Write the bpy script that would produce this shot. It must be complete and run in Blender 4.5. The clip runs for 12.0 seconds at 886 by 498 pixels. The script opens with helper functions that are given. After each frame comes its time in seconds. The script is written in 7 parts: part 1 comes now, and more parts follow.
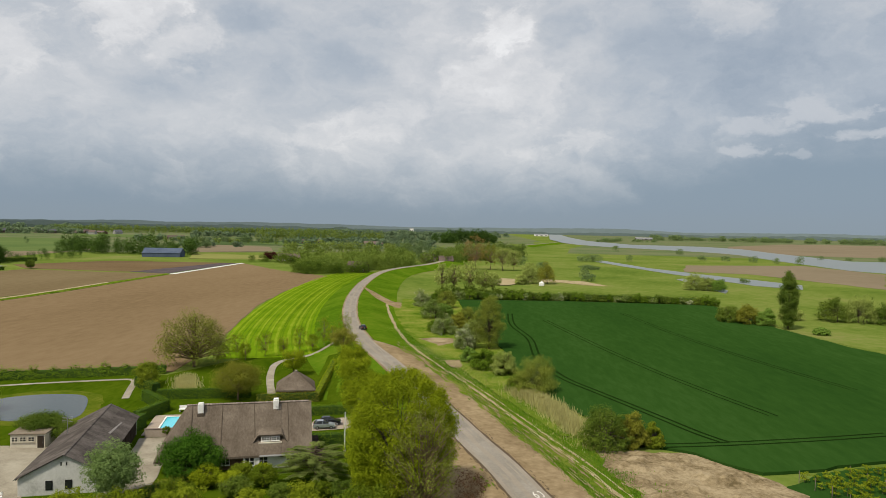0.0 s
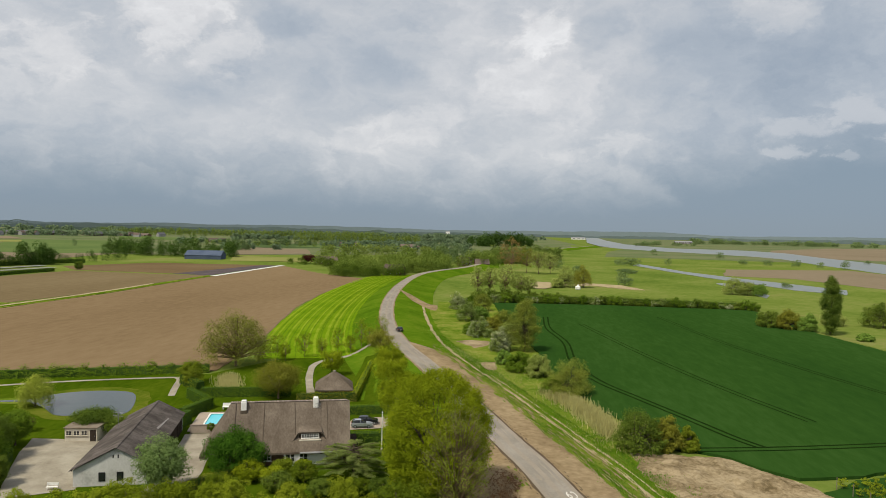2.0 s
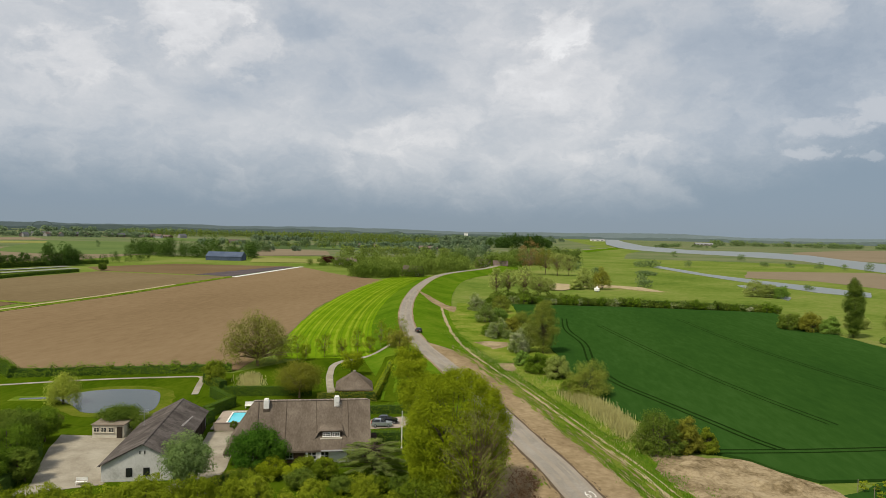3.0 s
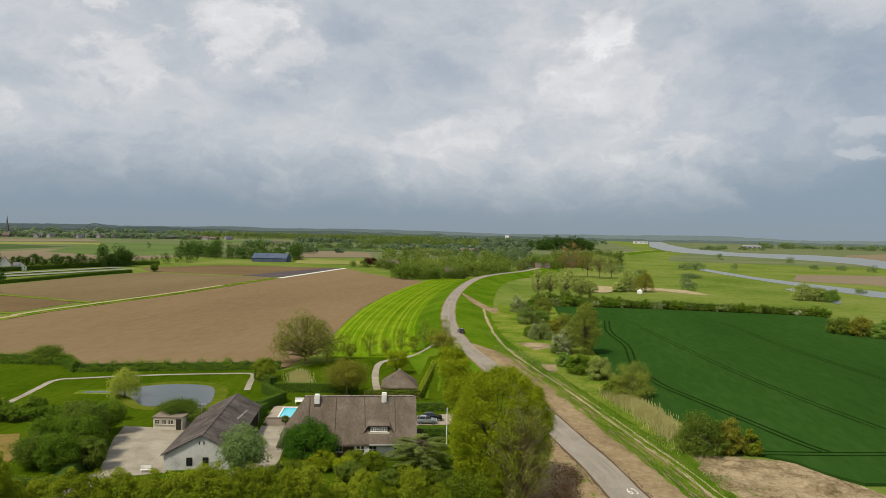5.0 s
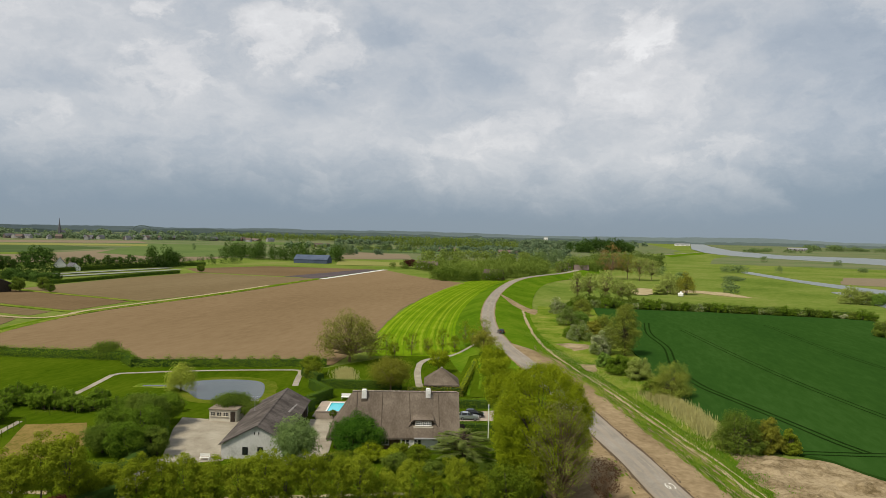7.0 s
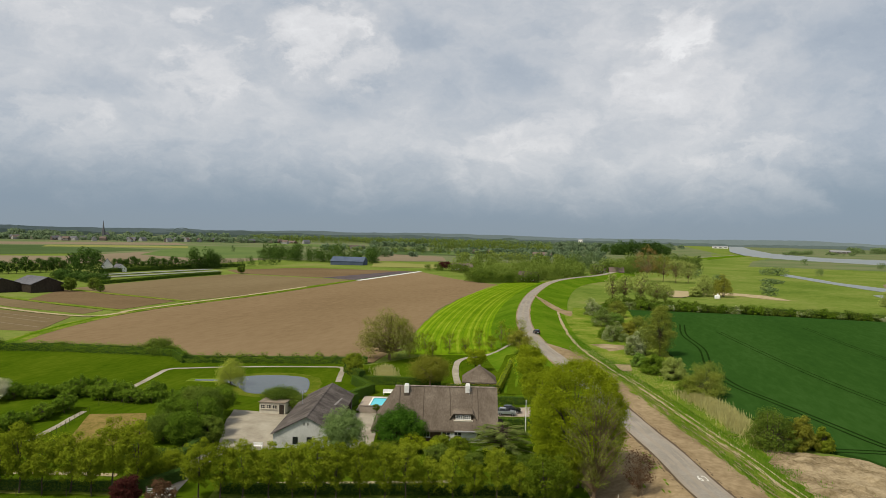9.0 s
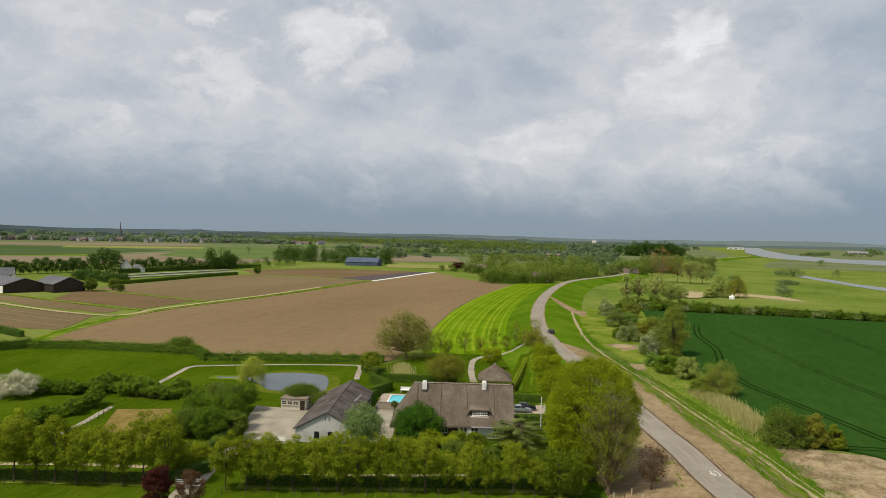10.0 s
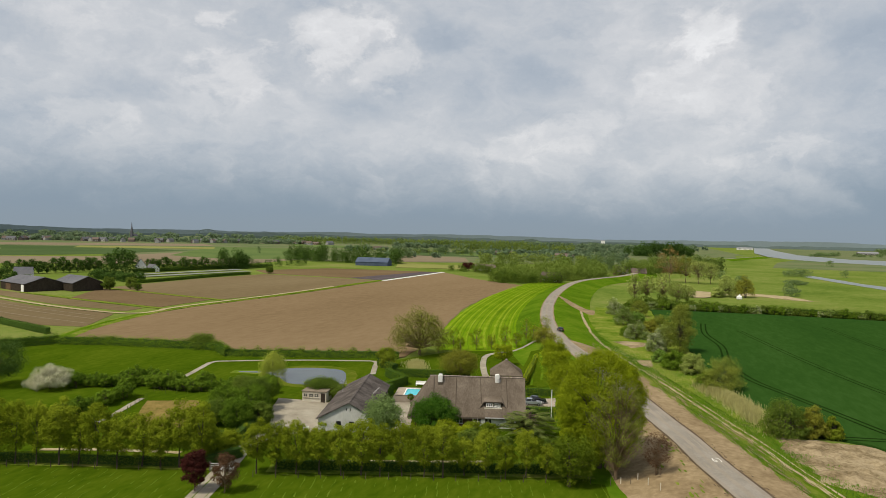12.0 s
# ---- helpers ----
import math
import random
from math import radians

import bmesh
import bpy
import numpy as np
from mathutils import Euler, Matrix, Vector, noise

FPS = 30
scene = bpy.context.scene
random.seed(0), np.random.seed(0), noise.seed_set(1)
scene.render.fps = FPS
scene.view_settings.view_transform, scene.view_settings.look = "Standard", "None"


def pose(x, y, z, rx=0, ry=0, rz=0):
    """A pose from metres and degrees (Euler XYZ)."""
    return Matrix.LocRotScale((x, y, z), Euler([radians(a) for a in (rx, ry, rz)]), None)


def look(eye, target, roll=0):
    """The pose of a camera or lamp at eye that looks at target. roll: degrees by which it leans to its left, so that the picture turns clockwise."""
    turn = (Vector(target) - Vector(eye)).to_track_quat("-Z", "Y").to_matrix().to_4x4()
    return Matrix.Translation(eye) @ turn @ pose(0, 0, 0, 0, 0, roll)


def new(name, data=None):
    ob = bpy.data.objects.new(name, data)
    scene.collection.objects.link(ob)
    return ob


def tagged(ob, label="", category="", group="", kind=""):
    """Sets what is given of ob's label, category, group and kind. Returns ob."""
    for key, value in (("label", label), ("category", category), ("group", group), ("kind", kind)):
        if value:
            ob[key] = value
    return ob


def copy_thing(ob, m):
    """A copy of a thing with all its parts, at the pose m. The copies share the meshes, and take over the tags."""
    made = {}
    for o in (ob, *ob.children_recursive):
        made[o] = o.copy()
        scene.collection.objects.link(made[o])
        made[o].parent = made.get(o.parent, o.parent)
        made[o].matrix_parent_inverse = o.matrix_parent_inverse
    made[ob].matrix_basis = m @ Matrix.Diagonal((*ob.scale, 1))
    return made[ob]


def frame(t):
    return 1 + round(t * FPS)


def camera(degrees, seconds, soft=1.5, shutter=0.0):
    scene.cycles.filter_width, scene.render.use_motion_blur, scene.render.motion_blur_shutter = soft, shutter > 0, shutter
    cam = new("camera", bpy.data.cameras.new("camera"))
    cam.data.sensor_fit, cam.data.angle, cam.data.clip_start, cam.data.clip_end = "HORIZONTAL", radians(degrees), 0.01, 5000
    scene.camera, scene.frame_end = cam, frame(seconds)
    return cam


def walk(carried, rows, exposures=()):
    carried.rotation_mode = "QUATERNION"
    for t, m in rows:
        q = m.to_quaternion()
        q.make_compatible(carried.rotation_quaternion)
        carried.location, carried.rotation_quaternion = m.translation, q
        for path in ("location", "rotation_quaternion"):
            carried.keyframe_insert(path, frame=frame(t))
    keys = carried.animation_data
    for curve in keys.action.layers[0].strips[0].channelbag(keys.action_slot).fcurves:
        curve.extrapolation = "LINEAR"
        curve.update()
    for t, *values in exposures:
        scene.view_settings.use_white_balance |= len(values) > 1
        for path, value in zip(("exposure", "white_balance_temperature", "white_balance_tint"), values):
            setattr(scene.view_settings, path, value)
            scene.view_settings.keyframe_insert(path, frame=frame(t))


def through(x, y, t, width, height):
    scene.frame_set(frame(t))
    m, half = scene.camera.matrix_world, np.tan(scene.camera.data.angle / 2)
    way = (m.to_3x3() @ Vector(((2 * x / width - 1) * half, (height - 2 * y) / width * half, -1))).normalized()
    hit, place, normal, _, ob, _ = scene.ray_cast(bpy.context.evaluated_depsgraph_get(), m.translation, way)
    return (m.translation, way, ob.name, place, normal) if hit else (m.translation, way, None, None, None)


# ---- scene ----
cam = camera(64.64, 12.0, soft=0.75)
# seconds, eye, turn to the left, pitch up, lean
FLIGHT = [
    (0.0, 2.982, 0.752, 38.641, 2.130, -1.903, 1.123),
    (0.5, 3.108, 0.060, 38.740, 2.934, -1.883, 1.126),
    (1.0, 3.176, -0.493, 38.785, 3.677, -1.834, 1.144),
    (1.5, 3.198, -1.001, 38.797, 4.383, -1.774, 1.165),
    (2.0, 3.185, -1.526, 38.793, 5.087, -1.713, 1.183),
    (2.5, 3.149, -2.110, 38.781, 5.816, -1.659, 1.195),
    (3.0, 3.099, -2.772, 38.770, 6.585, -1.614, 1.202),
    (3.5, 3.044, -3.521, 38.761, 7.394, -1.578, 1.204),
    (4.0, 2.992, -4.358, 38.757, 8.231, -1.550, 1.204),
    (4.5, 2.948, -5.275, 38.757, 9.081, -1.528, 1.204),
    (5.0, 2.916, -6.267, 38.759, 9.925, -1.508, 1.206),
    (5.5, 2.899, -7.325, 38.760, 10.747, -1.488, 1.212),
    (6.0, 2.898, -8.445, 38.759, 11.541, -1.466, 1.219),
    (6.5, 2.914, -9.625, 38.753, 12.303, -1.441, 1.228),
    (7.0, 2.945, -10.865, 38.740, 13.038, -1.412, 1.236),
    (7.5, 2.989, -12.170, 38.719, 13.754, -1.380, 1.242),
    (8.0, 3.046, -13.547, 38.690, 14.455, -1.347, 1.244),
    (8.5, 3.112, -15.002, 38.654, 15.138, -1.313, 1.242),
    (9.0, 3.186, -16.540, 38.612, 15.790, -1.281, 1.236),
    (9.5, 3.269, -18.163, 38.567, 16.383, -1.252, 1.228),
    (10.0, 3.362, -19.861, 38.521, 16.879, -1.226, 1.222),
    (10.5, 3.470, -21.615, 38.480, 17.239, -1.206, 1.222),
    (11.0, 3.600, -23.387, 38.445, 17.438, -1.194, 1.228),
    (11.5, 3.763, -25.115, 38.422, 17.501, -1.192, 1.239),
    (12.0, 3.978, -26.708, 38.414, 17.545, -1.209, 1.246),
]


def flight_pose(x, y, z, turn, pitch, lean):
    a, b = radians(turn), radians(pitch)
    ahead = Vector((-math.sin(a) * math.cos(b), math.cos(a) * math.cos(b), math.sin(b)))
    return look((x, y, z), Vector((x, y, z)) + 100 * ahead, lean)


walk(cam, [(row[0], flight_pose(*row[1:])) for row in FLIGHT])

# ---- sky and sun ----
SUN_ELEVATION, SUN_AZIMUTH = radians(56), radians(-142)  # azimuth from +y, clockwise
sun = new("sun", bpy.data.lights.new("sun", "SUN"))
sun.data.energy, sun.data.angle, sun.data.color = 3.7, radians(7), (1.0, 0.92, 0.74)
sun_way = Vector((math.sin(SUN_AZIMUTH) * math.cos(SUN_ELEVATION), math.cos(SUN_AZIMUTH) * math.cos(SUN_ELEVATION), math.sin(SUN_ELEVATION)))
sun.matrix_world = look((0, 0, 0), -sun_way)


class Graph:
    """Short-hand to link shader nodes."""

    def __init__(self, tree):
        self.tree = tree
        tree.nodes.clear()

    def node(self, kind, links=(), **props):
        n = self.tree.nodes.new(kind)
        for key, value in props.items():
            setattr(n, key, value)
        for key, value in dict(links).items():
            self.put(n.inputs[key], value)
        return n

    def put(self, socket, value):
        if isinstance(value, bpy.types.NodeSocket):
            self.tree.links.new(value, socket)
        elif isinstance(value, (tuple, list)) and len(value) == 3 and socket.type == "RGBA":
            socket.default_value = (*value, 1)
        else:
            socket.default_value = value

    def math(self, op, a, b=0.0, c=0.0, clamp=False):
        n = self.tree.nodes.new("ShaderNodeMath")
        n.operation, n.use_clamp = op, clamp
        for i, v in enumerate((a, b, c)):
            self.put(n.inputs[i], v)
        return n.outputs[0]

    def mix(self, f, a, b):
        n = self.tree.nodes.new("ShaderNodeMix")
        n.data_type = "RGBA"
        self.put(n.inputs[0], f)
        self.put(n.inputs[6], a)
        self.put(n.inputs[7], b)
        return n.outputs[2]

    def step(self, v, lo, hi):
        n = self.tree.nodes.new("ShaderNodeMapRange")
        n.interpolation_type = "SMOOTHSTEP"
        self.put(n.inputs[0], v)
        self.put(n.inputs[1], lo)
        self.put(n.inputs[2], hi)
        return n.outputs[0]

    def noise(self, vec, scale, detail=4.0, rough=0.55, distort=0.0):
        n = self.node("ShaderNodeTexNoise", {"Vector": vec, "Scale": scale, "Detail": detail, "Roughness": rough, "Distortion": distort})
        return n.outputs["Fac"]

    def ramp(self, f, stops):
        n = self.tree.nodes.new("ShaderNodeValToRGB")
        self.put(n.inputs[0], f)
        e = n.color_ramp.elements
        while len(e) < len(stops):
            e.new(0.5)
        for el, (p, c) in zip(e, stops):
            el.position, el.color = p, (*c, 1)
        return n.outputs[0]


def sky_way(azimuth, elevation):
    a, b = radians(azimuth), radians(elevation)
    return (math.sin(a) * math.cos(b), math.cos(a) * math.cos(b), math.sin(b))


# azimuth, elevation, half width, half height, gain
WIDE_SPOTS = ((0, 11, 9, 4, 0.14), (-33, 13, 7, 4, 0.07), (-12, 7, 8, 2.5, 0.06), (20, 11, 8, 5, -0.16), (27, 9, 7, 6, -0.12), (-46, 7, 6, 3, -0.08), (-30, 6, 6, 2.5, -0.06), (-47, 14, 5, 3, 0.05))
BRIGHT_SPOTS = ((-26.7, 15.2, 4.2, 1.9, 0.20), (-21.6, 12.8, 3.2, 2.2, 0.17), (2.0, 15.6, 3.2, 1.7, 0.20), (3.0, 11.0, 6.0, 2.6, 0.09), (-6.2, 9.0, 4.5, 1.8, 0.09), (-12, 6.8, 3.6, 1.2, 0.09), (8.9, 6.9, 2.4, 1.2, 0.14), (4.6, 6.0, 2.6, 0.8, 0.09), (-33.5, 12.1, 3.4, 1.9, 0.15), (-36.0, 15.8, 1.2, 0.7, 0.18), (-44.4, 8.0, 3.0, 0.9, 0.09), (-37.8, 9.6, 2.6, 1.4, 0.09), (-47.5, 15.2, 3.0, 1.4, 0.08), (19.5, 15.6, 2.8, 1.2, 0.10))
DARK_SPOTS = ((-17.6, 15.6, 3.0, 1.7, -0.15), (-15.0, 12.0, 2.6, 1.8, -0.08), (-9.5, 13.2, 3.2, 1.9, -0.14), (7.6, 15.6, 2.2, 1.6, -0.15), (13.5, 13.7, 3.4, 1.9, -0.08), (-41, 10.6, 3.0, 1.6, -0.09), (-24.5, 9.5, 3.0, 1.2, -0.07), (-29.5, 17.0, 2.0, 1.2, -0.08))
PUFFS = ((21.7, 8.0, 3.0, 0.75, 0.75), (25.4, 9.0, 2.0, 0.85, 0.8), (20.2, 6.1, 2.5, 0.55, 0.65), (28.7, 6.9, 2.4, 0.7, 0.7), (28.1, 9.0, 1.0, 0.5, 0.6), (24.3, 5.3, 1.0, 0.4, 0.4))


def make_world():
    world = bpy.data.worlds.new("sky")
    world.use_nodes = True
    scene.world = world
    g = Graph(world.node_tree)
    way = g.node("ShaderNodeTexCoord").outputs["Generated"]
    split = g.node("ShaderNodeSeparateXYZ", {0: way})
    x, y, z = split.outputs
    up = g.math("MAXIMUM", z, 0.0)
    azimuth = g.math("ARCTAN2", x, y)
    # noises that bend and roughen the cloud edges
    deck = g.node("ShaderNodeCombineXYZ", {0: x, 1: y, 2: g.math("MULTIPLY", up, 1.6)}).outputs[0]
    bend = g.node("ShaderNodeTexNoise", {"Vector": deck, "Scale": 8.0, "Detail": 7.0, "Roughness": 0.62})
    split = g.node("ShaderNodeSeparateXYZ", {0: bend.outputs["Color"]})
    az = g.math("ADD", azimuth, g.math("MULTIPLY", g.math("SUBTRACT", split.outputs[0], 0.5), 0.20))
    el = g.math("ADD", z, g.math("MULTIPLY", g.math("SUBTRACT", split.outputs[1], 0.5), 0.10))
    bent = g.node("ShaderNodeVectorMath", {0: deck, 1: g.node("ShaderNodeVectorMath", {0: bend.outputs["Color"], 1: (0.14, 0.14, 0.14)}, operation="MULTIPLY").outputs[0]}, operation="ADD").outputs[0]
    heapy = g.node("ShaderNodeTexVoronoi", {"Vector": bent, "Scale": 9.0, "Detail": 4.0, "Roughness": 0.55, "Lacunarity": 2.2, "Smoothness": 0.6}, feature="SMOOTH_F1", normalize=True).outputs["Distance"]
    billow = g.math("SUBTRACT", 1.0, g.step(heapy, 0.06, 0.42))
    big = g.noise(deck, 3.4, 3.0, 0.5, 0.3)
    mid = g.noise(bent, 11.0, 8.0, 0.58, 0.2)
    fine = g.noise(bent, 30.0, 8.0, 0.65, 0.4)
    fray = g.math("ADD", g.math("MULTIPLY", g.math("SUBTRACT", billow, 0.5), 0.45), g.math("ADD", g.math("MULTIPLY", g.math("SUBTRACT", mid, 0.5), 0.9), g.math("MULTIPLY", g.math("SUBTRACT", fine, 0.5), 0.5)))

    def spot(azimuth_at, elevation_at, wide, high, gain, crisp=True):
        """A thin (bright) or thick (dark) place of the layer; angles in degrees."""
        u = g.math("DIVIDE", g.math("SUBTRACT", az, radians(azimuth_at)), radians(wide))
        v = g.math("DIVIDE", g.math("SUBTRACT", el, math.sin(radians(elevation_at))), radians(high))
        d = g.math("ADD", g.math("MULTIPLY", u, u), g.math("MULTIPLY", v, v))
        f = g.math("EXPONENT", g.math("MULTIPLY", d, -0.7))
        if crisp:
            f = g.step(g.math("ADD", f, g.math("MULTIPLY", fray, 0.85)), 0.30, 0.80)
        return g.math("MULTIPLY", f, gain)

    def total(value, spots, crisp):
        for item in spots:
            value = g.math("ADD", value, spot(*item, crisp))
        return value

    heap = g.math("ADD", g.math("MULTIPLY", g.math("SUBTRACT", billow, 0.5), 0.12), g.math("MULTIPLY", g.math("SUBTRACT", big, 0.5), 0.22))
    heap = g.math("ADD", g.math("ADD", heap, 0.58), g.math("ADD", g.math("MULTIPLY", g.math("SUBTRACT", mid, 0.5), 0.46), g.math("MULTIPLY", g.math("SUBTRACT", fine, 0.5), 0.22)))
    heap = total(heap, WIDE_SPOTS, False)
    heap = total(heap, BRIGHT_SPOTS, True)
    heap = total(heap, DARK_SPOTS, True)
    cloud = g.ramp(heap, [(0.20, (0.300, 0.360, 0.440)), (0.42, (0.420, 0.468, 0.530)), (0.60, (0.545, 0.570, 0.605)), (0.78, (0.680, 0.685, 0.700)), (0.97, (0.84, 0.84, 0.845))])
    # below it the layer lies in its own shade, slate blue, with an uneven lower edge
    edge = g.math("ADD", z, g.math("ADD", g.math("MULTIPLY", g.math("SUBTRACT", mid, 0.5), 0.045), g.math("MULTIPLY", g.math("SUBTRACT", billow, 0.5), 0.018)))
    edge = g.math("ADD", edge, g.math("ADD", spot(0, 4.5, 14, 5, 0.022, False), spot(27, 6, 11, 8, -0.055, False)))
    cloud = g.mix(g.step(edge, 0.018, 0.125), (0.232, 0.300, 0.378), cloud)
    # separate bright heaps low over the river side
    puff = total(0.0, PUFFS, True)
    cloud = g.mix(g.math("MINIMUM", puff, 0.85), cloud, (0.540, 0.565, 0.605))
    band = g.math("SUBTRACT", 1.0, g.step(z, -0.005, 0.035))
    cloud = g.mix(g.math("MULTIPLY", band, 0.5), cloud, (0.262, 0.318, 0.362))
    sky = g.node("ShaderNodeTexSky", sky_type="NISHITA", sun_disc=False, sun_elevation=SUN_ELEVATION, sun_rotation=SUN_AZIMUTH)
    clear = g.node("ShaderNodeBackground", {"Color": sky.outputs[0], "Strength": 0.10})
    grey = g.node("ShaderNodeBackground", {"Color": cloud, "Strength": 1.0})
    both = g.node("ShaderNodeMixShader", {0: 0.93, 1: clear.outputs[0], 2: grey.outputs[0]})
    g.node("ShaderNodeOutputWorld", {0: both.outputs[0]})


make_world()
scene.view_settings.exposure = 0.05

# ---- materials ----


def surface(name, colours, scale=0.2, fine=6.0, rough=0.9, bump=0.4, relief=0.05, metal=0.0, island=0.0, piece=0.0, stretch=(1, 1, 1), turn=0.0, sharp=0.0, specular=0.0):
    """Procedural surface: a wide noise and a fine one choose between colours; relief by the fine one."""
    m = bpy.data.materials.new(name)
    m.use_nodes = True
    g = Graph(m.node_tree)
    geo = g.node("ShaderNodeNewGeometry")
    where = g.node("ShaderNodeMapping", {0: geo.outputs["Position"], "Rotation": (0, 0, turn), "Scale": stretch}).outputs[0]
    wide, small = g.noise(where, scale, 5.0, 0.6), g.noise(where, scale * fine, 6.0, 0.65)
    f = g.math("ADD", g.math("MULTIPLY", wide, 0.6), g.math("MULTIPLY", small, 0.4))
    if island:
        f = g.math("ADD", f, g.math("MULTIPLY", g.math("SUBTRACT", geo.outputs["Random Per Island"], 0.5), island))
    if piece:
        info = g.node("ShaderNodeObjectInfo")
        f = g.math("ADD", f, g.math("MULTIPLY", g.math("SUBTRACT", info.outputs["Random"], 0.5), piece))
    lo, hi = 0.37 + sharp, 0.63 - sharp
    n = len(colours)
    colour = g.ramp(f, [(lo + (hi - lo) * i / max(1, n - 1), c) for i, c in enumerate(colours)])
    b = g.node("ShaderNodeBump", {"Strength": bump, "Distance": relief, "Height": small})
    p = g.node("ShaderNodeBsdfPrincipled", {"Base Color": colour, "Roughness": rough, "Metallic": metal, "Normal": b.outputs[0], "Specular IOR Level": specular})
    g.node("ShaderNodeOutputMaterial", {0: p.outputs[0]})
    return m


def foliage(name, colours, through=0.38, wide=0.12):
    """Leaves: every leaf has its own shade; some light passes through."""
    m = bpy.data.materials.new(name)
    m.use_nodes = True
    g = Graph(m.node_tree)
    geo = g.node("ShaderNodeNewGeometry")
    info = g.node("ShaderNodeObjectInfo")
    f = g.math("ADD", g.math("MULTIPLY", geo.outputs["Random Per Island"], 0.24), g.math("MULTIPLY", g.noise(geo.outputs["Position"], wide, 3.0), 0.6))
    f = g.math("ADD", f, g.math("MULTIPLY", g.math("SUBTRACT", info.outputs["Random"], 0.2), 0.22))
    n = len(colours)
    colour = g.ramp(f, [(0.20 + 0.52 * i / max(1, n - 1), c) for i, c in enumerate(colours)])
    d = g.node("ShaderNodeBsdfDiffuse", {"Color": colour})
    t = g.node("ShaderNodeBsdfTranslucent", {"Color": colour})
    s = g.node("ShaderNodeMixShader", {0: through, 1: d.outputs[0], 2: t.outputs[0]})
    g.node("ShaderNodeOutputMaterial", {0: s.outputs[0]})
    return m


def water(name, colour, rough=0.08, ripple=0.05, scale=0.5):
    m = bpy.data.materials.new(name)
    m.use_nodes = True
    g = Graph(m.node_tree)
    where = g.node("ShaderNodeNewGeometry").outputs["Position"]
    b = g.node("ShaderNodeBump", {"Strength": ripple, "Distance": 0.2, "Height": g.noise(where, scale, 4.0)})
    p = g.node("ShaderNodeBsdfPrincipled", {"Base Color": colour, "Roughness": rough, "Normal": b.outputs[0], "IOR": 1.33})
    g.node("ShaderNodeOutputMaterial", {0: p.outputs[0]})
    return m


M = {}
M["meadow"] = surface("meadow", [(0.0791, 0.1233, 0.0196), (0.1088, 0.1541, 0.0264), (0.1434, 0.1792, 0.0391), (0.1780, 0.1878, 0.0598)], 0.012, 22, relief=0.1)
M["lawn"] = surface("lawn", [(0.0305, 0.0596, 0.0022), (0.0479, 0.0814, 0.0033), (0.0711, 0.1031, 0.0060)], 0.05, 16, relief=0.06, stretch=(1, 0.35, 1), turn=0.6)
M["rough_grass"] = surface("rough_grass", [(0.0529, 0.1025, 0.0081), (0.0992, 0.1500, 0.0144), (0.1487, 0.1850, 0.0261), (0.2039, 0.2063, 0.0486)], 0.10, 9, relief=0.2)
M["dike_grass"] = surface("dike_grass", [(0.0462, 0.1012, 0.0044), (0.0726, 0.1342, 0.0066), (0.1012, 0.1562, 0.0110)], 0.05, 9, relief=0.06)
M["mown"] = surface("mown", [(0.085, 0.165, 0.004), (0.120, 0.205, 0.006), (0.155, 0.235, 0.011)], 0.05, 10, relief=0.06)
M["swath"] = surface("swath", [(0.130, 0.210, 0.009), (0.175, 0.250, 0.014), (0.215, 0.280, 0.022)], 0.10, 9, relief=0.1)
M["stubble"] = surface("stubble", [(0.068, 0.135, 0.005), (0.090, 0.165, 0.007), (0.112, 0.188, 0.010)], 0.10, 9, relief=0.05)
M["wheat"] = surface("wheat", [(0.0175, 0.0501, 0.0088), (0.0227, 0.0604, 0.0104), (0.0307, 0.0733, 0.0145)], 0.02, 28, relief=0.12, stretch=(1, 0.25, 0.720), turn=0.5)
M["wheat_gap"] = surface("wheat_gap", [(0.008, 0.020, 0.004), (0.012, 0.028, 0.005)], 0.2, 6)
M["soil"] = surface("soil", [(0.1552, 0.1080, 0.0596), (0.1859, 0.1312, 0.0745), (0.2130, 0.1537, 0.0894)], 0.010, 40, relief=0.08, stretch=(1, 0.3, 0.720), turn=-0.35)
M["soil_pale"] = surface("soil_pale", [(0.1260, 0.0936, 0.0504), (0.1512, 0.1143, 0.0630), (0.1728, 0.1332, 0.0756)], 0.012, 30, relief=0.08, stretch=(1, 0.3, 0.720), turn=1.2)
M["soil_dark"] = surface("soil_dark", [(0.112, 0.078, 0.042), (0.140, 0.098, 0.054), (0.162, 0.116, 0.066)], 0.012, 30, relief=0.08)
# Far field colours, dulled; the soil is paled for distance haze.
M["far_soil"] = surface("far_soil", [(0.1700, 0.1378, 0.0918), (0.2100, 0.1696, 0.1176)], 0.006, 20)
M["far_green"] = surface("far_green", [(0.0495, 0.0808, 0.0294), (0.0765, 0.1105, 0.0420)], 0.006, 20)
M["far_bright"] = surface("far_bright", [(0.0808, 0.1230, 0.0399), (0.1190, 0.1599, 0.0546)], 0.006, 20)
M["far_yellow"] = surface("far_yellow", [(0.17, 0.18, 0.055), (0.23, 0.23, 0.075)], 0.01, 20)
M["plastic_sheet"] = surface("plastic_sheet", [(0.5, 0.5, 0.48), (0.65, 0.65, 0.62)], 0.3, 6, rough=0.5)
M["purple_bed"] = surface("purple_bed", [(0.07, 0.06, 0.065), (0.11, 0.09, 0.095)], 0.1, 6)
M["sand"] = surface("sand", [(0.1710, 0.1243, 0.0714), (0.2371, 0.1758, 0.1020), (0.3055, 0.2352, 0.1428)], 0.12, 8, relief=0.08)
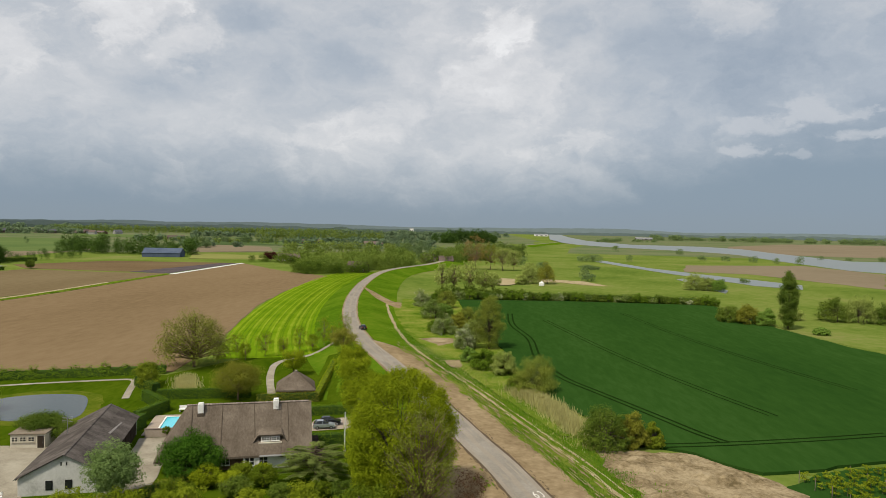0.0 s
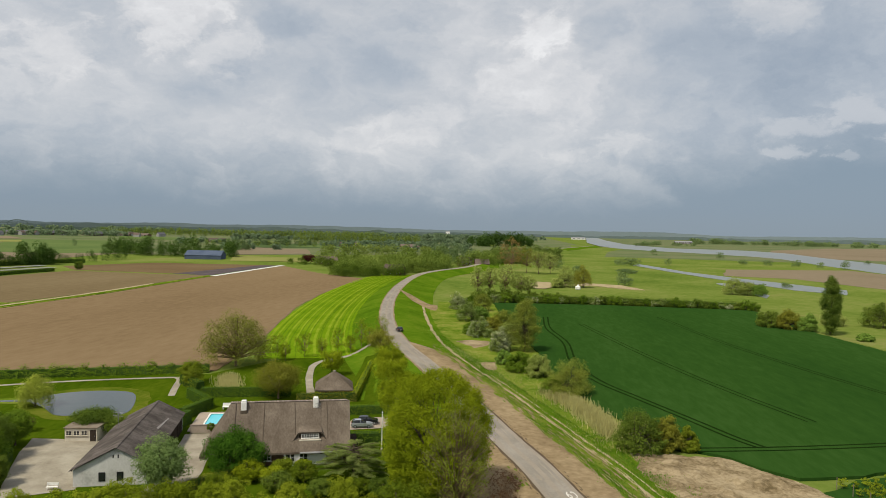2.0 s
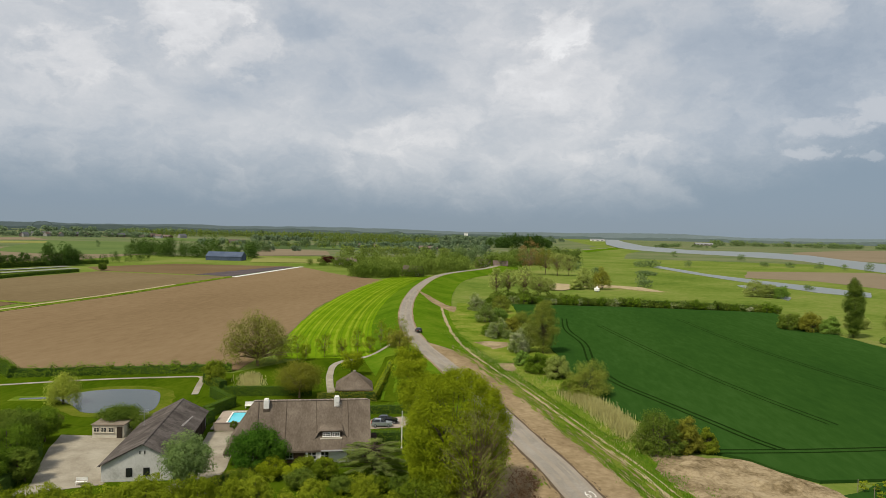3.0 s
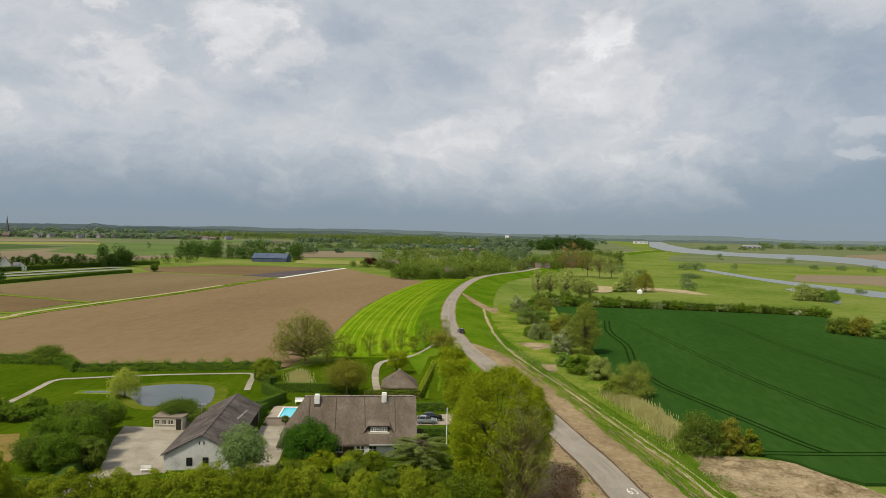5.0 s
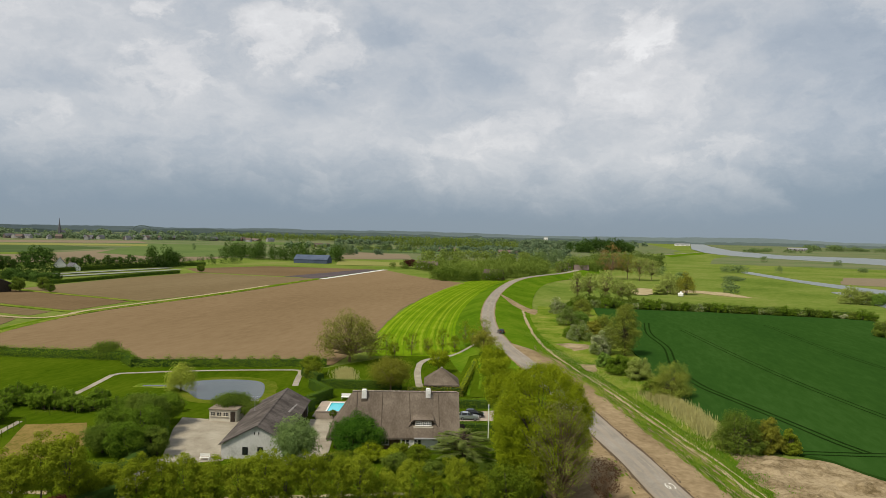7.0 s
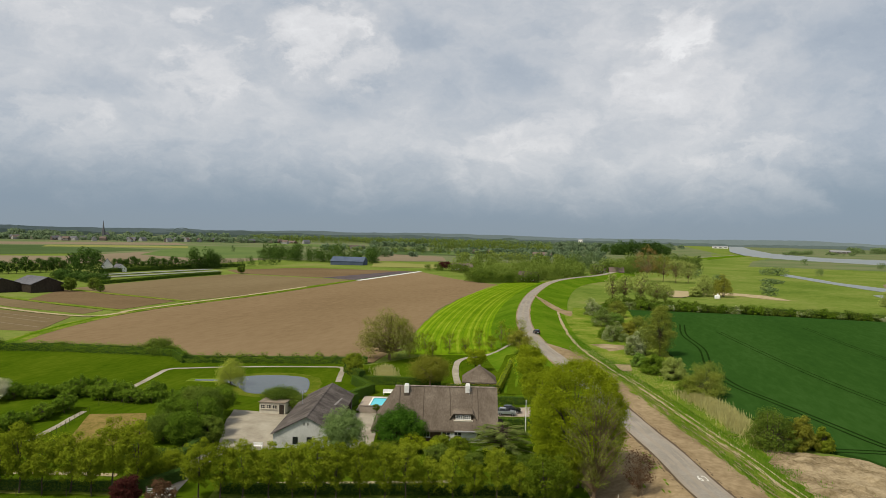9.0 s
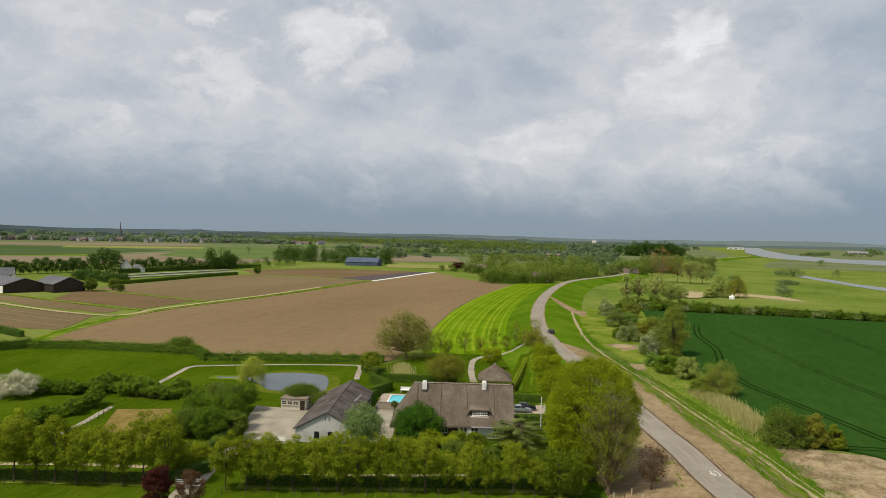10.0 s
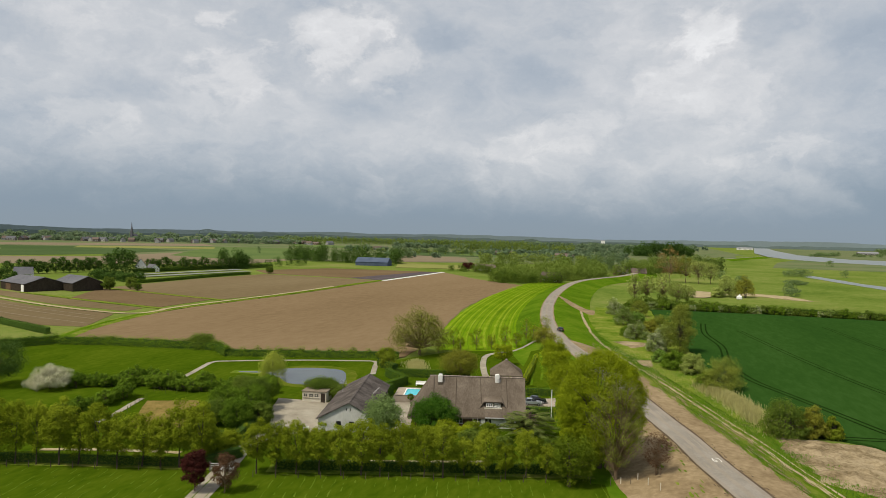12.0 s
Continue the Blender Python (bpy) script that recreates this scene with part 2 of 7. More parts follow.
M["clay"] = surface("clay", [(0.1057, 0.0792, 0.0411), (0.2028, 0.1548, 0.0908), (0.2998, 0.2366, 0.1462), (0.3526, 0.2839, 0.1817)], 0.2, 7, relief=0.25, bump=0.8)
M["track"] = surface("track", [(0.24, 0.19, 0.105), (0.33, 0.27, 0.160), (0.39, 0.33, 0.205)], 0.3, 6, relief=0.05)
M["asphalt"] = surface("asphalt", [(0.1998, 0.1782, 0.1512), (0.2430, 0.2192, 0.1890), (0.2916, 0.2646, 0.2300)], 0.15, 20, rough=0.85, relief=0.01, bump=0.2)
M["asphalt_worn"] = surface("asphalt_worn", [(0.235, 0.205, 0.168), (0.295, 0.260, 0.217)], 0.2, 14, rough=0.9, relief=0.01, bump=0.2)
M["edge_soil"] = surface("edge_soil", [(0.0828, 0.0612, 0.0418), (0.1260, 0.0950, 0.0662)], 0.5, 5, relief=0.1)
M["paint"] = surface("paint", [(0.5, 0.48, 0.44), (0.68, 0.66, 0.62)], 1.0, 6, rough=0.7, relief=0.004)
M["gravel"] = surface("gravel", [(0.2210, 0.1925, 0.1485), (0.2917, 0.2612, 0.2070), (0.3623, 0.3300, 0.2655)], 0.25, 20, relief=0.02)
M["paving"] = surface("paving", [(0.30, 0.25, 0.20), (0.38, 0.32, 0.27)], 0.6, 8, relief=0.01)
M["pond"] = water("pond", (0.035, 0.05, 0.05), 0.06, 0.08, 1.2)
M["river"] = water("river", (0.17, 0.19, 0.19), 0.40, 0.15, 0.15)
M["pool_water"] = water("pool_water", (0.10, 0.55, 0.68), 0.05, 0.05, 1.5)
M["thatch"] = surface("thatch", [(0.0966, 0.0772, 0.0600), (0.1386, 0.1123, 0.0890), (0.1869, 0.1545, 0.1240)], 0.35, 10, relief=0.06, bump=0.6, stretch=(1, 1, 0.252))
M["thatch_dark"] = surface("thatch_dark", [(0.08, 0.065, 0.05), (0.125, 0.10, 0.08)], 0.5, 8, relief=0.06, bump=0.6)
M["ridge_tile"] = surface("ridge_tile", [(0.20, 0.165, 0.14), (0.30, 0.25, 0.215)], 0.8, 5, rough=0.8, piece=0.4)
M["slate"] = surface("slate", [(0.060, 0.052, 0.048), (0.092, 0.080, 0.074), (0.140, 0.122, 0.112)], 0.25, 10, rough=0.75, relief=0.03, piece=0.14)
M["slate_bare"] = surface("slate_bare", [(0.20, 0.18, 0.17), (0.28, 0.26, 0.25)], 0.5, 8, rough=0.7)
M["lime_wash"] = surface("lime_wash", [(0.4000, 0.3920, 0.3822), (0.5280, 0.5200, 0.5124), (0.5920, 0.5840, 0.5796)], 0.5, 7, relief=0.01)
M["white_paint"] = surface("white_paint", [(0.70, 0.69, 0.66), (0.80, 0.79, 0.77)], 0.8, 6, rough=0.6, relief=0.004)
M["cream_paint"] = surface("cream_paint", [(0.50, 0.46, 0.38), (0.60, 0.56, 0.48)], 0.8, 6, rough=0.7, relief=0.004)
M["dark_wood"] = surface("dark_wood", [(0.035, 0.028, 0.022), (0.06, 0.048, 0.038)], 0.8, 8, rough=0.8, relief=0.01)
M["grey_wood"] = surface("grey_wood", [(0.16, 0.13, 0.10), (0.24, 0.20, 0.16)], 0.8, 8, rough=0.9)
M["brick"] = surface("brick", [(0.105, 0.068, 0.046), (0.150, 0.098, 0.068)], 0.6, 8, relief=0.01)
M["glass_dark"] = surface("glass_dark", [(0.012, 0.014, 0.016), (0.03, 0.033, 0.036)], 0.5, 3, rough=0.08, bump=0.0, specular=0.5)
M["metal_grey"] = surface("metal_grey", [(0.25, 0.25, 0.26), (0.38, 0.38, 0.39)], 0.6, 6, rough=0.5, metal=0.5)
M["black"] = surface("black", [(0.015, 0.015, 0.016), (0.03, 0.03, 0.03)], 1, 5, rough=0.7)
M["rubber"] = surface("rubber", [(0.012, 0.012, 0.013), (0.02, 0.02, 0.02)], 1, 5, rough=0.8)
M["car_black"] = surface("car_black", [(0.010, 0.011, 0.014), (0.016, 0.017, 0.02)], 0.3, 4, rough=0.15, bump=0.0, specular=0.6)
M["car_silver"] = surface("car_silver", [(0.36, 0.40, 0.45), (0.44, 0.47, 0.51)], 0.3, 4, rough=0.25, bump=0.0, metal=0.5, specular=0.6)
M["lamp_red"] = surface("lamp_red", [(0.30, 0.02, 0.015), (0.38, 0.03, 0.02)], 1, 4, rough=0.2, bump=0.0)
M["lamp_clear"] = surface("lamp_clear", [(0.6, 0.6, 0.6), (0.7, 0.7, 0.7)], 1, 4, rough=0.1, bump=0.0)
M["blue_steel"] = surface("blue_steel", [(0.065, 0.085, 0.13), (0.10, 0.125, 0.18)], 0.1, 8, rough=0.5)
M["roof_grey"] = surface("roof_grey", [(0.10, 0.10, 0.115), (0.15, 0.15, 0.165)], 0.1, 8, rough=0.7)
M["roof_red"] = surface("roof_red", [(0.105, 0.080, 0.070), (0.150, 0.115, 0.100)], 0.2, 6, rough=0.8, piece=0.6)
M["town_wall"] = surface("town_wall", [(0.1364, 0.1116, 0.0992), (0.2232, 0.2108, 0.1922), (0.3100, 0.3038, 0.2914)], 0.1, 6, piece=0.9)
# Ridge colours with distance haze painted in: bluer and paler farther off.
M["haze_pale"] = surface("haze_pale", [(0.190, 0.240, 0.265), (0.215, 0.265, 0.290)], 0.003, 8)
M["haze_blue"] = surface("haze_blue", [(0.120, 0.160, 0.165), (0.150, 0.190, 0.190)], 0.006, 8)
M["haze_green"] = surface("haze_green", [(0.095, 0.132, 0.115), (0.130, 0.168, 0.145)], 0.010, 8)
M["bark"] = surface("bark", [(0.07, 0.055, 0.04), (0.12, 0.095, 0.07)], 0.8, 8, relief=0.04)
M["twig"] = surface("twig", [(0.1500, 0.1063, 0.0688), (0.2250, 0.1625, 0.1063)], 0.8, 8, relief=0.02)
M["leaf_lime"] = foliage("leaf_lime", [(0.1306, 0.1708, 0.0069), (0.2197, 0.2742, 0.0114), (0.3297, 0.3840, 0.0209)])
M["leaf_fresh"] = foliage("leaf_fresh", [(0.0767, 0.1205, 0.0092), (0.1353, 0.1851, 0.0131), (0.2075, 0.2497, 0.0236)])
M["leaf_row"] = foliage("leaf_row", [(0.1180, 0.1556, 0.0086), (0.1931, 0.2415, 0.0143), (0.2843, 0.3326, 0.0256)])
M["leaf_dark"] = foliage("leaf_dark", [(0.0290, 0.0760, 0.0087), (0.0514, 0.1286, 0.0118), (0.0804, 0.1744, 0.0180)])
M["leaf_deep"] = foliage("leaf_deep", [(0.0683, 0.1130, 0.0171), (0.1145, 0.1710, 0.0234), (0.1827, 0.2390, 0.0369)])
M["leaf_grey"] = foliage("leaf_grey", [(0.1107, 0.1959, 0.0295), (0.1700, 0.2748, 0.0454), (0.2411, 0.3613, 0.0667)])
M["leaf_willow"] = foliage("leaf_willow", [(0.1938, 0.2432, 0.0538), (0.2937, 0.3520, 0.0842), (0.4250, 0.4736, 0.1344)])
M["leaf_yellow"] = foliage("leaf_yellow", [(0.2417, 0.2968, 0.0421), (0.3713, 0.4273, 0.0608), (0.5008, 0.5386, 0.1030)])
M["leaf_bronze"] = foliage("leaf_bronze", [(0.1548, 0.1625, 0.0196), (0.2219, 0.2275, 0.0301), (0.3098, 0.3089, 0.0481)])
M["leaf_brown"] = foliage("leaf_brown", [(0.2323, 0.1474, 0.0475), (0.3249, 0.2090, 0.0684), (0.4023, 0.2789, 0.0958)])
M["leaf_copper"] = foliage("leaf_copper", [(0.040, 0.013, 0.012), (0.065, 0.020, 0.017), (0.095, 0.034, 0.026)])
M["leaf_rust"] = foliage("leaf_rust", [(0.085, 0.045, 0.026), (0.13, 0.072, 0.040), (0.18, 0.115, 0.062)])
M["leaf_hedge"] = foliage("leaf_hedge", [(0.0658, 0.1217, 0.0116), (0.1155, 0.1901, 0.0171), (0.1652, 0.2505, 0.0238)], 0.35)
# Haze of distance is mixed into these two leaf colours, more in the second.
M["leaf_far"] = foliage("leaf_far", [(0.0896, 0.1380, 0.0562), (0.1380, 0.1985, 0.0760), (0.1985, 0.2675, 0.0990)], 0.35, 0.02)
M["leaf_haze"] = foliage("leaf_haze", [(0.1072, 0.1623, 0.0907), (0.1485, 0.2090, 0.1155), (0.1953, 0.2585, 0.1430)], 0.4, 0.01)
M["dike_bank"] = surface("dike_bank", [(0.055, 0.088, 0.006), (0.085, 0.112, 0.010), (0.125, 0.130, 0.020)], 0.15, 9, relief=0.15)
M["leaf_mid"] = foliage("leaf_mid", [(0.1238, 0.1820, 0.0320), (0.1820, 0.2475, 0.0437), (0.2548, 0.3130, 0.0655)], 0.4, 0.03)
M["leaf_walnut"] = foliage("leaf_walnut", [(0.1620, 0.1791, 0.0292), (0.2228, 0.2433, 0.0421), (0.2916, 0.3121, 0.0648)])
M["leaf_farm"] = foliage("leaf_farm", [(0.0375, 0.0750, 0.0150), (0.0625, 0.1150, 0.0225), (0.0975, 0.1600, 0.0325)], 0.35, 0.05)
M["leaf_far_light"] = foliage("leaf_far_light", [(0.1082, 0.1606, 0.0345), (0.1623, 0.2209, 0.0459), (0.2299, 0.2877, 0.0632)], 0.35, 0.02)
M["blossom"] = foliage("blossom", [(0.26, 0.29, 0.13), (0.58, 0.56, 0.40), (0.80, 0.77, 0.60)], 0.35, 0.4)
M["hawthorn"] = foliage("hawthorn", [(0.095, 0.155, 0.024), (0.150, 0.220, 0.040), (0.230, 0.285, 0.085), (0.560, 0.560, 0.390)], 0.35, 0.4)
M["reed"] = foliage("reed", [(0.37, 0.34, 0.14), (0.50, 0.47, 0.20), (0.61, 0.59, 0.28)], 0.35, 0.3)
M["grass_blade"] = foliage("grass_blade", [(0.070, 0.154, 0.014), (0.112, 0.224, 0.020), (0.168, 0.280, 0.031)], 0.35, 0.1)
M["leaf_ash"] = foliage("leaf_ash", [(0.1518, 0.1823, 0.0252), (0.2070, 0.2446, 0.0378), (0.2760, 0.3175, 0.0558)])
M["leaf_cedar"] = foliage("leaf_cedar", [(0.0900, 0.1320, 0.0330), (0.1725, 0.2250, 0.0540), (0.3300, 0.3750, 0.1200)], 0.35, 0.5)
M["leaf_sage"] = foliage("leaf_sage", [(0.0998, 0.1621, 0.0471), (0.1525, 0.2281, 0.0695), (0.2171, 0.3041, 0.1010)])
M["leaf_poplar"] = foliage("leaf_poplar", [(0.0608, 0.1015, 0.0156), (0.0988, 0.1540, 0.0234), (0.1520, 0.2100, 0.0338)])
M["dry_bed"] = surface("dry_bed", [(0.1155, 0.1050, 0.0225), (0.1815, 0.1344, 0.0435), (0.2365, 0.1733, 0.0600)], 0.25, 8, relief=0.08)
M["crop_cover"] = surface("crop_cover", [(0.1500, 0.1650, 0.1275), (0.2400, 0.2475, 0.2100), (0.3150, 0.3150, 0.2850)], 0.2, 6, rough=0.6)
M["cut_grass"] = surface("cut_grass", [(0.062, 0.108, 0.006), (0.105, 0.150, 0.014)], 0.3, 8)
# Dull greyed fields: the haze of distance is painted into this colour.
M["far_land_haze"] = surface("far_land_haze", [(0.0744, 0.1063, 0.0442), (0.1020, 0.1375, 0.0572), (0.1440, 0.1475, 0.0806), (0.1200, 0.1688, 0.0650)], 0.004, 9, stretch=(1, 2.2, 1), turn=0.3)

# ---- mesh helpers ----


def from_arrays(name, verts, faces, materials):
    me = bpy.data.meshes.new(name)
    me.from_pydata([tuple(map(float, v)) for v in verts], [], faces)
    for m in materials if isinstance(materials, (list, tuple)) else [materials]:
        me.materials.append(m)
    me.update()
    return me


def quads(name, corners, material):
    """A mesh of loose faces from an array (n, corners, 3)."""
    n, k = np.shape(corners)[:2]
    me = bpy.data.meshes.new(name)
    me.vertices.add(k * n)
    me.vertices.foreach_set("co", np.asarray(corners, np.float32).ravel())
    me.loops.add(k * n)
    me.loops.foreach_set("vertex_index", np.arange(k * n, dtype=np.int32))
    me.polygons.add(n)
    me.polygons.foreach_set("loop_start", np.arange(0, k * n, k, dtype=np.int32))
    me.materials.append(material)
    me.update(calc_edges=True)
    return me


def part(name, bm, material, parent=None, label="", smooth=False):
    """Links a bmesh or a mesh as one object under a thing or a part."""
    if isinstance(bm, bmesh.types.BMesh):
        me = bpy.data.meshes.new(name)
        bm.to_mesh(me)
        bm.free()
    else:
        me = bm
    if not me.materials:
        me.materials.append(material)
    if smooth:
        me.polygons.foreach_set("use_smooth", [True] * len(me.polygons))
    ob = new(name, me)
    ob.parent = parent
    if label:
        tagged(ob, label)
    return ob


def thing(name, place, label, category, group="", kind=""):
    ob = new(name)
    ob.empty_display_size = 0.2
    ob.matrix_basis = place
    return tagged(ob, label, category, group, kind)


def add_box(bm, lo, hi, bevel=0.0):
    made = bmesh.ops.create_cube(bm, size=1)["verts"]
    c, s = (Vector(lo) + Vector(hi)) / 2, Vector(hi) - Vector(lo)
    for v in made:
        v.co = Vector(v.co[i] * s[i] + c[i] for i in range(3))
    if bevel:
        edges = {e for v in made for e in v.link_edges}
        bmesh.ops.bevel(bm, geom=list(edges), offset=bevel, segments=1, affect="EDGES")
    return bm


def box(lo, hi, bevel=0.0):
    return add_box(bmesh.new(), lo, hi, bevel)


def add_rod(bm, a, b, r0, r1=None, sides=6):
    a, b = Vector(a), Vector(b)
    m = Matrix.Translation((a + b) / 2) @ (b - a).to_track_quat("Z", "Y").to_matrix().to_4x4()
    bmesh.ops.create_cone(bm, cap_ends=True, segments=sides, radius1=r0, radius2=r0 if r1 is None else r1, depth=(b - a).length, matrix=m)
    return bm


def prism(outline, z0, z1):
    """An upright prism over an outline in plan."""
    bm = bmesh.new()
    top = bm.faces.new([bm.verts.new((x, y, z1)) for x, y in outline])
    low = bmesh.ops.extrude_face_region(bm, geom=[top])
    for v in low["geom"]:
        if isinstance(v, bmesh.types.BMVert):
            v.co.z = z0
    bmesh.ops.triangulate(bm, faces=[f for f in bm.faces if len(f.verts) > 4])
    bmesh.ops.recalc_face_normals(bm, faces=bm.faces)
    return bm


def smooth_line(points, step):
    """A rounded line through points in plan, with a point about every step metres."""
    p = [Vector(q) for q in points]
    out = []
    for i in range(len(p) - 1):
        a, b, c, d = p[max(0, i - 1)], p[i], p[i + 1], p[min(len(p) - 1, i + 2)]
        n = max(1, round((c - b).length / step))
        for k in range(n):
            t = k / n
            out.append(0.5 * (2 * b + (c - a) * t + (2 * a - 5 * b + 4 * c - d) * t * t + (3 * b - a - 3 * c + d) * t**3))
    return out + [p[-1]]


def ragged(points, step, amount, seed, closed=True):
    """An outline with points every step metres and small uneven bays."""
    out = []
    n = len(points)
    for i in range(n if closed else n - 1):
        a, b = Vector(points[i]), Vector(points[(i + 1) % n])
        k = max(1, int((b - a).length / step))
        side = Vector((-(b - a).y, (b - a).x)).normalized() if (b - a).length else Vector((0, 0))
        for j in range(k):
            p = a.lerp(b, j / k)
            out.append(p + side * amount * (noise.noise((p.x * 0.6 / step, p.y * 0.6 / step, seed)) + 0.6 * noise.noise((p.x * 2 / step, p.y * 2 / step, seed + 9))))
    return [(q.x, q.y) for q in out]


# ---- the dike and the ground ----
CREST = smooth_line([(130, -300), (70, -100), (53, -40), (41, 0), (30.2, 38), (22, 62), (15.3, 82), (12, 92), (8.6, 104), (4.5, 116), (-1.0, 133), (-9.0, 156.5), (-17.7, 180), (-27.1, 206), (-36.7, 240.4), (-45.5, 286.5), (-53.1, 343), (-59.1, 412.7), (-61.4, 490.8), (-58, 539), (-48.2, 581), (-34.3, 625), (-23.3, 689), (-8, 844), (20, 1000), (90, 1300), (250, 1800)], 2.5)
CREST_XY = np.array([tuple(p) for p in CREST])
CREST_WAY = np.gradient(CREST_XY, axis=0)
CREST_WAY /= np.linalg.norm(CREST_WAY, axis=1)[:, None]


def ease(v):
    v = np.clip(v, 0, 1)
    return v * v * (3 - 2 * v)


def crest_height(y):
    return 3.0 + 0.8 * ease((y - 140) / 45)


def beside(x, y):
    """Metres to the right of the road's middle, for arrays."""
    x, y = np.atleast_1d(x).astype(float), np.atleast_1d(y).astype(float)
    out = np.empty(len(x))
    for i in range(0, len(x), 2000):
        dx, dy = x[i : i + 2000, None] - CREST_XY[:, 0], y[i : i + 2000, None] - CREST_XY[:, 1]
        n = np.argmin(dx * dx + dy * dy, 1)
        k = np.arange(len(n))
        side = dx[k, n] * CREST_WAY[n, 1] - dy[k, n] * CREST_WAY[n, 0]
        out[i : i + 2000] = np.sign(side) * np.sqrt(dx[k, n] ** 2 + dy[k, n] ** 2)
    return out


OUTER = 1.2  # the foreland lies higher than the polder


def profile(s, y):
    """Height of the land s metres to the right of the road's middle."""
    c = crest_height(y)
    left = c * (1 - ease((-s - 2.5) / 15.0))
    outer = OUTER
    right = np.interp(s, [0, 4, 9.2, 13.5, 18.5], [0, 0, 0.25, 0.68, 1.0])
    return np.where(s < 0, left, c + (outer - c) * right)


def land(x, y):
    return float(profile(beside(x, y), np.atleast_1d(y))[0])


def make_ground():
    xs = sorted({*np.arange(-150, 151, 5.0), *np.arange(-400, 401, 25.0), -4600, -3200, -2200, -1500, -1000, -700, -540, 540, 700, 1000, 1500, 2200, 3200, 4600})
    ys = sorted({*np.arange(-60, 400, 5.0), *np.arange(400, 900, 15.0), -4600, -2000, -900, -400, -200, -120, 1000, 1150, 1350, 1600, 1900, 2400, 3000, 3700, 4600})
    gx, gy = np.meshgrid(xs, ys)
    s = beside(gx.ravel(), gy.ravel())
    z = profile(s, gy.ravel()) - 0.06 - 0.6 * (np.abs(s - 0.7) < 19) * (gy.ravel() < 1700)
    w = len(xs)
    faces = [(r * w + c, r * w + c + 1, (r + 1) * w + c + 1, (r + 1) * w + c) for r in range(len(ys) - 1) for c in range(w - 1)]
    me = from_arrays("ground", np.c_[gx.ravel(), gy.ravel(), z], faces, M["meadow"])
    me.polygons.foreach_set("use_smooth", [True] * len(me.polygons))
    tagged(new("ground", me), "flat green river land with meadows", "ground", kind="structure")


make_ground()


def strip(name, material, s0, s1, y0, y1, lift, label, category, rag=0.0, seed=0, columns=1, every=1):
    """A strip along the dike between s0 and s1 metres beside the road's middle (numbers, or functions of y)."""
    rows = [i for i in range(0, len(CREST_XY), every) if y0 <= CREST_XY[i, 1] <= y1]
    verts, faces = [], []
    w = columns + 1
    for r, i in enumerate(rows):
        (x, y), (ax, ay) = CREST_XY[i], CREST_WAY[i]
        a = s0(y) if callable(s0) else s0
        b = s1(y) if callable(s1) else s1
        for c in range(w):
            s = a + (b - a) * c / columns
            if rag and c in (0, columns):
                s += rag * (noise.noise((i * 0.9, c * 7.1, seed)) + 0.7 * noise.noise((i * 0.23, c * 3.3, seed + 4)))
            if c == 0:
                first = s
            elif c == columns:
                s = max(s, first + 0.25)
            px, py = x + ay * s, y - ax * s
            verts.append((px, py, float(profile(np.array([s]), np.array([py]))[0]) + lift))
        if r:
            faces += [((r - 1) * w + c, (r - 1) * w + c + 1, r * w + c + 1, r * w + c) for c in range(columns)]
    me = from_arrays(name, verts, faces, material)
    me.polygons.foreach_set("use_smooth", [True] * len(me.polygons))
    if me.polygons and me.polygons[0].normal.z < 0:
        me.flip_normals()
    return tagged(new(name, me), label, category, kind="structure")


strip("dike", M["dike_grass"], -19.5, 21, -280, 1690, 0.0, "long grassy river dike carrying a narrow road", "dike", columns=27)
strip("road_edge_paving", M["asphalt_worn"], -2.6, 2.6, -280, 1690, 0.066, "pale worn edges of the dike road", "road", columns=4, rag=0.05, seed=4)
strip("road", M["asphalt"], -1.95, 1.85, -280, 1690, 0.07, "narrow grey asphalt road on the dike", "road", columns=4, rag=0.05, seed=3)
strip("road_wear", M["asphalt_worn"], -0.55, 0.35, -280, 1690, 0.085, "paler worn middle of the asphalt", "road", rag=0.25, seed=5)
strip("verge_left", M["edge_soil"], -3.0, -2.5, -280, 135, 0.062, "dark crumbled soil along the asphalt", "verge", rag=0.35, seed=7)
strip("verge_right", M["edge_soil"], 2.5, 3.0, -280, 150, 0.062, "dark crumbled soil along the asphalt", "verge", rag=0.3, seed=8)
strip("road_edge", M["sand"], -3.1, 3.1, 150, 900, 0.04, "sandy shoulder of the road", "verge", rag=0.3, seed=2, columns=6)
strip("sand_bank", M["sand"], 2.6, lambda y: max(3.1, 9.2 + 0.05 * max(0, y - 140) - 10.5 * float(ease((y - 188) / 26))), -280, 213, 0.05, "bare brown sandy shoulder of the dike", "bank", rag=0.9, seed=11, columns=6)
strip("sand_slope", M["sand"], lambda y: -2.6 - 13 * float(ease((150 - y) / 40)), -2.6, -280, 150, 0.04, "bare brown soil on the inner dike slope", "bank", rag=0.8, seed=12, columns=8)
strip("farm_track", M["track"], lambda y: 13.0 + 2.8 * float(ease((y - 160) / 110)), lambda y: 14.0 + 3.0 * float(ease((y - 160) / 110)), 20, 335, 0.06, "pale worn farm track along the dike foot", "track", rag=0.55, seed=13, columns=2)
strip("farm_track_rut", M["track"], 15.0, 15.45, 20, 172, 0.062, "second pale rut of the farm track", "track", rag=0.5, seed=14, columns=2)
strip("rough_strip", M["rough_grass"], 19.0, 23, -200, 330, 0.03, "rough yellowish grass at the dike foot", "grass", rag=1.2, seed=15, columns=4)
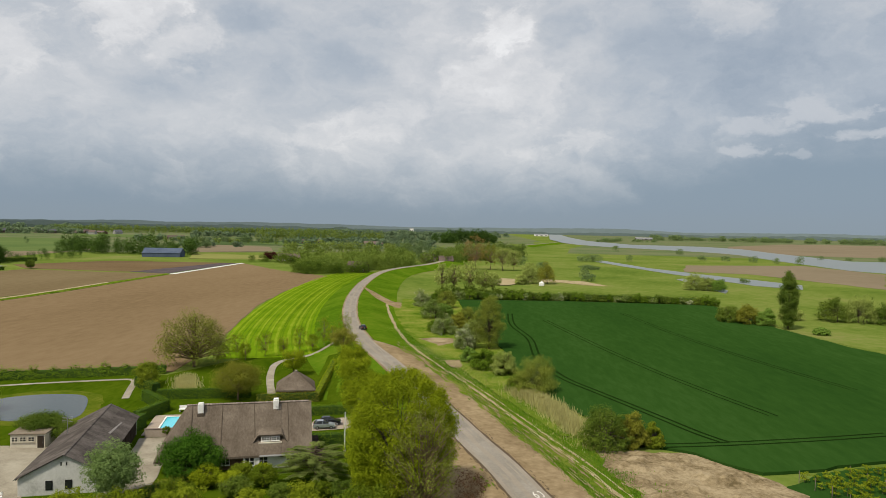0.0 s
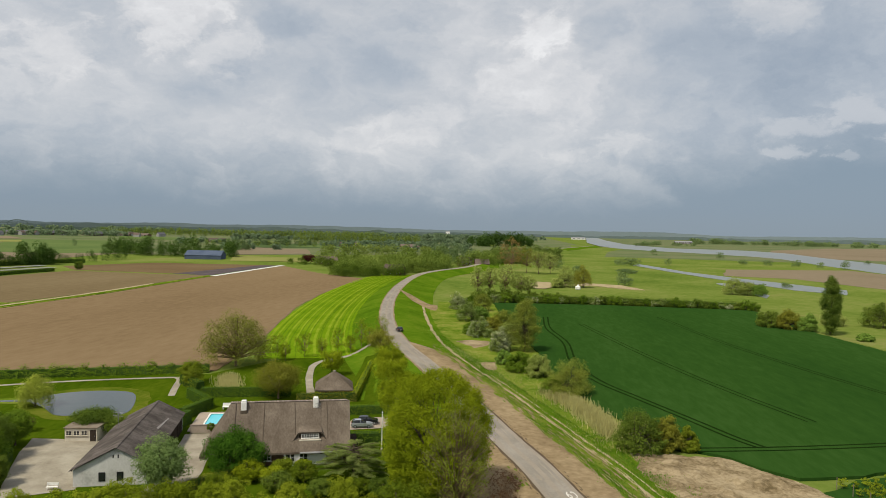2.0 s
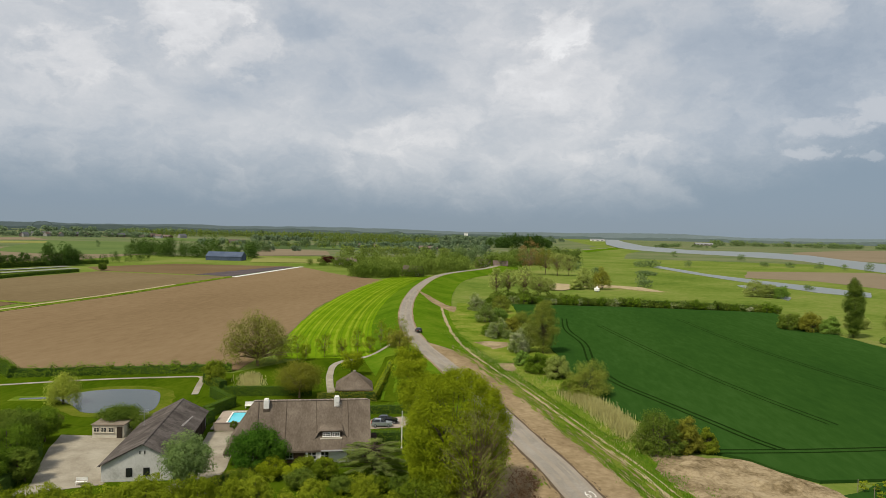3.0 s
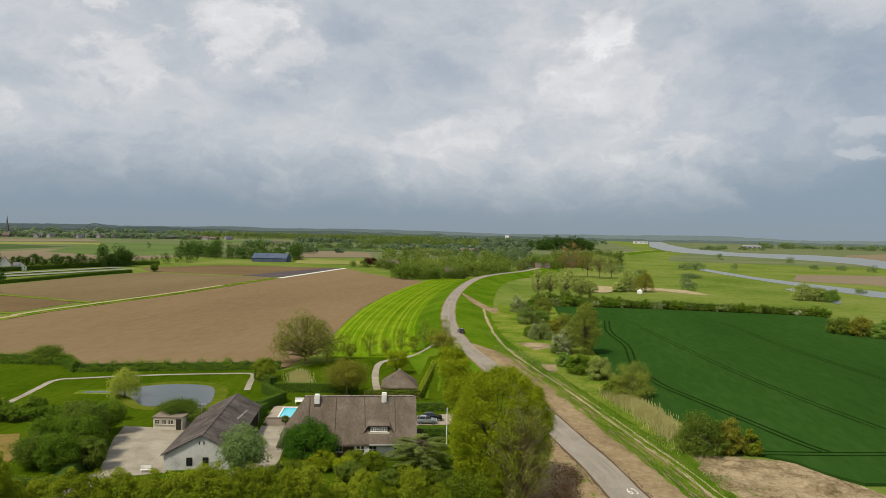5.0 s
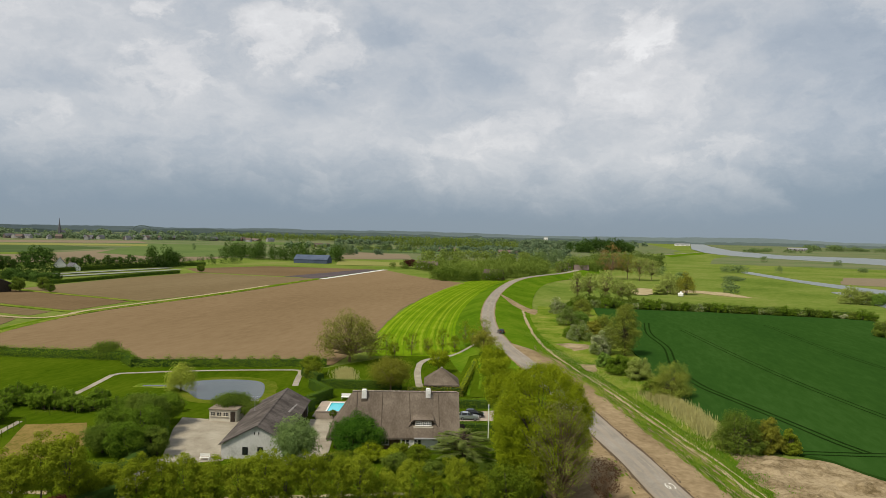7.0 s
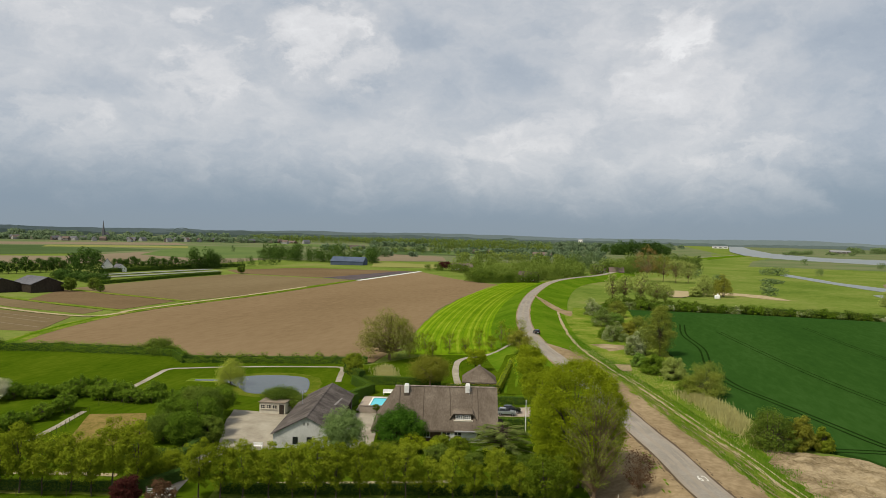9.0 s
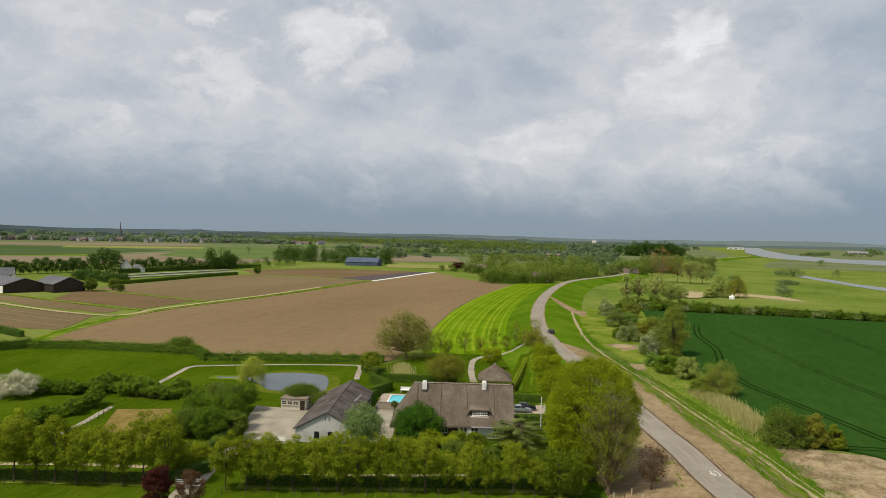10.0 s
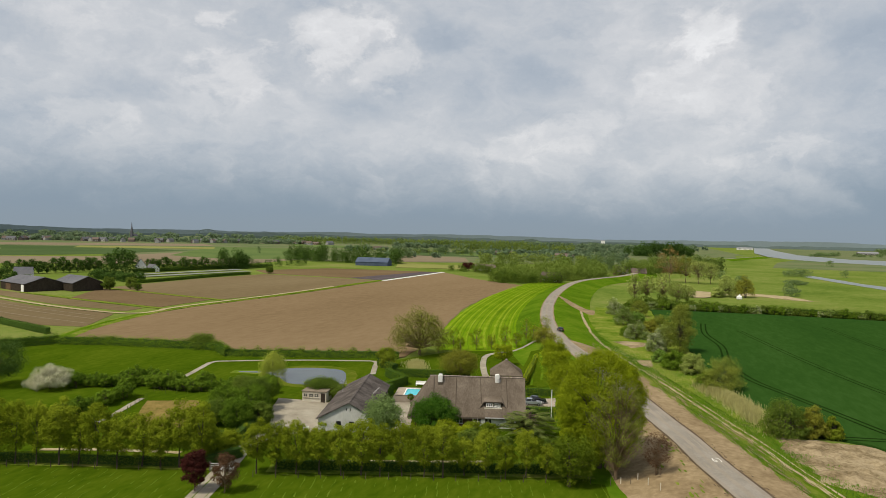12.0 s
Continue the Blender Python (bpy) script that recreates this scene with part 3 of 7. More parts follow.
strip("dike_grass_strip", M["rough_grass"], 9.5, 12.2, -200, 190, 0.03, "patchy grass between sand and track", "grass", rag=1.4, seed=16, columns=2)


def streaks(name, material, s0, s1, y0, y1, count, long, wide, lift, label, category, seed):
    """Many small uneven islands of soil or grass, drawn out along the dike."""
    rng = np.random.default_rng(seed)
    rows = np.flatnonzero((CREST_XY[:, 1] >= y0) & (CREST_XY[:, 1] <= y1))
    verts, faces = [], []
    for k in range(count):
        i = rng.choice(rows)
        (x, y), (ax, ay) = CREST_XY[i] + rng.uniform(-1.2, 1.2) * CREST_WAY[i], CREST_WAY[i]
        s = s0 + (s1 - s0) * (0.5 + 0.5 * np.tanh(rng.normal(0, 0.8)))
        half, size = long * rng.uniform(0.3, 1.3), wide * rng.uniform(0.4, 1.4)
        n = 9
        for j in range(n):
            a = 6.2832 * j / n
            u, v = half * math.cos(a) * rng.uniform(0.65, 1.2), size * math.sin(a) * rng.uniform(0.5, 1.3)
            px, py = x + ax * u + ay * (s + v), y + ay * u - ax * (s + v)
            verts.append((px, py, float(profile(np.array([s + v]), np.array([py]))[0]) + lift + 0.0001 * (k % 90)))
        faces.append([n * k + j for j in range(n)])
    me = from_arrays(name, verts, faces, material)
    bm = bmesh.new()
    bm.from_mesh(me)
    bmesh.ops.triangulate(bm, faces=bm.faces)
    for f in bm.faces:
        if f.normal.z < 0:
            f.normal_flip()
    bm.to_mesh(me)
    bm.free()
    return tagged(new(name, me), label, category, kind="stuff")


streaks("grass_patches", M["rough_grass"], 8.2, 11.2, 60, 200, 240, 2.2, 0.30, 0.085, "ragged grass islands on the sandy bank", "grass", 201)
streaks("dry_grass_patches", M["rough_grass"], 11.0, 18.5, 60, 190, 320, 1.8, 0.22, 0.10, "yellowish grass islands along the track", "grass", 202)
streaks("soil_patches", M["sand"], 9.0, 13.0, 60, 210, 130, 2.0, 0.20, 0.115, "bare soil islands in the bank grass", "soil", 203)
streaks("dark_clods", M["edge_soil"], 2.6, 3.7, 40, 150, 140, 0.45, 0.10, 0.10, "dark clods of soil beside the asphalt", "soil", 204)
streaks("dark_clods_low", M["edge_soil"], -3.6, -2.7, 40, 135, 120, 0.45, 0.10, 0.10, "dark clods of soil beside the asphalt", "soil", 205)
streaks("pale_wear", M["asphalt_worn"], -1.8, 1.7, 40, 330, 160, 2.6, 0.16, 0.088, "pale worn streaks on the asphalt", "road", 206)
streaks("slope_weeds", M["rough_grass"], -9.0, -3.4, 60, 120, 60, 0.8, 0.25, 0.075, "weeds on the bare inner slope", "grass", 207)


LAYER = [0.0]  # keeps neighbouring patches out of one plane


def draped(name, outline, material, lift, label, category, cell=4.0, rag=0.5, seed=1, step=3.0, rough=0.0):
    """A patch of ground that follows the land."""
    pts = ragged(outline, step, rag, seed) if rag else outline
    bm = bmesh.new()
    bm.faces.new([bm.verts.new((x, y, 0)) for x, y in pts])
    lo = Vector((min(p[0] for p in pts), min(p[1] for p in pts)))
    hi = Vector((max(p[0] for p in pts), max(p[1] for p in pts)))
    for axis in (0, 1):
        v = lo[axis] + cell
        while v < hi[axis]:
            co, no = Vector((0, 0, 0)), Vector((0, 0, 0))
            co[axis], no[axis] = v, 1
            bmesh.ops.bisect_plane(bm, geom=[*bm.verts, *bm.edges, *bm.faces], plane_co=co, plane_no=no)
            v += cell
    bmesh.ops.triangulate(bm, faces=[f for f in bm.faces if len(f.verts) > 4])
    LAYER[0] = (LAYER[0] + 0.004) % 0.020
    lift += LAYER[0]
    rim = np.array(pts)
    for v in bm.verts:
        inside = float(ease(np.min(np.hypot(rim[:, 0] - v.co.x, rim[:, 1] - v.co.y)) / 4)) if rough else 0.0
        v.co.z = land(v.co.x, v.co.y) + lift + inside * rough * max(0.0, noise.fractal((v.co.x * 0.22, v.co.y * 0.22, seed), 0.9, 2.1, 4) + 0.1)
    bmesh.ops.recalc_face_normals(bm, faces=bm.faces)
    if sum(f.normal.z for f in bm.faces) < 0:
        bmesh.ops.reverse_faces(bm, faces=bm.faces)
    ob = part(name, bm, material)
    return tagged(ob, label, category, kind="structure")


def patch(name, outline, material, z, label, category, rag=0.8, seed=1, step=6.0, depth=0.3):
    """A flat patch of ground with a small edge."""
    pts = ragged(outline, step, rag, seed) if rag else outline
    LAYER[0] = (LAYER[0] + 0.004) % 0.020
    z += LAYER[0]
    ob = part(name, prism(pts, z - depth, z), material)
    return tagged(ob, label, category, kind="structure")


def ribbon(name, points, width, material, z, label, category, rag=0.3, seed=1, step=3.0):
    """A flat band along a line in plan."""
    line = smooth_line(points, step)
    verts, faces = [], []
    for i, p in enumerate(line):
        a, b = line[max(0, i - 1)], line[min(len(line) - 1, i + 1)]
        d = (b - a).normalized()
        for k, sgn in enumerate((-1, 1)):
            h = width / 2 + rag * noise.noise((i * 0.7, k * 5.0, seed))
            q = p + Vector((d.y, -d.x)) * h * sgn
            verts.append((q.x, q.y, land(q.x, q.y) + z))
        if i:
            faces.append((2 * i - 2, 2 * i - 1, 2 * i + 1, 2 * i))
    return tagged(new(name, from_arrays(name, verts, faces, material)), label, category, kind="structure")


# ---- fields on the polder side ----
patch("farm_ground", [(-215, 30), (-205, 150), (-190, 158), (-130, 163), (-72, 172), (-58, 200), (-40, 205), (-30, 190), (-22, 150), (-17, 120), (-8, 92), (0, 60), (10, 20), (20, -40), (-215, -40)], M["lawn"], 0.02, "green grassland round the farm", "grass", 0.5, 17)
patch("field_1", [(-193, 163), (-212, 215), (-216, 262), (-209, 352), (-210, 505), (-207, 645), (-150, 560), (-121, 530), (-100, 510), (-100, 492), (-102, 448), (-100, 386), (-93.5, 314), (-82, 250), (-74, 205), (-72, 176), (-103, 165), (-131, 166), (-165, 160)], M["soil"], 0.05, "large bare brown ploughed field", "field", 0.8)
patch("field_2", [(-227, 303), (-219, 352), (-217, 500), (-262, 502), (-330, 512), (-338, 430), (-332, 333)], M["soil_pale"], 0.05, "bare light brown field", "field", 0.8, 2)
patch("field_3", [(-330, 325), (-231, 299), (-229, 256), (-300, 272)], M["soil_dark"], 0.05, "bare dark brown field", "field", 0.8, 3)
patch("field_6", [(-420, 302), (-320, 272), (-233, 249), (-231, 235), (-281, 243), (-420, 292)], M["soil_pale"], 0.05, "bare light brown field strip", "field", 0.8, 14)
patch("field_4", [(-420, 282), (-281, 233), (-228, 225), (-207, 187), (-226, 184), (-300, 207), (-420, 240)], M["soil_pale"], 0.05, "pale field with seed rows", "field", 0.8, 4)
patch("field_5", [(-224, 510), (-217, 648), (-330, 640), (-370, 560), (-335, 522), (-262, 512)], M["soil_dark"], 0.05, "bare dark brown field", "field", 0.8, 5)
patch("flower_bed", [(-214, 500), (-211, 645), (-226, 640), (-248, 510)], M["purple_bed"], 0.12, "dark purple bed of young crop", "field", 0.8, 6)
ribbon("fleece", [(-210, 494), (-209, 560), (-207.5, 647)], 4.5, M["plastic_sheet"], 0.2, "white fleece laid along the field", "sheet", 0.4, 3, 8)
ribbon("ditch_bank", [(-190, 158), (-203, 185), (-214, 222), (-219.5, 262), (-213.5, 352), (-213.5, 505), (-209, 650)], 6.5, M["rough_grass"], 0.12, "grassy ditch bank between fields", "ditch", 1.0, 5)
ribbon("ditch", [(-191, 158), (-204, 185), (-215, 222), (-220, 262), (-213, 352), (-213, 505), (-209, 645)], 2.0, M["dike_grass"], 0.16, "narrow overgrown field ditch", "ditch", 0.4, 6)
ribbon("field_track", [(-420, 287), (-328.8, 254), (-281, 238), (-245.5, 229.5), (-222, 229.0), (-219, 243), (-222, 262), (-217, 352), (-217, 420)], 3.0, M["track"], 0.18, "pale field track", "track", 0.4, 7)
ribbon("field_edge", [(-345, 334), (-309.6, 322), (-268, 311), (-222, 299)], 4, M["rough_grass"], 0.15, "grass edge between fields", "grass", 0.8, 8)
ribbon("field_edge_low", [(-345, 281), (-320, 275), (-269, 261), (-222, 251)], 3.5, M["rough_grass"], 0.14, "grass edge between fields", "grass", 0.8, 9)

for k, line in enumerate((((-330, 236), (-270, 218), (-222, 207)), ((-320, 222), (-262, 205), (-214, 195)), ((-340, 247), (-285, 228), (-230, 216)))):
    ribbon("seed_row", line, 0.9, M["far_soil"], 0.10, "pale seed row in the bare field", "field", 0.15, 40 + k)

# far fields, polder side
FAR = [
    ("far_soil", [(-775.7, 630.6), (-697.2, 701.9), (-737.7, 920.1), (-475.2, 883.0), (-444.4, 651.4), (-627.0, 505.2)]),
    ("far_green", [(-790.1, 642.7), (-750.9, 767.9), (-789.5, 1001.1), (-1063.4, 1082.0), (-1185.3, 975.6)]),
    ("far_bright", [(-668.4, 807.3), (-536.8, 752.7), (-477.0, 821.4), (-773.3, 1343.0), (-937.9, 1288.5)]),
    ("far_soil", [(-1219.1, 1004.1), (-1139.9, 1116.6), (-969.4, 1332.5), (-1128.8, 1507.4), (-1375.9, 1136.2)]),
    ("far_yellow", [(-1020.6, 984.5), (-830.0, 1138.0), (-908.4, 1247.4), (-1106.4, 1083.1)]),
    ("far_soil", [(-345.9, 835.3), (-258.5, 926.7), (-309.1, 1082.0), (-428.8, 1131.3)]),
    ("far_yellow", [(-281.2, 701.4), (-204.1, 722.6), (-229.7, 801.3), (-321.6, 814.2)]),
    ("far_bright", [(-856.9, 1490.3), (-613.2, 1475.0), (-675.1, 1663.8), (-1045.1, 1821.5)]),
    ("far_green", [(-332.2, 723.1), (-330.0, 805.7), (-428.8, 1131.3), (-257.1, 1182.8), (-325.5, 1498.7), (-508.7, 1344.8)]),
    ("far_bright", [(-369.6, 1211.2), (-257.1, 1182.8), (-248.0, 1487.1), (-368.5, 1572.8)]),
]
patch("far_polder", [(-4500, 800), (-420, 800), (-60, 1000), (10, 1200), (120, 1500), (200, 1780), (200, 4500), (-4500, 4500)], M["far_land_haze"], 0.03, "distant patchwork of haze-dulled green and brown fields", "field", 4.0, 90, 60.0)
patch("far_foreland", [(150, 1050), (190, 1300), (330, 1800), (400, 4500), (4500, 4500), (4500, 600), (1500, 800)], M["far_land_haze"], OUTER + 0.02, "distant haze-dulled green river land", "field", 4.0, 91, 60.0)
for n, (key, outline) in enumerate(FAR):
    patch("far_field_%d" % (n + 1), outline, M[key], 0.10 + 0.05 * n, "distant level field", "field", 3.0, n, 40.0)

# foreland
WHEAT = [(-2, 352), (18, 354), (52, 357), (124, 353), (123, 300), (122.5, 275), (128, 232), (142, 190), (150, 150), (130, 133), (71.5, 116.5), (59.6, 112), (48.8, 109), (45, 113), (41, 118), (34.5, 121.5), (25.0, 143), (20.0, 163), (14.0, 190), (13.5, 215), (8, 240), (2, 300)]
wheat = patch("wheat_field", WHEAT, M["wheat"], OUTER + 0.45, "dense dark green field of young wheat", "field", 0.9, 21, 3.0, 0.8)
for n, line in enumerate(([(21.0, 299.7), (20.1, 265.3), (23.7, 232.8), (23.2, 198.0), (26.6, 174.8), (33.2, 158.2), (39.6, 143.4), (45.6, 129.2), (48.5, 124.3)], [(33.8, 281.1), (43.7, 225.7), (51.8, 187.5), (58.4, 163.4), (64.9, 143.1)], [(70.9, 311.7), (77.2, 249.8), (86.3, 201.3), (94.8, 169.3)], [(36.6, 121.0), (50.0, 123.6), (66.6, 127.8), (80.7, 132.0)])):
    for k in (-0.9, 0.9):
        ribbon("tramline", [(x + k * (n < 3), y + k * (n == 3)) for x, y in line], (0.6, 0.35, 0.3, 0.45)[n], M["wheat_gap"], 0.49 + 0.004 * n, "tractor wheel line through the wheat", "track", 0.08, n, 3.0)
draped("clay_patch", [(25, 118.5), (30, 118.6), (36, 119), (41, 118), (45, 112.5), (48.5, 108), (52, 101), (47, 95), (38, 88), (29, 93), (25.5, 106)], M["clay"], 0.07, "bare pale clay with dug hollows", "ground", 0.9, 1.6, 31, 1.5, 1.3)
draped("bush_ground", [(20, 126), (26, 125), (31, 140), (26, 163), (20, 190), (18, 215), (14, 240), (7, 300), (-2, 350), (-30, 352), (-26, 300), (-20, 250), (-10, 215), (2, 180), (10, 155)], M["rough_grass"], 0.17, "rough grass under the bushes", "grass", 2.5, 1.0, 32)
patch("river_meadow", [(126, 352), (125, 276), (131, 233), (146, 190), (156, 150), (240, 130), (300, 300), (260, 360)], M["meadow"], OUTER + 0.05, "green meadow beyond the wheat", "meadow", 1.5, 33, 8)
draped("bare_patch", [(-12.6, 229.0), (-8.3, 232.4), (-1.4, 231.5), (-0.9, 223.5), (-5.7, 217.0), (-8.7, 222.9)], M["clay"], 0.21, "bare sandy patch beside the bushes", "ground", 2.0, 0.8, 35)
draped("bare_patch_low", [(-3.0, 193.3), (1.3, 195.0), (1.8, 184.7), (-0.9, 182.7)], M["clay"], 0.21, "bare sandy patch beside the bushes", "ground", 2.0, 0.8, 36)
draped("dirt_fork", [(-56.6, 389.5), (-42.1, 357.6), (-32.6, 337.8), (-23.6, 330.6), (-28.2, 313.5), (-33.8, 323.8), (-43.0, 341.9)], M["sand"], 0.09, "dirt path forking off the dike road", "track", 4.0, 0.4, 34)
SANDPIT = [(18.0, 467.3), (26.4, 504.9), (35.6, 502.7), (38.0, 469.2), (29.3, 448.8), (22.1, 446.6)]
patch("sandpit", SANDPIT, M["track"], OUTER + 0.5, "pale bare sand face in the foreland", "sand", 1.2, 41, 5)
patch("sandpit_low", [(39.0, 483.7), (57.1, 510.1), (84.7, 493.9), (93.7, 460.5), (84.9, 462.0), (65.8, 482.9)], M["track"], OUTER + 0.25, "pale bare sand in the foreland", "sand", 1.2, 42, 5)
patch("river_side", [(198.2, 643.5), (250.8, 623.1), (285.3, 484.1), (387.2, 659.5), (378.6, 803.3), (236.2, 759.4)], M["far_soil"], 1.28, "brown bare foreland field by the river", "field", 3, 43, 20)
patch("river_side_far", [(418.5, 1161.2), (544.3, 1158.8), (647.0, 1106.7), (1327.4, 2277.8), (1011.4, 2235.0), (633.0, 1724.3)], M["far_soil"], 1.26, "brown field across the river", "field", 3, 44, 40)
patch("river", [(460.7, 4064.8), (265.1, 2290.4), (241.1, 1804.8), (251.9, 1599.9), (293.4, 1462.0), (377.2, 1318.2), (421.2, 1211.2), (429.4, 1125.8), (404.0, 938.1), (385.9, 718.9), (444.4, 569.8), (728.5, 938.7), (514.5, 961.8), (539.7, 1257.2), (574.9, 1481.9), (548.2, 1654.0), (398.4, 1722.1), (358.9, 2129.7), (416.9, 2967.5), (540.1, 4210.1)], M["river"], 1.32, "wide grey river winding to the horizon", "river", 2, 45, 30)
patch("side_channel", [(146.5, 801.1), (157.4, 717.1), (173.5, 614.3), (189.7, 550.3), (200.7, 493.6), (221.6, 466.5), (239.9, 505.9), (225.6, 545.9), (203.4, 604.5), (177.9, 688.1), (165.9, 785.9), (159.4, 833.2)], M["river"], 1.34, "narrow side channel of the river", "river", 1, 46, 12)
patch("side_pool", [(161.6, 540.7), (158.9, 480.6), (157.7, 425.9), (166.4, 446.4), (169.7, 502.2), (169.1, 548.9)], M["river"], 1.35, "narrow backwater in the meadow", "river", 0.8, 47, 8)

# mown inner slope with rows of cut grass
strip("mown_meadow", M["mown"], -42, -13, 206, 560, 0.05, "freshly mown bright green meadow", "meadow", rag=0.8, seed=51, columns=10)
for n in range(22):
    s = -41.2 + 1.27 * n + 0.35 * math.sin(n * 2.1)
    key = ("swath", "stubble", "swath", "stubble", "stubble")[n % 5]
    strip("swath", M[key], s, s + (0.30 if key == "stubble" else 0.75) + 0.25 * (n % 3 == 0), 207 + 5 * (n % 4), 556 - 7 * (n % 5), 0.09 + 0.006 * n, "row of cut grass along the dike", "grass", rag=0.32, seed=60 + n)

# ---- plants ----


def unit(rng, n):
    v = rng.normal(size=(n, 3))
    return v / np.linalg.norm(v, axis=1)[:, None]


def leaf_quads(rng, places, outward, size, flat=0.0, wild=0.42):
    """Pointed leaves or leaf tufts at places, roughly facing outward."""
    n = len(places)
    normal = outward + wild * unit(rng, n) + (0, 0, 0.35 + flat)
    normal /= np.linalg.norm(normal, axis=1)[:, None]
    a = np.cross(normal, unit(rng, n))
    a /= np.linalg.norm(a, axis=1)[:, None] + 1e-9
    b = np.cross(normal, a)
    s = size * rng.uniform(0.55, 1.35, (n, 1))
    long, wide = a * s, b * s * rng.uniform(0.45, 0.8, (n, 1))
    return np.stack([places - long * 0.4 - wide * 0.5, places - long * 0.3 + wide * 0.5, places + long * 0.6], 1)


def crown_quads(rng, height, radius, base=0.25, clumps=60, leaves=60, leaf=0.4, shape="round", puff=0.30, hollow=0.45, squash=0.85, uneven=0.13):
    """A crown of many leaf tufts, with an uneven outline and gaps. Returns quads and the clump centres."""
    d = unit(rng, clumps)
    mid, half = height * (base + 1) / 2, height * (1 - base) / 2
    reach = rng.uniform(hollow, 1.0, clumps) ** 0.6 * rng.uniform(0.95 - uneven, 0.95 + uneven, clumps)
    c = d * reach[:, None]
    if shape == "column":
        c[:, :2] *= (1 - 0.35 * np.abs(c[:, 2:]))
    elif shape == "cone":
        c[:, :2] *= 1.15 * (1 - (c[:, 2:] + 1) / 2) ** 0.7 + 0.12
    elif shape in ("dome", "oak"):
        zz = np.clip(np.abs(c[:, 2:]), 0, 0.98)
        if shape == "oak":
            c[:, :2] *= np.clip((1 - zz**3.4) ** 0.46 / np.sqrt(1 - zz**2), 1, 1.9)
        if shape == "oak":
            cap = np.abs(c[:, 2]) > 0.86
            c[cap, :2] *= np.sqrt(rng.uniform(0.0, 1.0, (cap.sum(), 1)))
        c[:, 2] = np.abs(c[:, 2]) * 2 - 1
    pads = rng.uniform(0.65, 1.3, clumps) * puff * radius
    c = c * (max(0.3, radius - puff * radius * 0.7), max(0.3, radius - puff * radius * 0.7), max(0.3, half - puff * radius * 0.6)) + (0, 0, mid)
    k = np.repeat(np.arange(clumps), leaves)
    out = unit(rng, len(k))
    out[:, 2] = np.where(rng.random(len(k)) < 0.35, np.abs(out[:, 2]), out[:, 2])
    far = rng.uniform(0.45, 1.0, len(k))[:, None] * pads[k][:, None]
    places = c[k] + out * far * (1, 1, squash)
    if shape == "weep":
        fall = rng.uniform(0, 1, len(k))
        places[:, 2] -= fall * height * 0.6 * (np.hypot(places[:, 0], places[:, 1]) / radius)
    places[:, 2] = np.maximum(places[:, 2], 0.05)
    return leaf_quads(rng, places, out, leaf), c


def limb_mesh(rng, height, radius, centres, trunk=0.35, limbs=14, fork=0.3, stems=1, sides=5):
    bm = bmesh.new()
    for s in range(stems):
        foot = Vector((0, 0, 0)) if stems == 1 else Vector((rng.uniform(-1, 1), rng.uniform(-1, 1), 0)) * radius * 0.25
        lean = Vector((rng.uniform(-1, 1), rng.uniform(-1, 1), 0)) * 0.04 * height
        a, r = foot, trunk
        spine = [foot]
        for i in range(4):
            b = foot + lean * ((i + 1) / 4) ** 2 + Vector((0, 0, height * 0.8 * (i + 1) / 4)) + Vector((rng.uniform(-1, 1), rng.uniform(-1, 1), 0)) * 0.015 * height
            add_rod(bm, a, b, r, r * 0.72, sides + 2)
            a, r = b, r * 0.72
            spine.append(b)
        for n in rng.choice(len(centres), min(limbs, len(centres)), replace=False):
            c = Vector(centres[n])
            t = min(3.6, max(fork * 4, (c.z / height) * 3.2 - 0.6))
            i = int(t)
            start = spine[i].lerp(spine[i + 1], t - i)
            r0 = trunk * 0.72**t * 0.5
            knee = start.lerp(c, 0.5) + Vector((0, 0, (c - start).length * 0.10)) + Vector((rng.uniform(-1, 1), rng.uniform(-1, 1), rng.uniform(-1, 1))) * 0.05 * radius
            add_rod(bm, start, knee, r0, r0 * 0.6, sides)
            add_rod(bm, knee, c, r0 * 0.6, r0 * 0.2, sides)
            for _ in range(2):
                tip = c + Vector((rng.uniform(-1, 1), rng.uniform(-1, 1), rng.uniform(0, 1))) * radius * 0.22
                add_rod(bm, knee.lerp(c, rng.uniform(0.3, 0.9)), tip, r0 * 0.3, r0 * 0.08, 3)
    return bm


SEED = [100]


def tree(x, y, height, radius, leaf_key, label, category="tree", name="tree", group="", bark="bark", trunk=None, limbs=16, stems=1, fork=0.3, z=None, **crown):
    SEED[0] += 1
    rng = np.random.default_rng(SEED[0])
    z = land(x, y) - 0.05 if z is None else z
    ob = thing(name, pose(x, y, z, 0, 0, rng.uniform(0, 360)), label, category, group)
    if crown.pop("fine", True):
        crown["leaf"], crown["leaves"] = 0.66 * crown.get("leaf", 0.4), int(2.1 * crown.get("leaves", 60))
    q, centres = crown_quads(rng, height, radius, **crown)
    part("trunk", limb_mesh(rng, height, radius, centres, trunk or height * 0.018, limbs, fork, stems), M[bark], ob)
    part("crown", quads("crown", q, M[leaf_key]), None, ob)
    return ob


def plant_copies(ob, places, rng, spread=0.12):
    """Copies of a plant at places (x, y, size)."""
    made = []
    for x, y, s in places:
        m = pose(x, y, land(x, y) - 0.05, 0, 0, rng.uniform(0, 360)) @ Matrix.Diagonal((s * rng.uniform(1 - spread, 1 + spread), s * rng.uniform(1 - spread, 1 + spread), s * rng.uniform(1 - spread, 1 + spread), 1))
        made.append(copy_thing(ob, m))
    return made


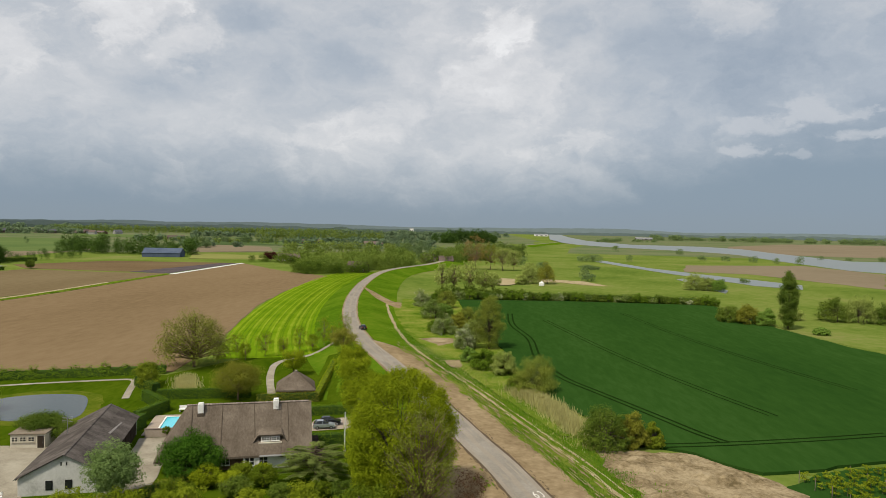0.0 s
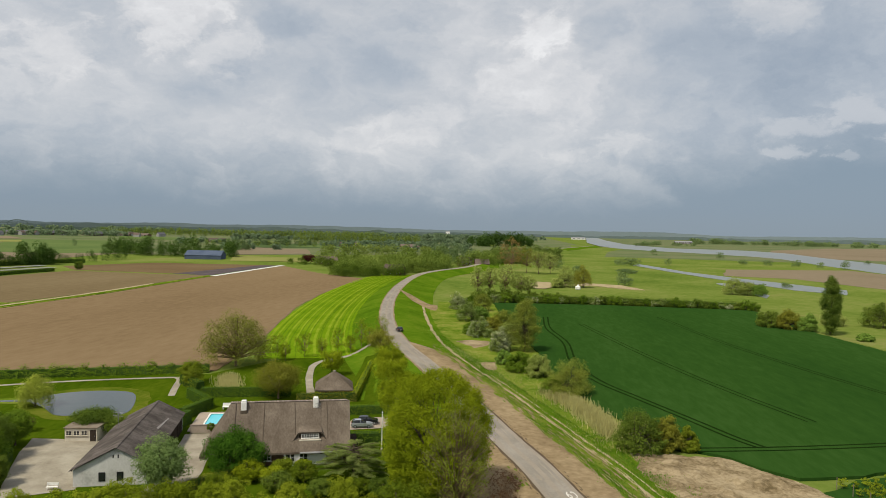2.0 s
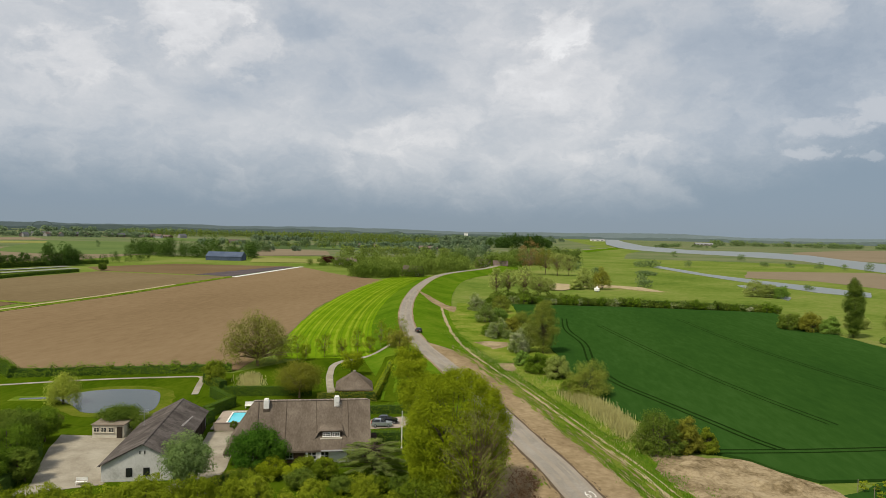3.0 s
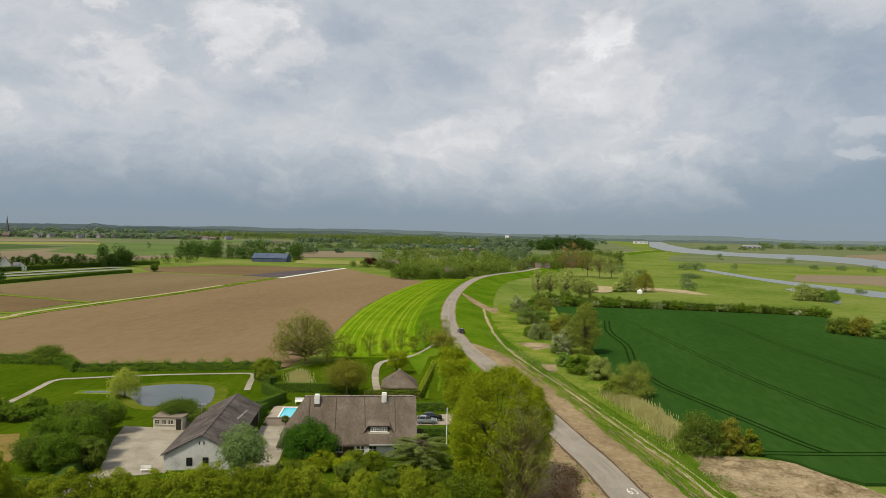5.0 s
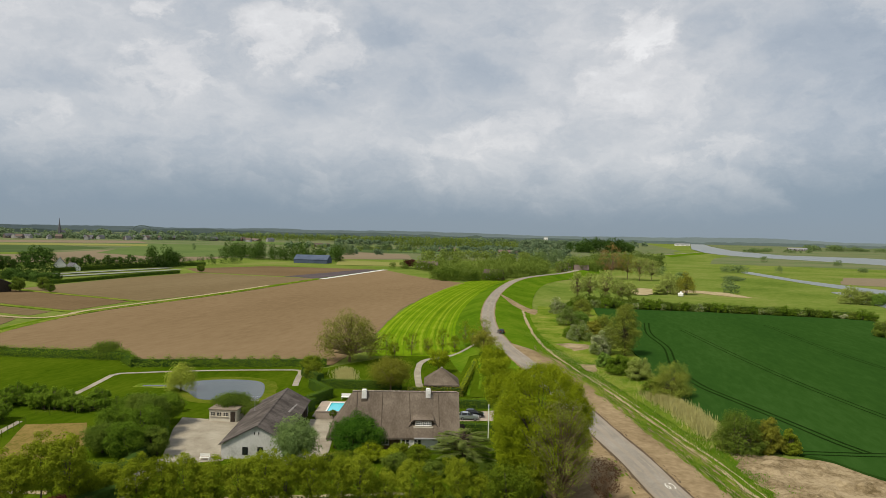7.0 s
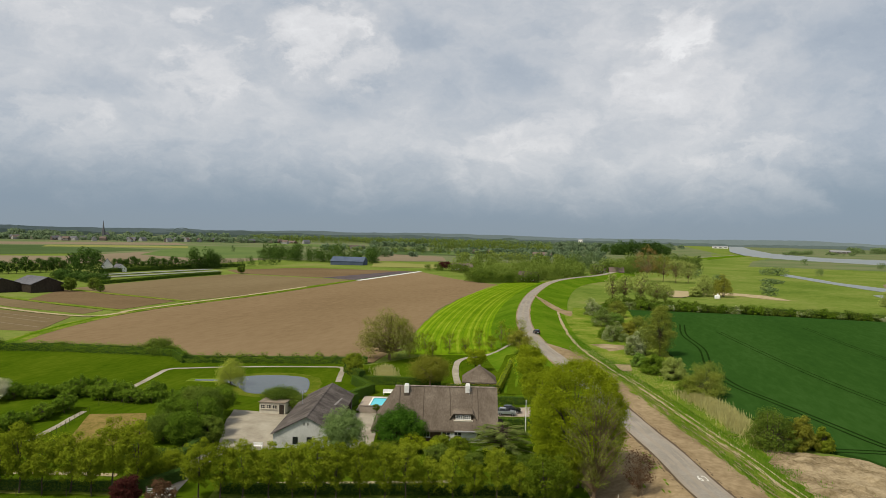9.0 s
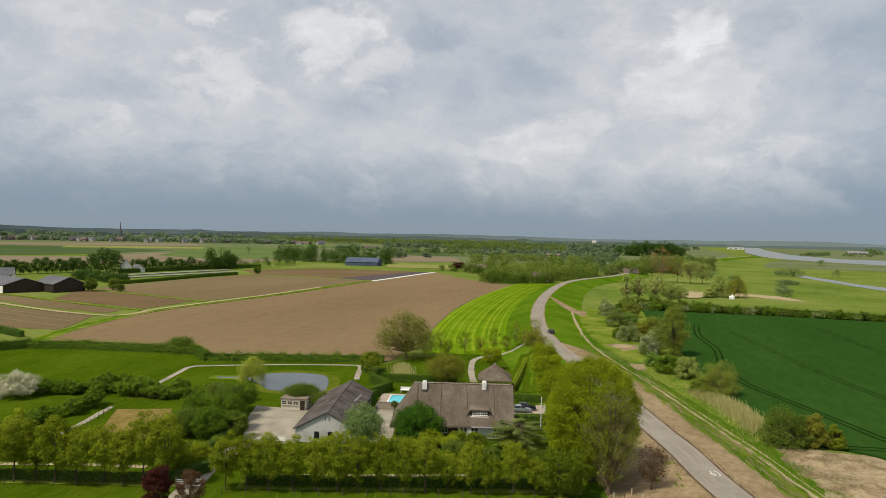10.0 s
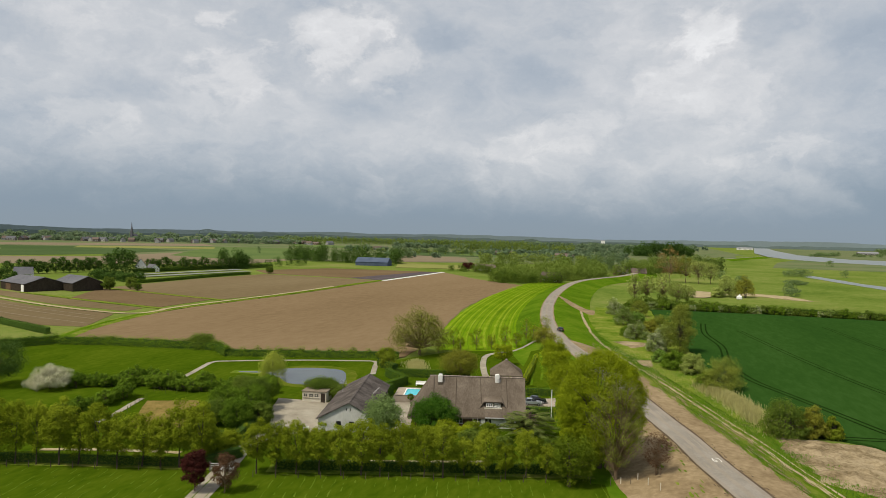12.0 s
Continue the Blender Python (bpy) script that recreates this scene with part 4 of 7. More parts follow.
def hedge(points, width, height, leaf_key, label, density=26, leaf=0.32, loose=0.12, z=None, name="hedge", group="", wavy=0.0):
    """A hedge along a line: a solid dark green core and a coat of leaves."""
    SEED[0] += 1
    rng = np.random.default_rng(SEED[0])
    x0, y0 = points[0]
    base = land(x0, y0) - 0.03 if z is None else z
    ob = thing(name, pose(x0, y0, base), label, "hedge", group)
    body, out = bmesh.new(), []
    for (ax, ay), (bx, by) in zip(points, points[1:]):
        a, b = np.array([ax - x0, ay - y0]), np.array([bx - x0, by - y0])
        length = np.linalg.norm(b - a)
        d = (b - a) / length
        side = np.array([-d[1], d[0]])
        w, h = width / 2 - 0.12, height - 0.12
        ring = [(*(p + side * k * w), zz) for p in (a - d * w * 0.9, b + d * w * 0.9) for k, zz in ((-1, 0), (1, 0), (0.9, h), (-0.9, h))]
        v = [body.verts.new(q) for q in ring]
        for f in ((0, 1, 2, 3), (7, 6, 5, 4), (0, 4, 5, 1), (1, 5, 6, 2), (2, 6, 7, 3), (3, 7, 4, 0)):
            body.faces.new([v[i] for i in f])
        n = int(length * density * (2 * height + width))
        t = rng.uniform(-width / 2 / length, 1 + width / 2 / length, n)
        u = rng.uniform(0, 2 * height + width, n)
        off = np.where(u < height, -width / 2, np.where(u > height + width, width / 2, u - height - width / 2))
        zz = np.where(u < height, u, np.where(u > height + width, u - height - width, height))
        wob = np.array([noise.noise((float(q) * length * 0.45, x0, y0)) for q in t]) * wavy
        lift = rng.normal(0, loose, n)
        nrm = np.where(u < height, -1.0, np.where(u > height + width, 1.0, 0.0))
        p2 = a + t[:, None] * (b - a) + side * (off + nrm * lift)[:, None]
        p3 = np.c_[p2, np.maximum(0.05, zz * (1 + wob) + np.where(nrm == 0, np.abs(lift), 0))]
        o3 = np.c_[side * nrm[:, None], np.where(nrm == 0, 1.0, 0.15)]
        out.append(leaf_quads(rng, p3, o3, leaf * 0.8))
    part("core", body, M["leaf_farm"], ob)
    part("foliage", quads("foliage", np.concatenate(out), M[leaf_key]), None, ob)
    return ob


def tuft_row(name, points, spread, count, height, material, label, width=0.25, kind="stuff", category="reeds", seed=5):
    """Upright blades scattered along a line."""
    rng = np.random.default_rng(seed)
    p = np.array(points, float)
    seg = rng.integers(0, len(p) - 1, count)
    t = rng.random(count)[:, None]
    xy = p[seg] * (1 - t) + p[seg + 1] * t + rng.normal(0, 1, (count, 2)) * spread
    z = profile(beside(xy[:, 0], xy[:, 1]), xy[:, 1])
    a = rng.uniform(0, 6.283, count)
    d = np.c_[np.cos(a), np.sin(a), 0 * a] * width * rng.uniform(0.5, 1.3, (count, 1))
    h = height * rng.uniform(0.5, 1.2, count)
    foot = np.c_[xy, z - 0.03]
    tip = foot + np.c_[rng.normal(0, 0.15, (count, 2)) * h[:, None], h]
    q = np.stack([foot - d / 2, foot + d / 2, tip + d * 0.25, tip - d * 0.25], 1)
    return tagged(new(name, quads(name, q, M[material])), label, category, kind=kind)


def woods(name, trees, leaf_key, label, seed, tufts=46, leaf=0.34):
    """Distant trees, too many to count, as one mesh of leaf tufts with short trunks."""
    rng = np.random.default_rng(seed)
    out = []
    tufts = int(tufts * 1.7)
    for x, y, z, h, r in trees:
        c = unit(rng, 8) * (0.52 * r, 0.52 * r, 0.24 * h) + (0, 0, 0.56 * h)
        k = rng.integers(0, 8, tufts)
        d = unit(rng, tufts)
        p = c[k] + d * (0.5 * r, 0.5 * r, 0.24 * h) * rng.uniform(0.7, 1, (tufts, 1))
        low = rng.random(tufts) < 0.22
        p[low] = d[low] * (0.75 * r, 0.75 * r, 0.0) + np.c_[np.zeros((low.sum(), 2)), rng.uniform(0.03, 0.35, low.sum()) * h]
        p[:, 2] = np.clip(p[:, 2], 0.03 * h, None)
        out.append(leaf_quads(rng, p, d, leaf * r * 1.3, 0.0, 0.5) + (x, y, z))
    return tagged(new(name, quads(name, np.concatenate(out), M[leaf_key])), label, "trees", kind="stuff")


def along(points, gap, jitter, h, r, rng, rows=1, row_gap=8.0, z=None):
    """Trees along a line in plan, as rows of x, y, z, height, radius."""
    out = []
    for (ax, ay), (bx, by) in zip(points, points[1:]):
        n = max(1, int(math.hypot(bx - ax, by - ay) / gap))
        dx, dy = (bx - ax) / n, (by - ay) / n
        length = math.hypot(dx, dy)
        for i in range(n):
            for k in range(rows):
                s = rng.uniform(0.72, 1.25)
                x = ax + dx * (i + rng.uniform(-0.4, 0.4)) - dy / length * (k - (rows - 1) / 2) * row_gap + rng.normal(0, jitter)
                y = ay + dy * (i + rng.uniform(-0.4, 0.4)) + dx / length * (k - (rows - 1) / 2) * row_gap + rng.normal(0, jitter)
                out.append((x, y, (land(x, y) if z is None else z) - 0.2, h * s, r * s * rng.uniform(0.85, 1.15)))
    return out

# ---- the thatched farmhouse ----


def sheet(heights, xs, ys, thick):
    """A closed shell under a height table over xs and ys."""
    bm = bmesh.new()
    top = [[bm.verts.new((x, y, heights[j][i])) for i, x in enumerate(xs)] for j, y in enumerate(ys)]
    low = [[bm.verts.new((x, y, heights[j][i] - thick)) for i, x in enumerate(xs)] for j, y in enumerate(ys)]
    for j in range(len(ys) - 1):
        for i in range(len(xs) - 1):
            bm.faces.new((top[j][i], top[j][i + 1], top[j + 1][i + 1], top[j + 1][i]))
            bm.faces.new((low[j][i], low[j + 1][i], low[j + 1][i + 1], low[j][i + 1]))
    rim = [(0, i) for i in range(len(xs))] + [(j, len(xs) - 1) for j in range(1, len(ys))] + [(len(ys) - 1, i) for i in range(len(xs) - 2, -1, -1)] + [(j, 0) for j in range(len(ys) - 2, 0, -1)]
    for (a, b), (c, e) in zip(rim, rim[1:] + rim[:1]):
        bm.faces.new((top[a][b], low[a][b], low[c][e], top[c][e]))
    bmesh.ops.recalc_face_normals(bm, faces=bm.faces)
    return bm


def window(parent, x, y, z, w, h, panes=2, material="white_paint", name="window", depth=0.12):
    """A window in a wall that faces -y: dark panes in a frame with glazing bars."""
    f = part(name, box((x - w / 2, y - depth, z), (x + w / 2, y - 0.005, z + h)), M[material], parent)
    pw = (w - 0.1 * (panes + 1)) / panes
    for i in range(panes):
        px = x - w / 2 + 0.1 + i * (pw + 0.1)
        part("pane", box((px, y - depth - 0.012, z + 0.1), (px + pw, y - depth + 0.02, z + h - 0.1)), M["glass_dark"], f)
        part("glazing_bar", box((px, y - depth - 0.022, z + h * 0.5 - 0.025), (px + pw, y - depth - 0.014, z + h * 0.5 + 0.025)), M[material], f)
    part("sill", box((x - w / 2 - 0.08, y - depth - 0.08, z - 0.09), (x + w / 2 + 0.08, y - 0.005, z - 0.003), 0.01), M[material], f)
    return f


def farmhouse():
    ob = thing("farmhouse", pose(-32.3, 112.5, 0, 0, 0, 15.5), "long farmhouse with brown-grey thatched roof and white chimneys", "house")
    ridge, k = 9.2, 1.30
    xs = sorted({*np.linspace(-13.6, -9.0, 14), *np.linspace(-9.0, 10.0, 58), 1.55, 1.85, 5.15, 5.45})
    ys = sorted({*np.linspace(-5.45, 5.45, 40), -0.25, 0.25, -4.02, -3.92})
    table = []
    for y in ys:
        row = []
        for x in xs:
            z = ridge - max(0.0, abs(y) - 0.18) * k
            if x < -9.4:
                z = min(z, ridge - (-9.4 - x) * 1.62)
            if y < 0:
                z -= 0.16 * float(ease((-3.9 - x) / 0.3)) * float(ease(-y / 1.0))
                z -= 0.13 * math.exp(-(((x - 5.3) / 0.16) ** 2)) * float(ease(-y / 1.0))
            z += 0.05 * noise.noise((x * 0.8, y * 0.8, 3.0)) - 0.10 * float(ease((abs(y) - 4.6) / 0.9))
            row.append(max(2.05, z))
        table.append(row)
    part("roof", sheet(table, xs, ys, 0.34), M["thatch"], ob, "weathered brown-grey thatch", smooth=False)
    walls = bmesh.new()
    add_box(walls, (-12.2, -4.7, 0), (9.3, 4.7, 2.5))
    part("wall", walls, M["brick"], ob, "dark red-brown brick walls")
    gable = bmesh.new()
    v = [gable.verts.new((xx, yy, zz)) for xx in (9.05, 9.45) for yy, zz in ((-4.7, 2.0), (4.7, 2.0), (0, 8.5))]
    for f in ((0, 1, 2), (5, 4, 3), (0, 3, 4, 1), (1, 4, 5, 2), (2, 5, 3, 0)):
        gable.faces.new([v[i] for i in f])
    part("gable", gable, M["brick"], ob)
    tile = box((-0.21, -0.30, -0.03), (0.21, 0.30, 0.15), 0.06)
    me = bpy.data.meshes.new("ridge_tile")
    tile.to_mesh(me)
    tile.free()
    me.materials.append(M["ridge_tile"])
    for i in range(44):
        t = part("ridge_tile", me, None, ob)
        t.matrix_basis = pose(-9.3 + 0.435 * i, 0.02 * noise.noise((i, 0, 0)), ridge - 0.02)
    for x, y, top in ((-7.3, -0.75, 9.75), (4.35, -0.45, 9.95)):
        c = part("chimney", box((x - 0.45, y - 0.45, 7.6), (x + 0.45, y + 0.45, top - 0.25), 0.03), M["white_paint"], ob, "white-plastered chimney stack")
        part("chimney_cap", box((x - 0.38, y - 0.38, top - 0.25), (x + 0.38, y + 0.38, top), 0.04), M["white_paint"], c)
        part("flashing", box((x - 0.52, y - 0.55, 7.5), (x + 0.52, y + 0.5, 8.15)), M["thatch_dark"], c)
    # eyebrow dormer: a curved thatch hood over a low row of windows
    hood = bmesh.new()
    lines = []
    for i in range(25):
        u = -1 + i / 12
        brow = float(ease((1 - abs(u)) / 0.40))
        zf = 3.70 + 1.42 * brow
        row = []
        for j in range(7):
            f = j / 6
            back = (ridge + 0.18 * k - zf) / k
            y = -4.35 + (4.35 - back + 1.35 * brow) * f
            row.append((3.5 + 2.9 * u * (1 - 0.12 * f), y, max(zf + 0.45 * (y + 4.35), ridge - (abs(y) - 0.18) * k + 0.03)))
        lines.append(row)
    up_v = [[hood.verts.new(q) for q in row] for row in lines]
    dn_v = [[hood.verts.new((q[0], q[1] + 0.1, q[2] - 0.28)) for q in row] for row in lines]
    for i in range(24):
        for j in range(6):
            hood.faces.new((up_v[i][j], up_v[i][j + 1], up_v[i + 1][j + 1], up_v[i + 1][j]))
        hood.faces.new((up_v[i][0], up_v[i + 1][0], dn_v[i + 1][0], dn_v[i][0]))
        hood.faces.new((dn_v[i][0], dn_v[i + 1][0], dn_v[i + 1][3], dn_v[i][3]))
    bmesh.ops.recalc_face_normals(hood, faces=hood.faces)
    part("dormer_hood", hood, M["thatch"], ob, "curved thatch over the dormer windows")
    part("dormer_wall", box((1.75, -4.08, 3.6), (5.25, -3.7, 4.85)), M["dark_wood"], ob)
    for x in (2.75, 4.25):
        window(ob, x, -4.09, 4.12, 1.3, 0.72, 3, name="dormer_window", depth=0.1)
    part("dormer_sill", box((1.7, -4.42, 3.72), (5.3, -4.09, 3.92), 0.03), M["cream_paint"], ob)
    for x, y1 in ((-8.6, -3.6), (-4.0, -4.6), (0.9, -3.7), (6.15, -4.2)):
        seam = bmesh.new()
        pts = [(x + 0.22 * math.sin(1.3 * q) * (x > 0), -0.3 + (y1 + 0.3) * q, ridge - (0.12 - (y1 + 0.3) * q) * k - 0.02) for q in np.linspace(0, 1, 8)]
        for a, b in zip(pts, pts[1:]):
            add_rod(seam, a, b, 0.09, 0.09, 5)
        part("thatch_seam", seam, M["thatch_dark"], ob, "dark raised seam on the thatch")
    aerial = bmesh.new()
    add_rod(aerial, (4.7, -1.1, 7.2), (4.7, -1.1, 9.2), 0.03)
    for i in range(4):
        add_rod(aerial, (4.25, -1.1, 8.3 + 0.22 * i), (5.15, -1.1, 8.35 + 0.22 * i), 0.02)
    part("aerial", aerial, M["metal_grey"], ob)
    # white garden front under the eaves
    part("garden_front", box((-0.6, -5.2, 0), (8.8, -4.72, 2.45)), M["white_paint"], ob, "white-painted garden front")
    part("awning", box((1.9, -6.0, 2.12), (7.6, -4.9, 2.28), 0.02), M["metal_grey"], ob, "pale grey awning")
    for x, w in ((0.4, 1.5), (2.5, 1.4), (6.9, 1.8)):
        window(ob, x, -5.2, 0.7, w, 1.3, 2)
    for x in (-9.5, -3.2):
        window(ob, x, -4.7, 0.8, 1.2, 1.1, 2)
    door = part("door", box((8.0, -5.27, 0.05), (8.75, -5.19, 2.05), 0.01), M["dark_wood"], ob)
    part("door_handle", box((8.62, -5.33, 1.0), (8.68, -5.28, 1.12)), M["metal_grey"], door)
    # low lean-to at the gable end
    part("lean_to", box((9.5, -1.5, 0), (11.4, 3.6, 2.3), 0.03), M["dark_wood"], ob, "dark timber lean-to")
    return ob


farmhouse()


def thatched_hut():
    ob = thing("thatched_hut", pose(-35.6, 157.0, 0, 0, 0, 14), "small square hut with thatched pyramid roof", "hut")
    xs = list(np.linspace(-4.3, 4.3, 25))
    table = [[5.3 - max(abs(x), abs(y)) * 0.80 - 0.1 * float(ease((max(abs(x), abs(y)) - 3.4) / 0.9)) + 0.05 * noise.noise((x, y, 7)) for x in xs] for y in xs]
    part("roof", sheet(table, xs, xs, 0.3), M["thatch"], ob, "weathered thatch")
    part("wall", box((-3.5, -3.5, 0), (3.5, 3.5, 2.3)), M["dark_wood"], ob, "dark tarred boards")
    part("ridge_cap", box((-0.3, -0.3, 4.98), (0.3, 0.3, 5.36), 0.12), M["ridge_tile"], ob)
    for k in range(9):
        part("plank", box((-3.5 + 0.78 * k, -3.56, 0.05), (-3.5 + 0.78 * k + 0.72, -3.505, 1.95)), M["dark_wood"], ob)
    return ob


thatched_hut()


def barn():
    ob = thing("barn", pose(-53.0, 95.6, 0, 0, 0, 15.3), "long barn with grey sheet roof and whitewashed gable", "barn")
    length, top, le, lz, re, rz = 27.6, 5.6, -6.0, 2.55, 4.5, 3.3
    bm = bmesh.new()
    ring = [(le + 0.15, 0), (re - 0.15, 0), (re - 0.15, rz - 0.1), (0, top - 0.12), (le + 0.15, lz - 0.1)]
    front = bm.faces.new([bm.verts.new((x, 0.0, z)) for x, z in ring])
    ext = bmesh.ops.extrude_face_region(bm, geom=[front])
    for v in ext["geom"]:
        if isinstance(v, bmesh.types.BMVert):
            v.co.y = 0.3
    bmesh.ops.recalc_face_normals(bm, faces=bm.faces)
    me = bpy.data.meshes.new("gable")
    bm.to_mesh(me)
    bm.free()
    me.materials.append(M["lime_wash"])
    part("gable", me, None, ob, "whitewashed brick gable, patchy and worn")
    back = part("gable", me, None, ob)
    back.matrix_basis = pose(0, length - 0.4, 0)
    part("wall", box((le + 0.15, 0.31, 0), (le + 0.45, length - 0.41, lz - 0.12)), M["lime_wash"], ob)
    part("wall", box((re - 0.45, 0.31, 0), (re - 0.15, length - 0.41, rz - 0.12)), M["dark_wood"], ob, "dark boarded side wall")
    # roof sheets, row by row
    for (ex, ez), rows in (((le, lz), 3), ((re, rz), 3)):
        run = math.hypot(ex, top - ez) + 0.25
        tilt = math.degrees(math.atan2(top - ez, abs(ex)))
        piece = box((0.0, 0.0, 0.0), (run / rows + 0.12, 1.12, 0.06), 0.012)
        me = bpy.data.meshes.new("roof_sheet")
        piece.to_mesh(me)
        piece.free()
        me.materials.append(M["slate"])
        for r in range(rows):
            for i in range(26):
                d = r * run / rows
                s = 1 if ex > 0 else -1
                sheet_ob = part("roof_sheet", me, None, ob)
                m = Matrix.Translation((s * d * math.cos(radians(tilt)), -0.35 + i * 1.09, top - d * math.sin(radians(tilt)) + 0.02 * (rows - r) + 0.012 * (i % 2)))
                turn = pose(0, 0, 0, 0, tilt, 0) if s > 0 else pose(0, 0, 0, 0, 0, 180) @ pose(0, -1.12, 0, 0, tilt, 0)
                sheet_ob.matrix_basis = m @ turn
    part("ridge_cap", box((-0.22, -0.4, top + 0.02), (0.22, length, top + 0.14), 0.04), M["slate"], ob)
    part("roof_deck", prism([(le + 0.1, 0.05), (re - 0.1, 0.05), (re - 0.1, length - 0.1), (le + 0.1, length - 0.1)], lz - 0.3, lz - 0.25), M["black"], ob)
    for a, b in (((2.6, 14.0), (3.1, 21.0)),):
        slope = (top - rz) / re
        bm = bmesh.new()
        v = [bm.verts.new((x, y, top - x * slope + 0.17)) for x, y in ((a[0], a[1]), (a[0] + 0.35, a[1]), (b[0] + 0.2, b[1]), (b[0], b[1]))]
        bm.faces.new(v)
        part("bare_patch", bm, M["slate_bare"], ob, "pale bare streak on the roof")
    for x in (-1.9, 0.6):
        f = part("window", box((x - 0.46, -0.06, 0.72), (x + 0.46, -0.004, 2.05), 0.02), M["black"], ob)
        for k in (0, 1):
            for j in (0, 1):
                part("pane", box((x - 0.34 + 0.36 * k, -0.085, 0.85 + 0.52 * j), (x - 0.02 + 0.36 * k, -0.06, 1.32 + 0.52 * j)), M["glass_dark"], f)
    for x in (-0.45, 0.25):
        part("slot", box((x, -0.03, 4.1), (x + 0.16, -0.003, 4.6)), M["black"], ob)
    part("barge_board", box((le, -0.42, lz - 0.12), (le + 0.05, length, lz + 0.02)), M["dark_wood"], ob)
    for y in (6.0, 12.0, 18.0, 22.5):
        part("door", box((re - 0.13, y, 0.05), (re - 0.06, y + 2.2, 2.4), 0.01), M["dark_wood"], ob)
    lamp = bmesh.new()
    add_rod(lamp, (-4.4, 18.0, 2.4), (-4.4, 18.0, 6.2), 0.05)
    for i in range(4):
        add_rod(lamp, (-5.2, 18.0, 5.4 + 0.25 * i), (-3.6, 18.0, 5.45 + 0.25 * i), 0.025)
    part("aerial", lamp, M["metal_grey"], ob)
    return ob


barn()


def garden_store():
    ob = thing("garden_store", pose(-70.3, 115.8, 0, 0, 0, 9), "low cream shed with three small windows", "shed")
    part("wall", box((-2.9, -1.6, 0), (2.6, 2.6, 2.4), 0.02), M["cream_paint"], ob)
    part("roof", box((-3.1, -1.85, 2.41), (2.8, 2.8, 2.57), 0.04), M["grey_wood"], ob)
    for x in (-2.15, -0.85, 0.45):
        window(ob, x, -1.6, 1.15, 1.05, 0.85, 2, "cream_paint")
    door = part("door", box((1.4, -1.67, 0.02), (2.4, -1.59, 2.1), 0.01), M["dark_wood"], ob)
    part("door_handle", box((2.2, -1.72, 1.0), (2.28, -1.675, 1.1)), M["metal_grey"], door)
    return ob


garden_store()
tree(-66.0, 118.2, 4.2, 3.3, "leaf_deep", "dense ivy mound over the shed roof", "ivy", "ivy_mound", base=0.2, clumps=70, leaves=60, leaf=0.3, shape="dome", stems=3, trunk=0.1)
tree(-71.0, 119.4, 4.6, 4.6, "leaf_deep", "dense ivy mound over the shed roof", "ivy", "ivy_mound", base=0.45, clumps=100, leaves=60, leaf=0.35, shape="dome", stems=3, trunk=0.1, uneven=0.1)

# ---- yard, paths, pond, pool ----
draped("yard", [(-66, 88), (-57.8, 93), (-59.5, 100), (-66, 115.5), (-79.5, 114.5), (-75, 104)], M["gravel"], 0.09, "pale gravel yard beside the barn", "yard", 6, 0.3, 71)
draped("lane_yard", [(-47.5, 92), (-41, 92), (-43, 103), (-46, 113), (-50, 122), (-54.5, 121), (-51, 108)], M["gravel"], 0.09, "pale gravel lane between barn and house", "yard", 6, 0.3, 72)
ribbon("drive", [(-57, 52), (-60, 62), (-64.5, 76), (-66, 84), (-66.5, 92)], 3.4, M["gravel"], 0.08, "gravel drive through the hedge", "drive", 0.2, 73)
ribbon("drive_front", [(-45, 20), (-52, 40), (-57, 53)], 3.4, M["gravel"], 0.08, "gravel drive through the hedge", "drive", 0.2, 74)
ribbon("garden_path", [(-111.2, 116.2), (-112.5, 120.6), (-114.8, 129.2), (-118.1, 139.9), (-119.5, 144.5), (-119.0, 147.0), (-115.9, 148.8), (-108.1, 153.5), (-95.9, 159.4), (-81.9, 164.7), (-77.7, 165.7), (-76.2, 164.2), (-73.8, 157.3), (-70.4, 147.9)], 1.5, M["gravel"], 0.11, "pale gravel garden path", "path", 0.12, 75, 2.0)
ribbon("hut_drive", [(-37.1, 144.8), (-42.8, 162.0), (-46.4, 174.5), (-48.9, 187.0), (-48.0, 194.0), (-44.8, 199.0), (-40.6, 205.5), (-37.0, 211.5)], 1.8, M["gravel"], 0.11, "pale gravel drive by the hut", "drive", 0.2, 76)
draped("car_court", [(-27, 128), (-18.5, 131), (-19.5, 139), (-26.5, 136)], M["paving"], 0.09, "grey paved parking place", "yard", 6, 0.1, 78)
patch("garden_lawn", [(-121, 124), (-124, 150), (-104, 163), (-74, 170), (-68, 152), (-66, 136), (-78, 120)], M["lawn"], 0.05, "smooth green garden lawn", "lawn", 0.5, 79, 5.0, 0.12)
patch("west_lawn", [(-190, 150), (-166, 156), (-133, 160), (-124, 150), (-118, 124), (-150, 112)], M["lawn"], 0.05, "smooth green meadow inside the hedge", "lawn", 0.5, 80, 5.0, 0.12)
patch("south_lawn", [(-160, 92), (-120, 105), (-103, 84), (-98, 66), (-160, 50)], M["lawn"], 0.05, "green paddock", "lawn", 0.5, 81, 5.0, 0.12)
patch("front_lawn", [(-180, 20), (-140, 44), (-96, 58), (-62, 66.5), (-50, 70), (-10, 83.5), (-4, 84), (1, 64), (8, 40), (18, 5), (28, -40), (-180, -40)], M["lawn"], 0.05, "mown green lawn before the tree row", "lawn", 0.5, 82, 5.0, 0.12)
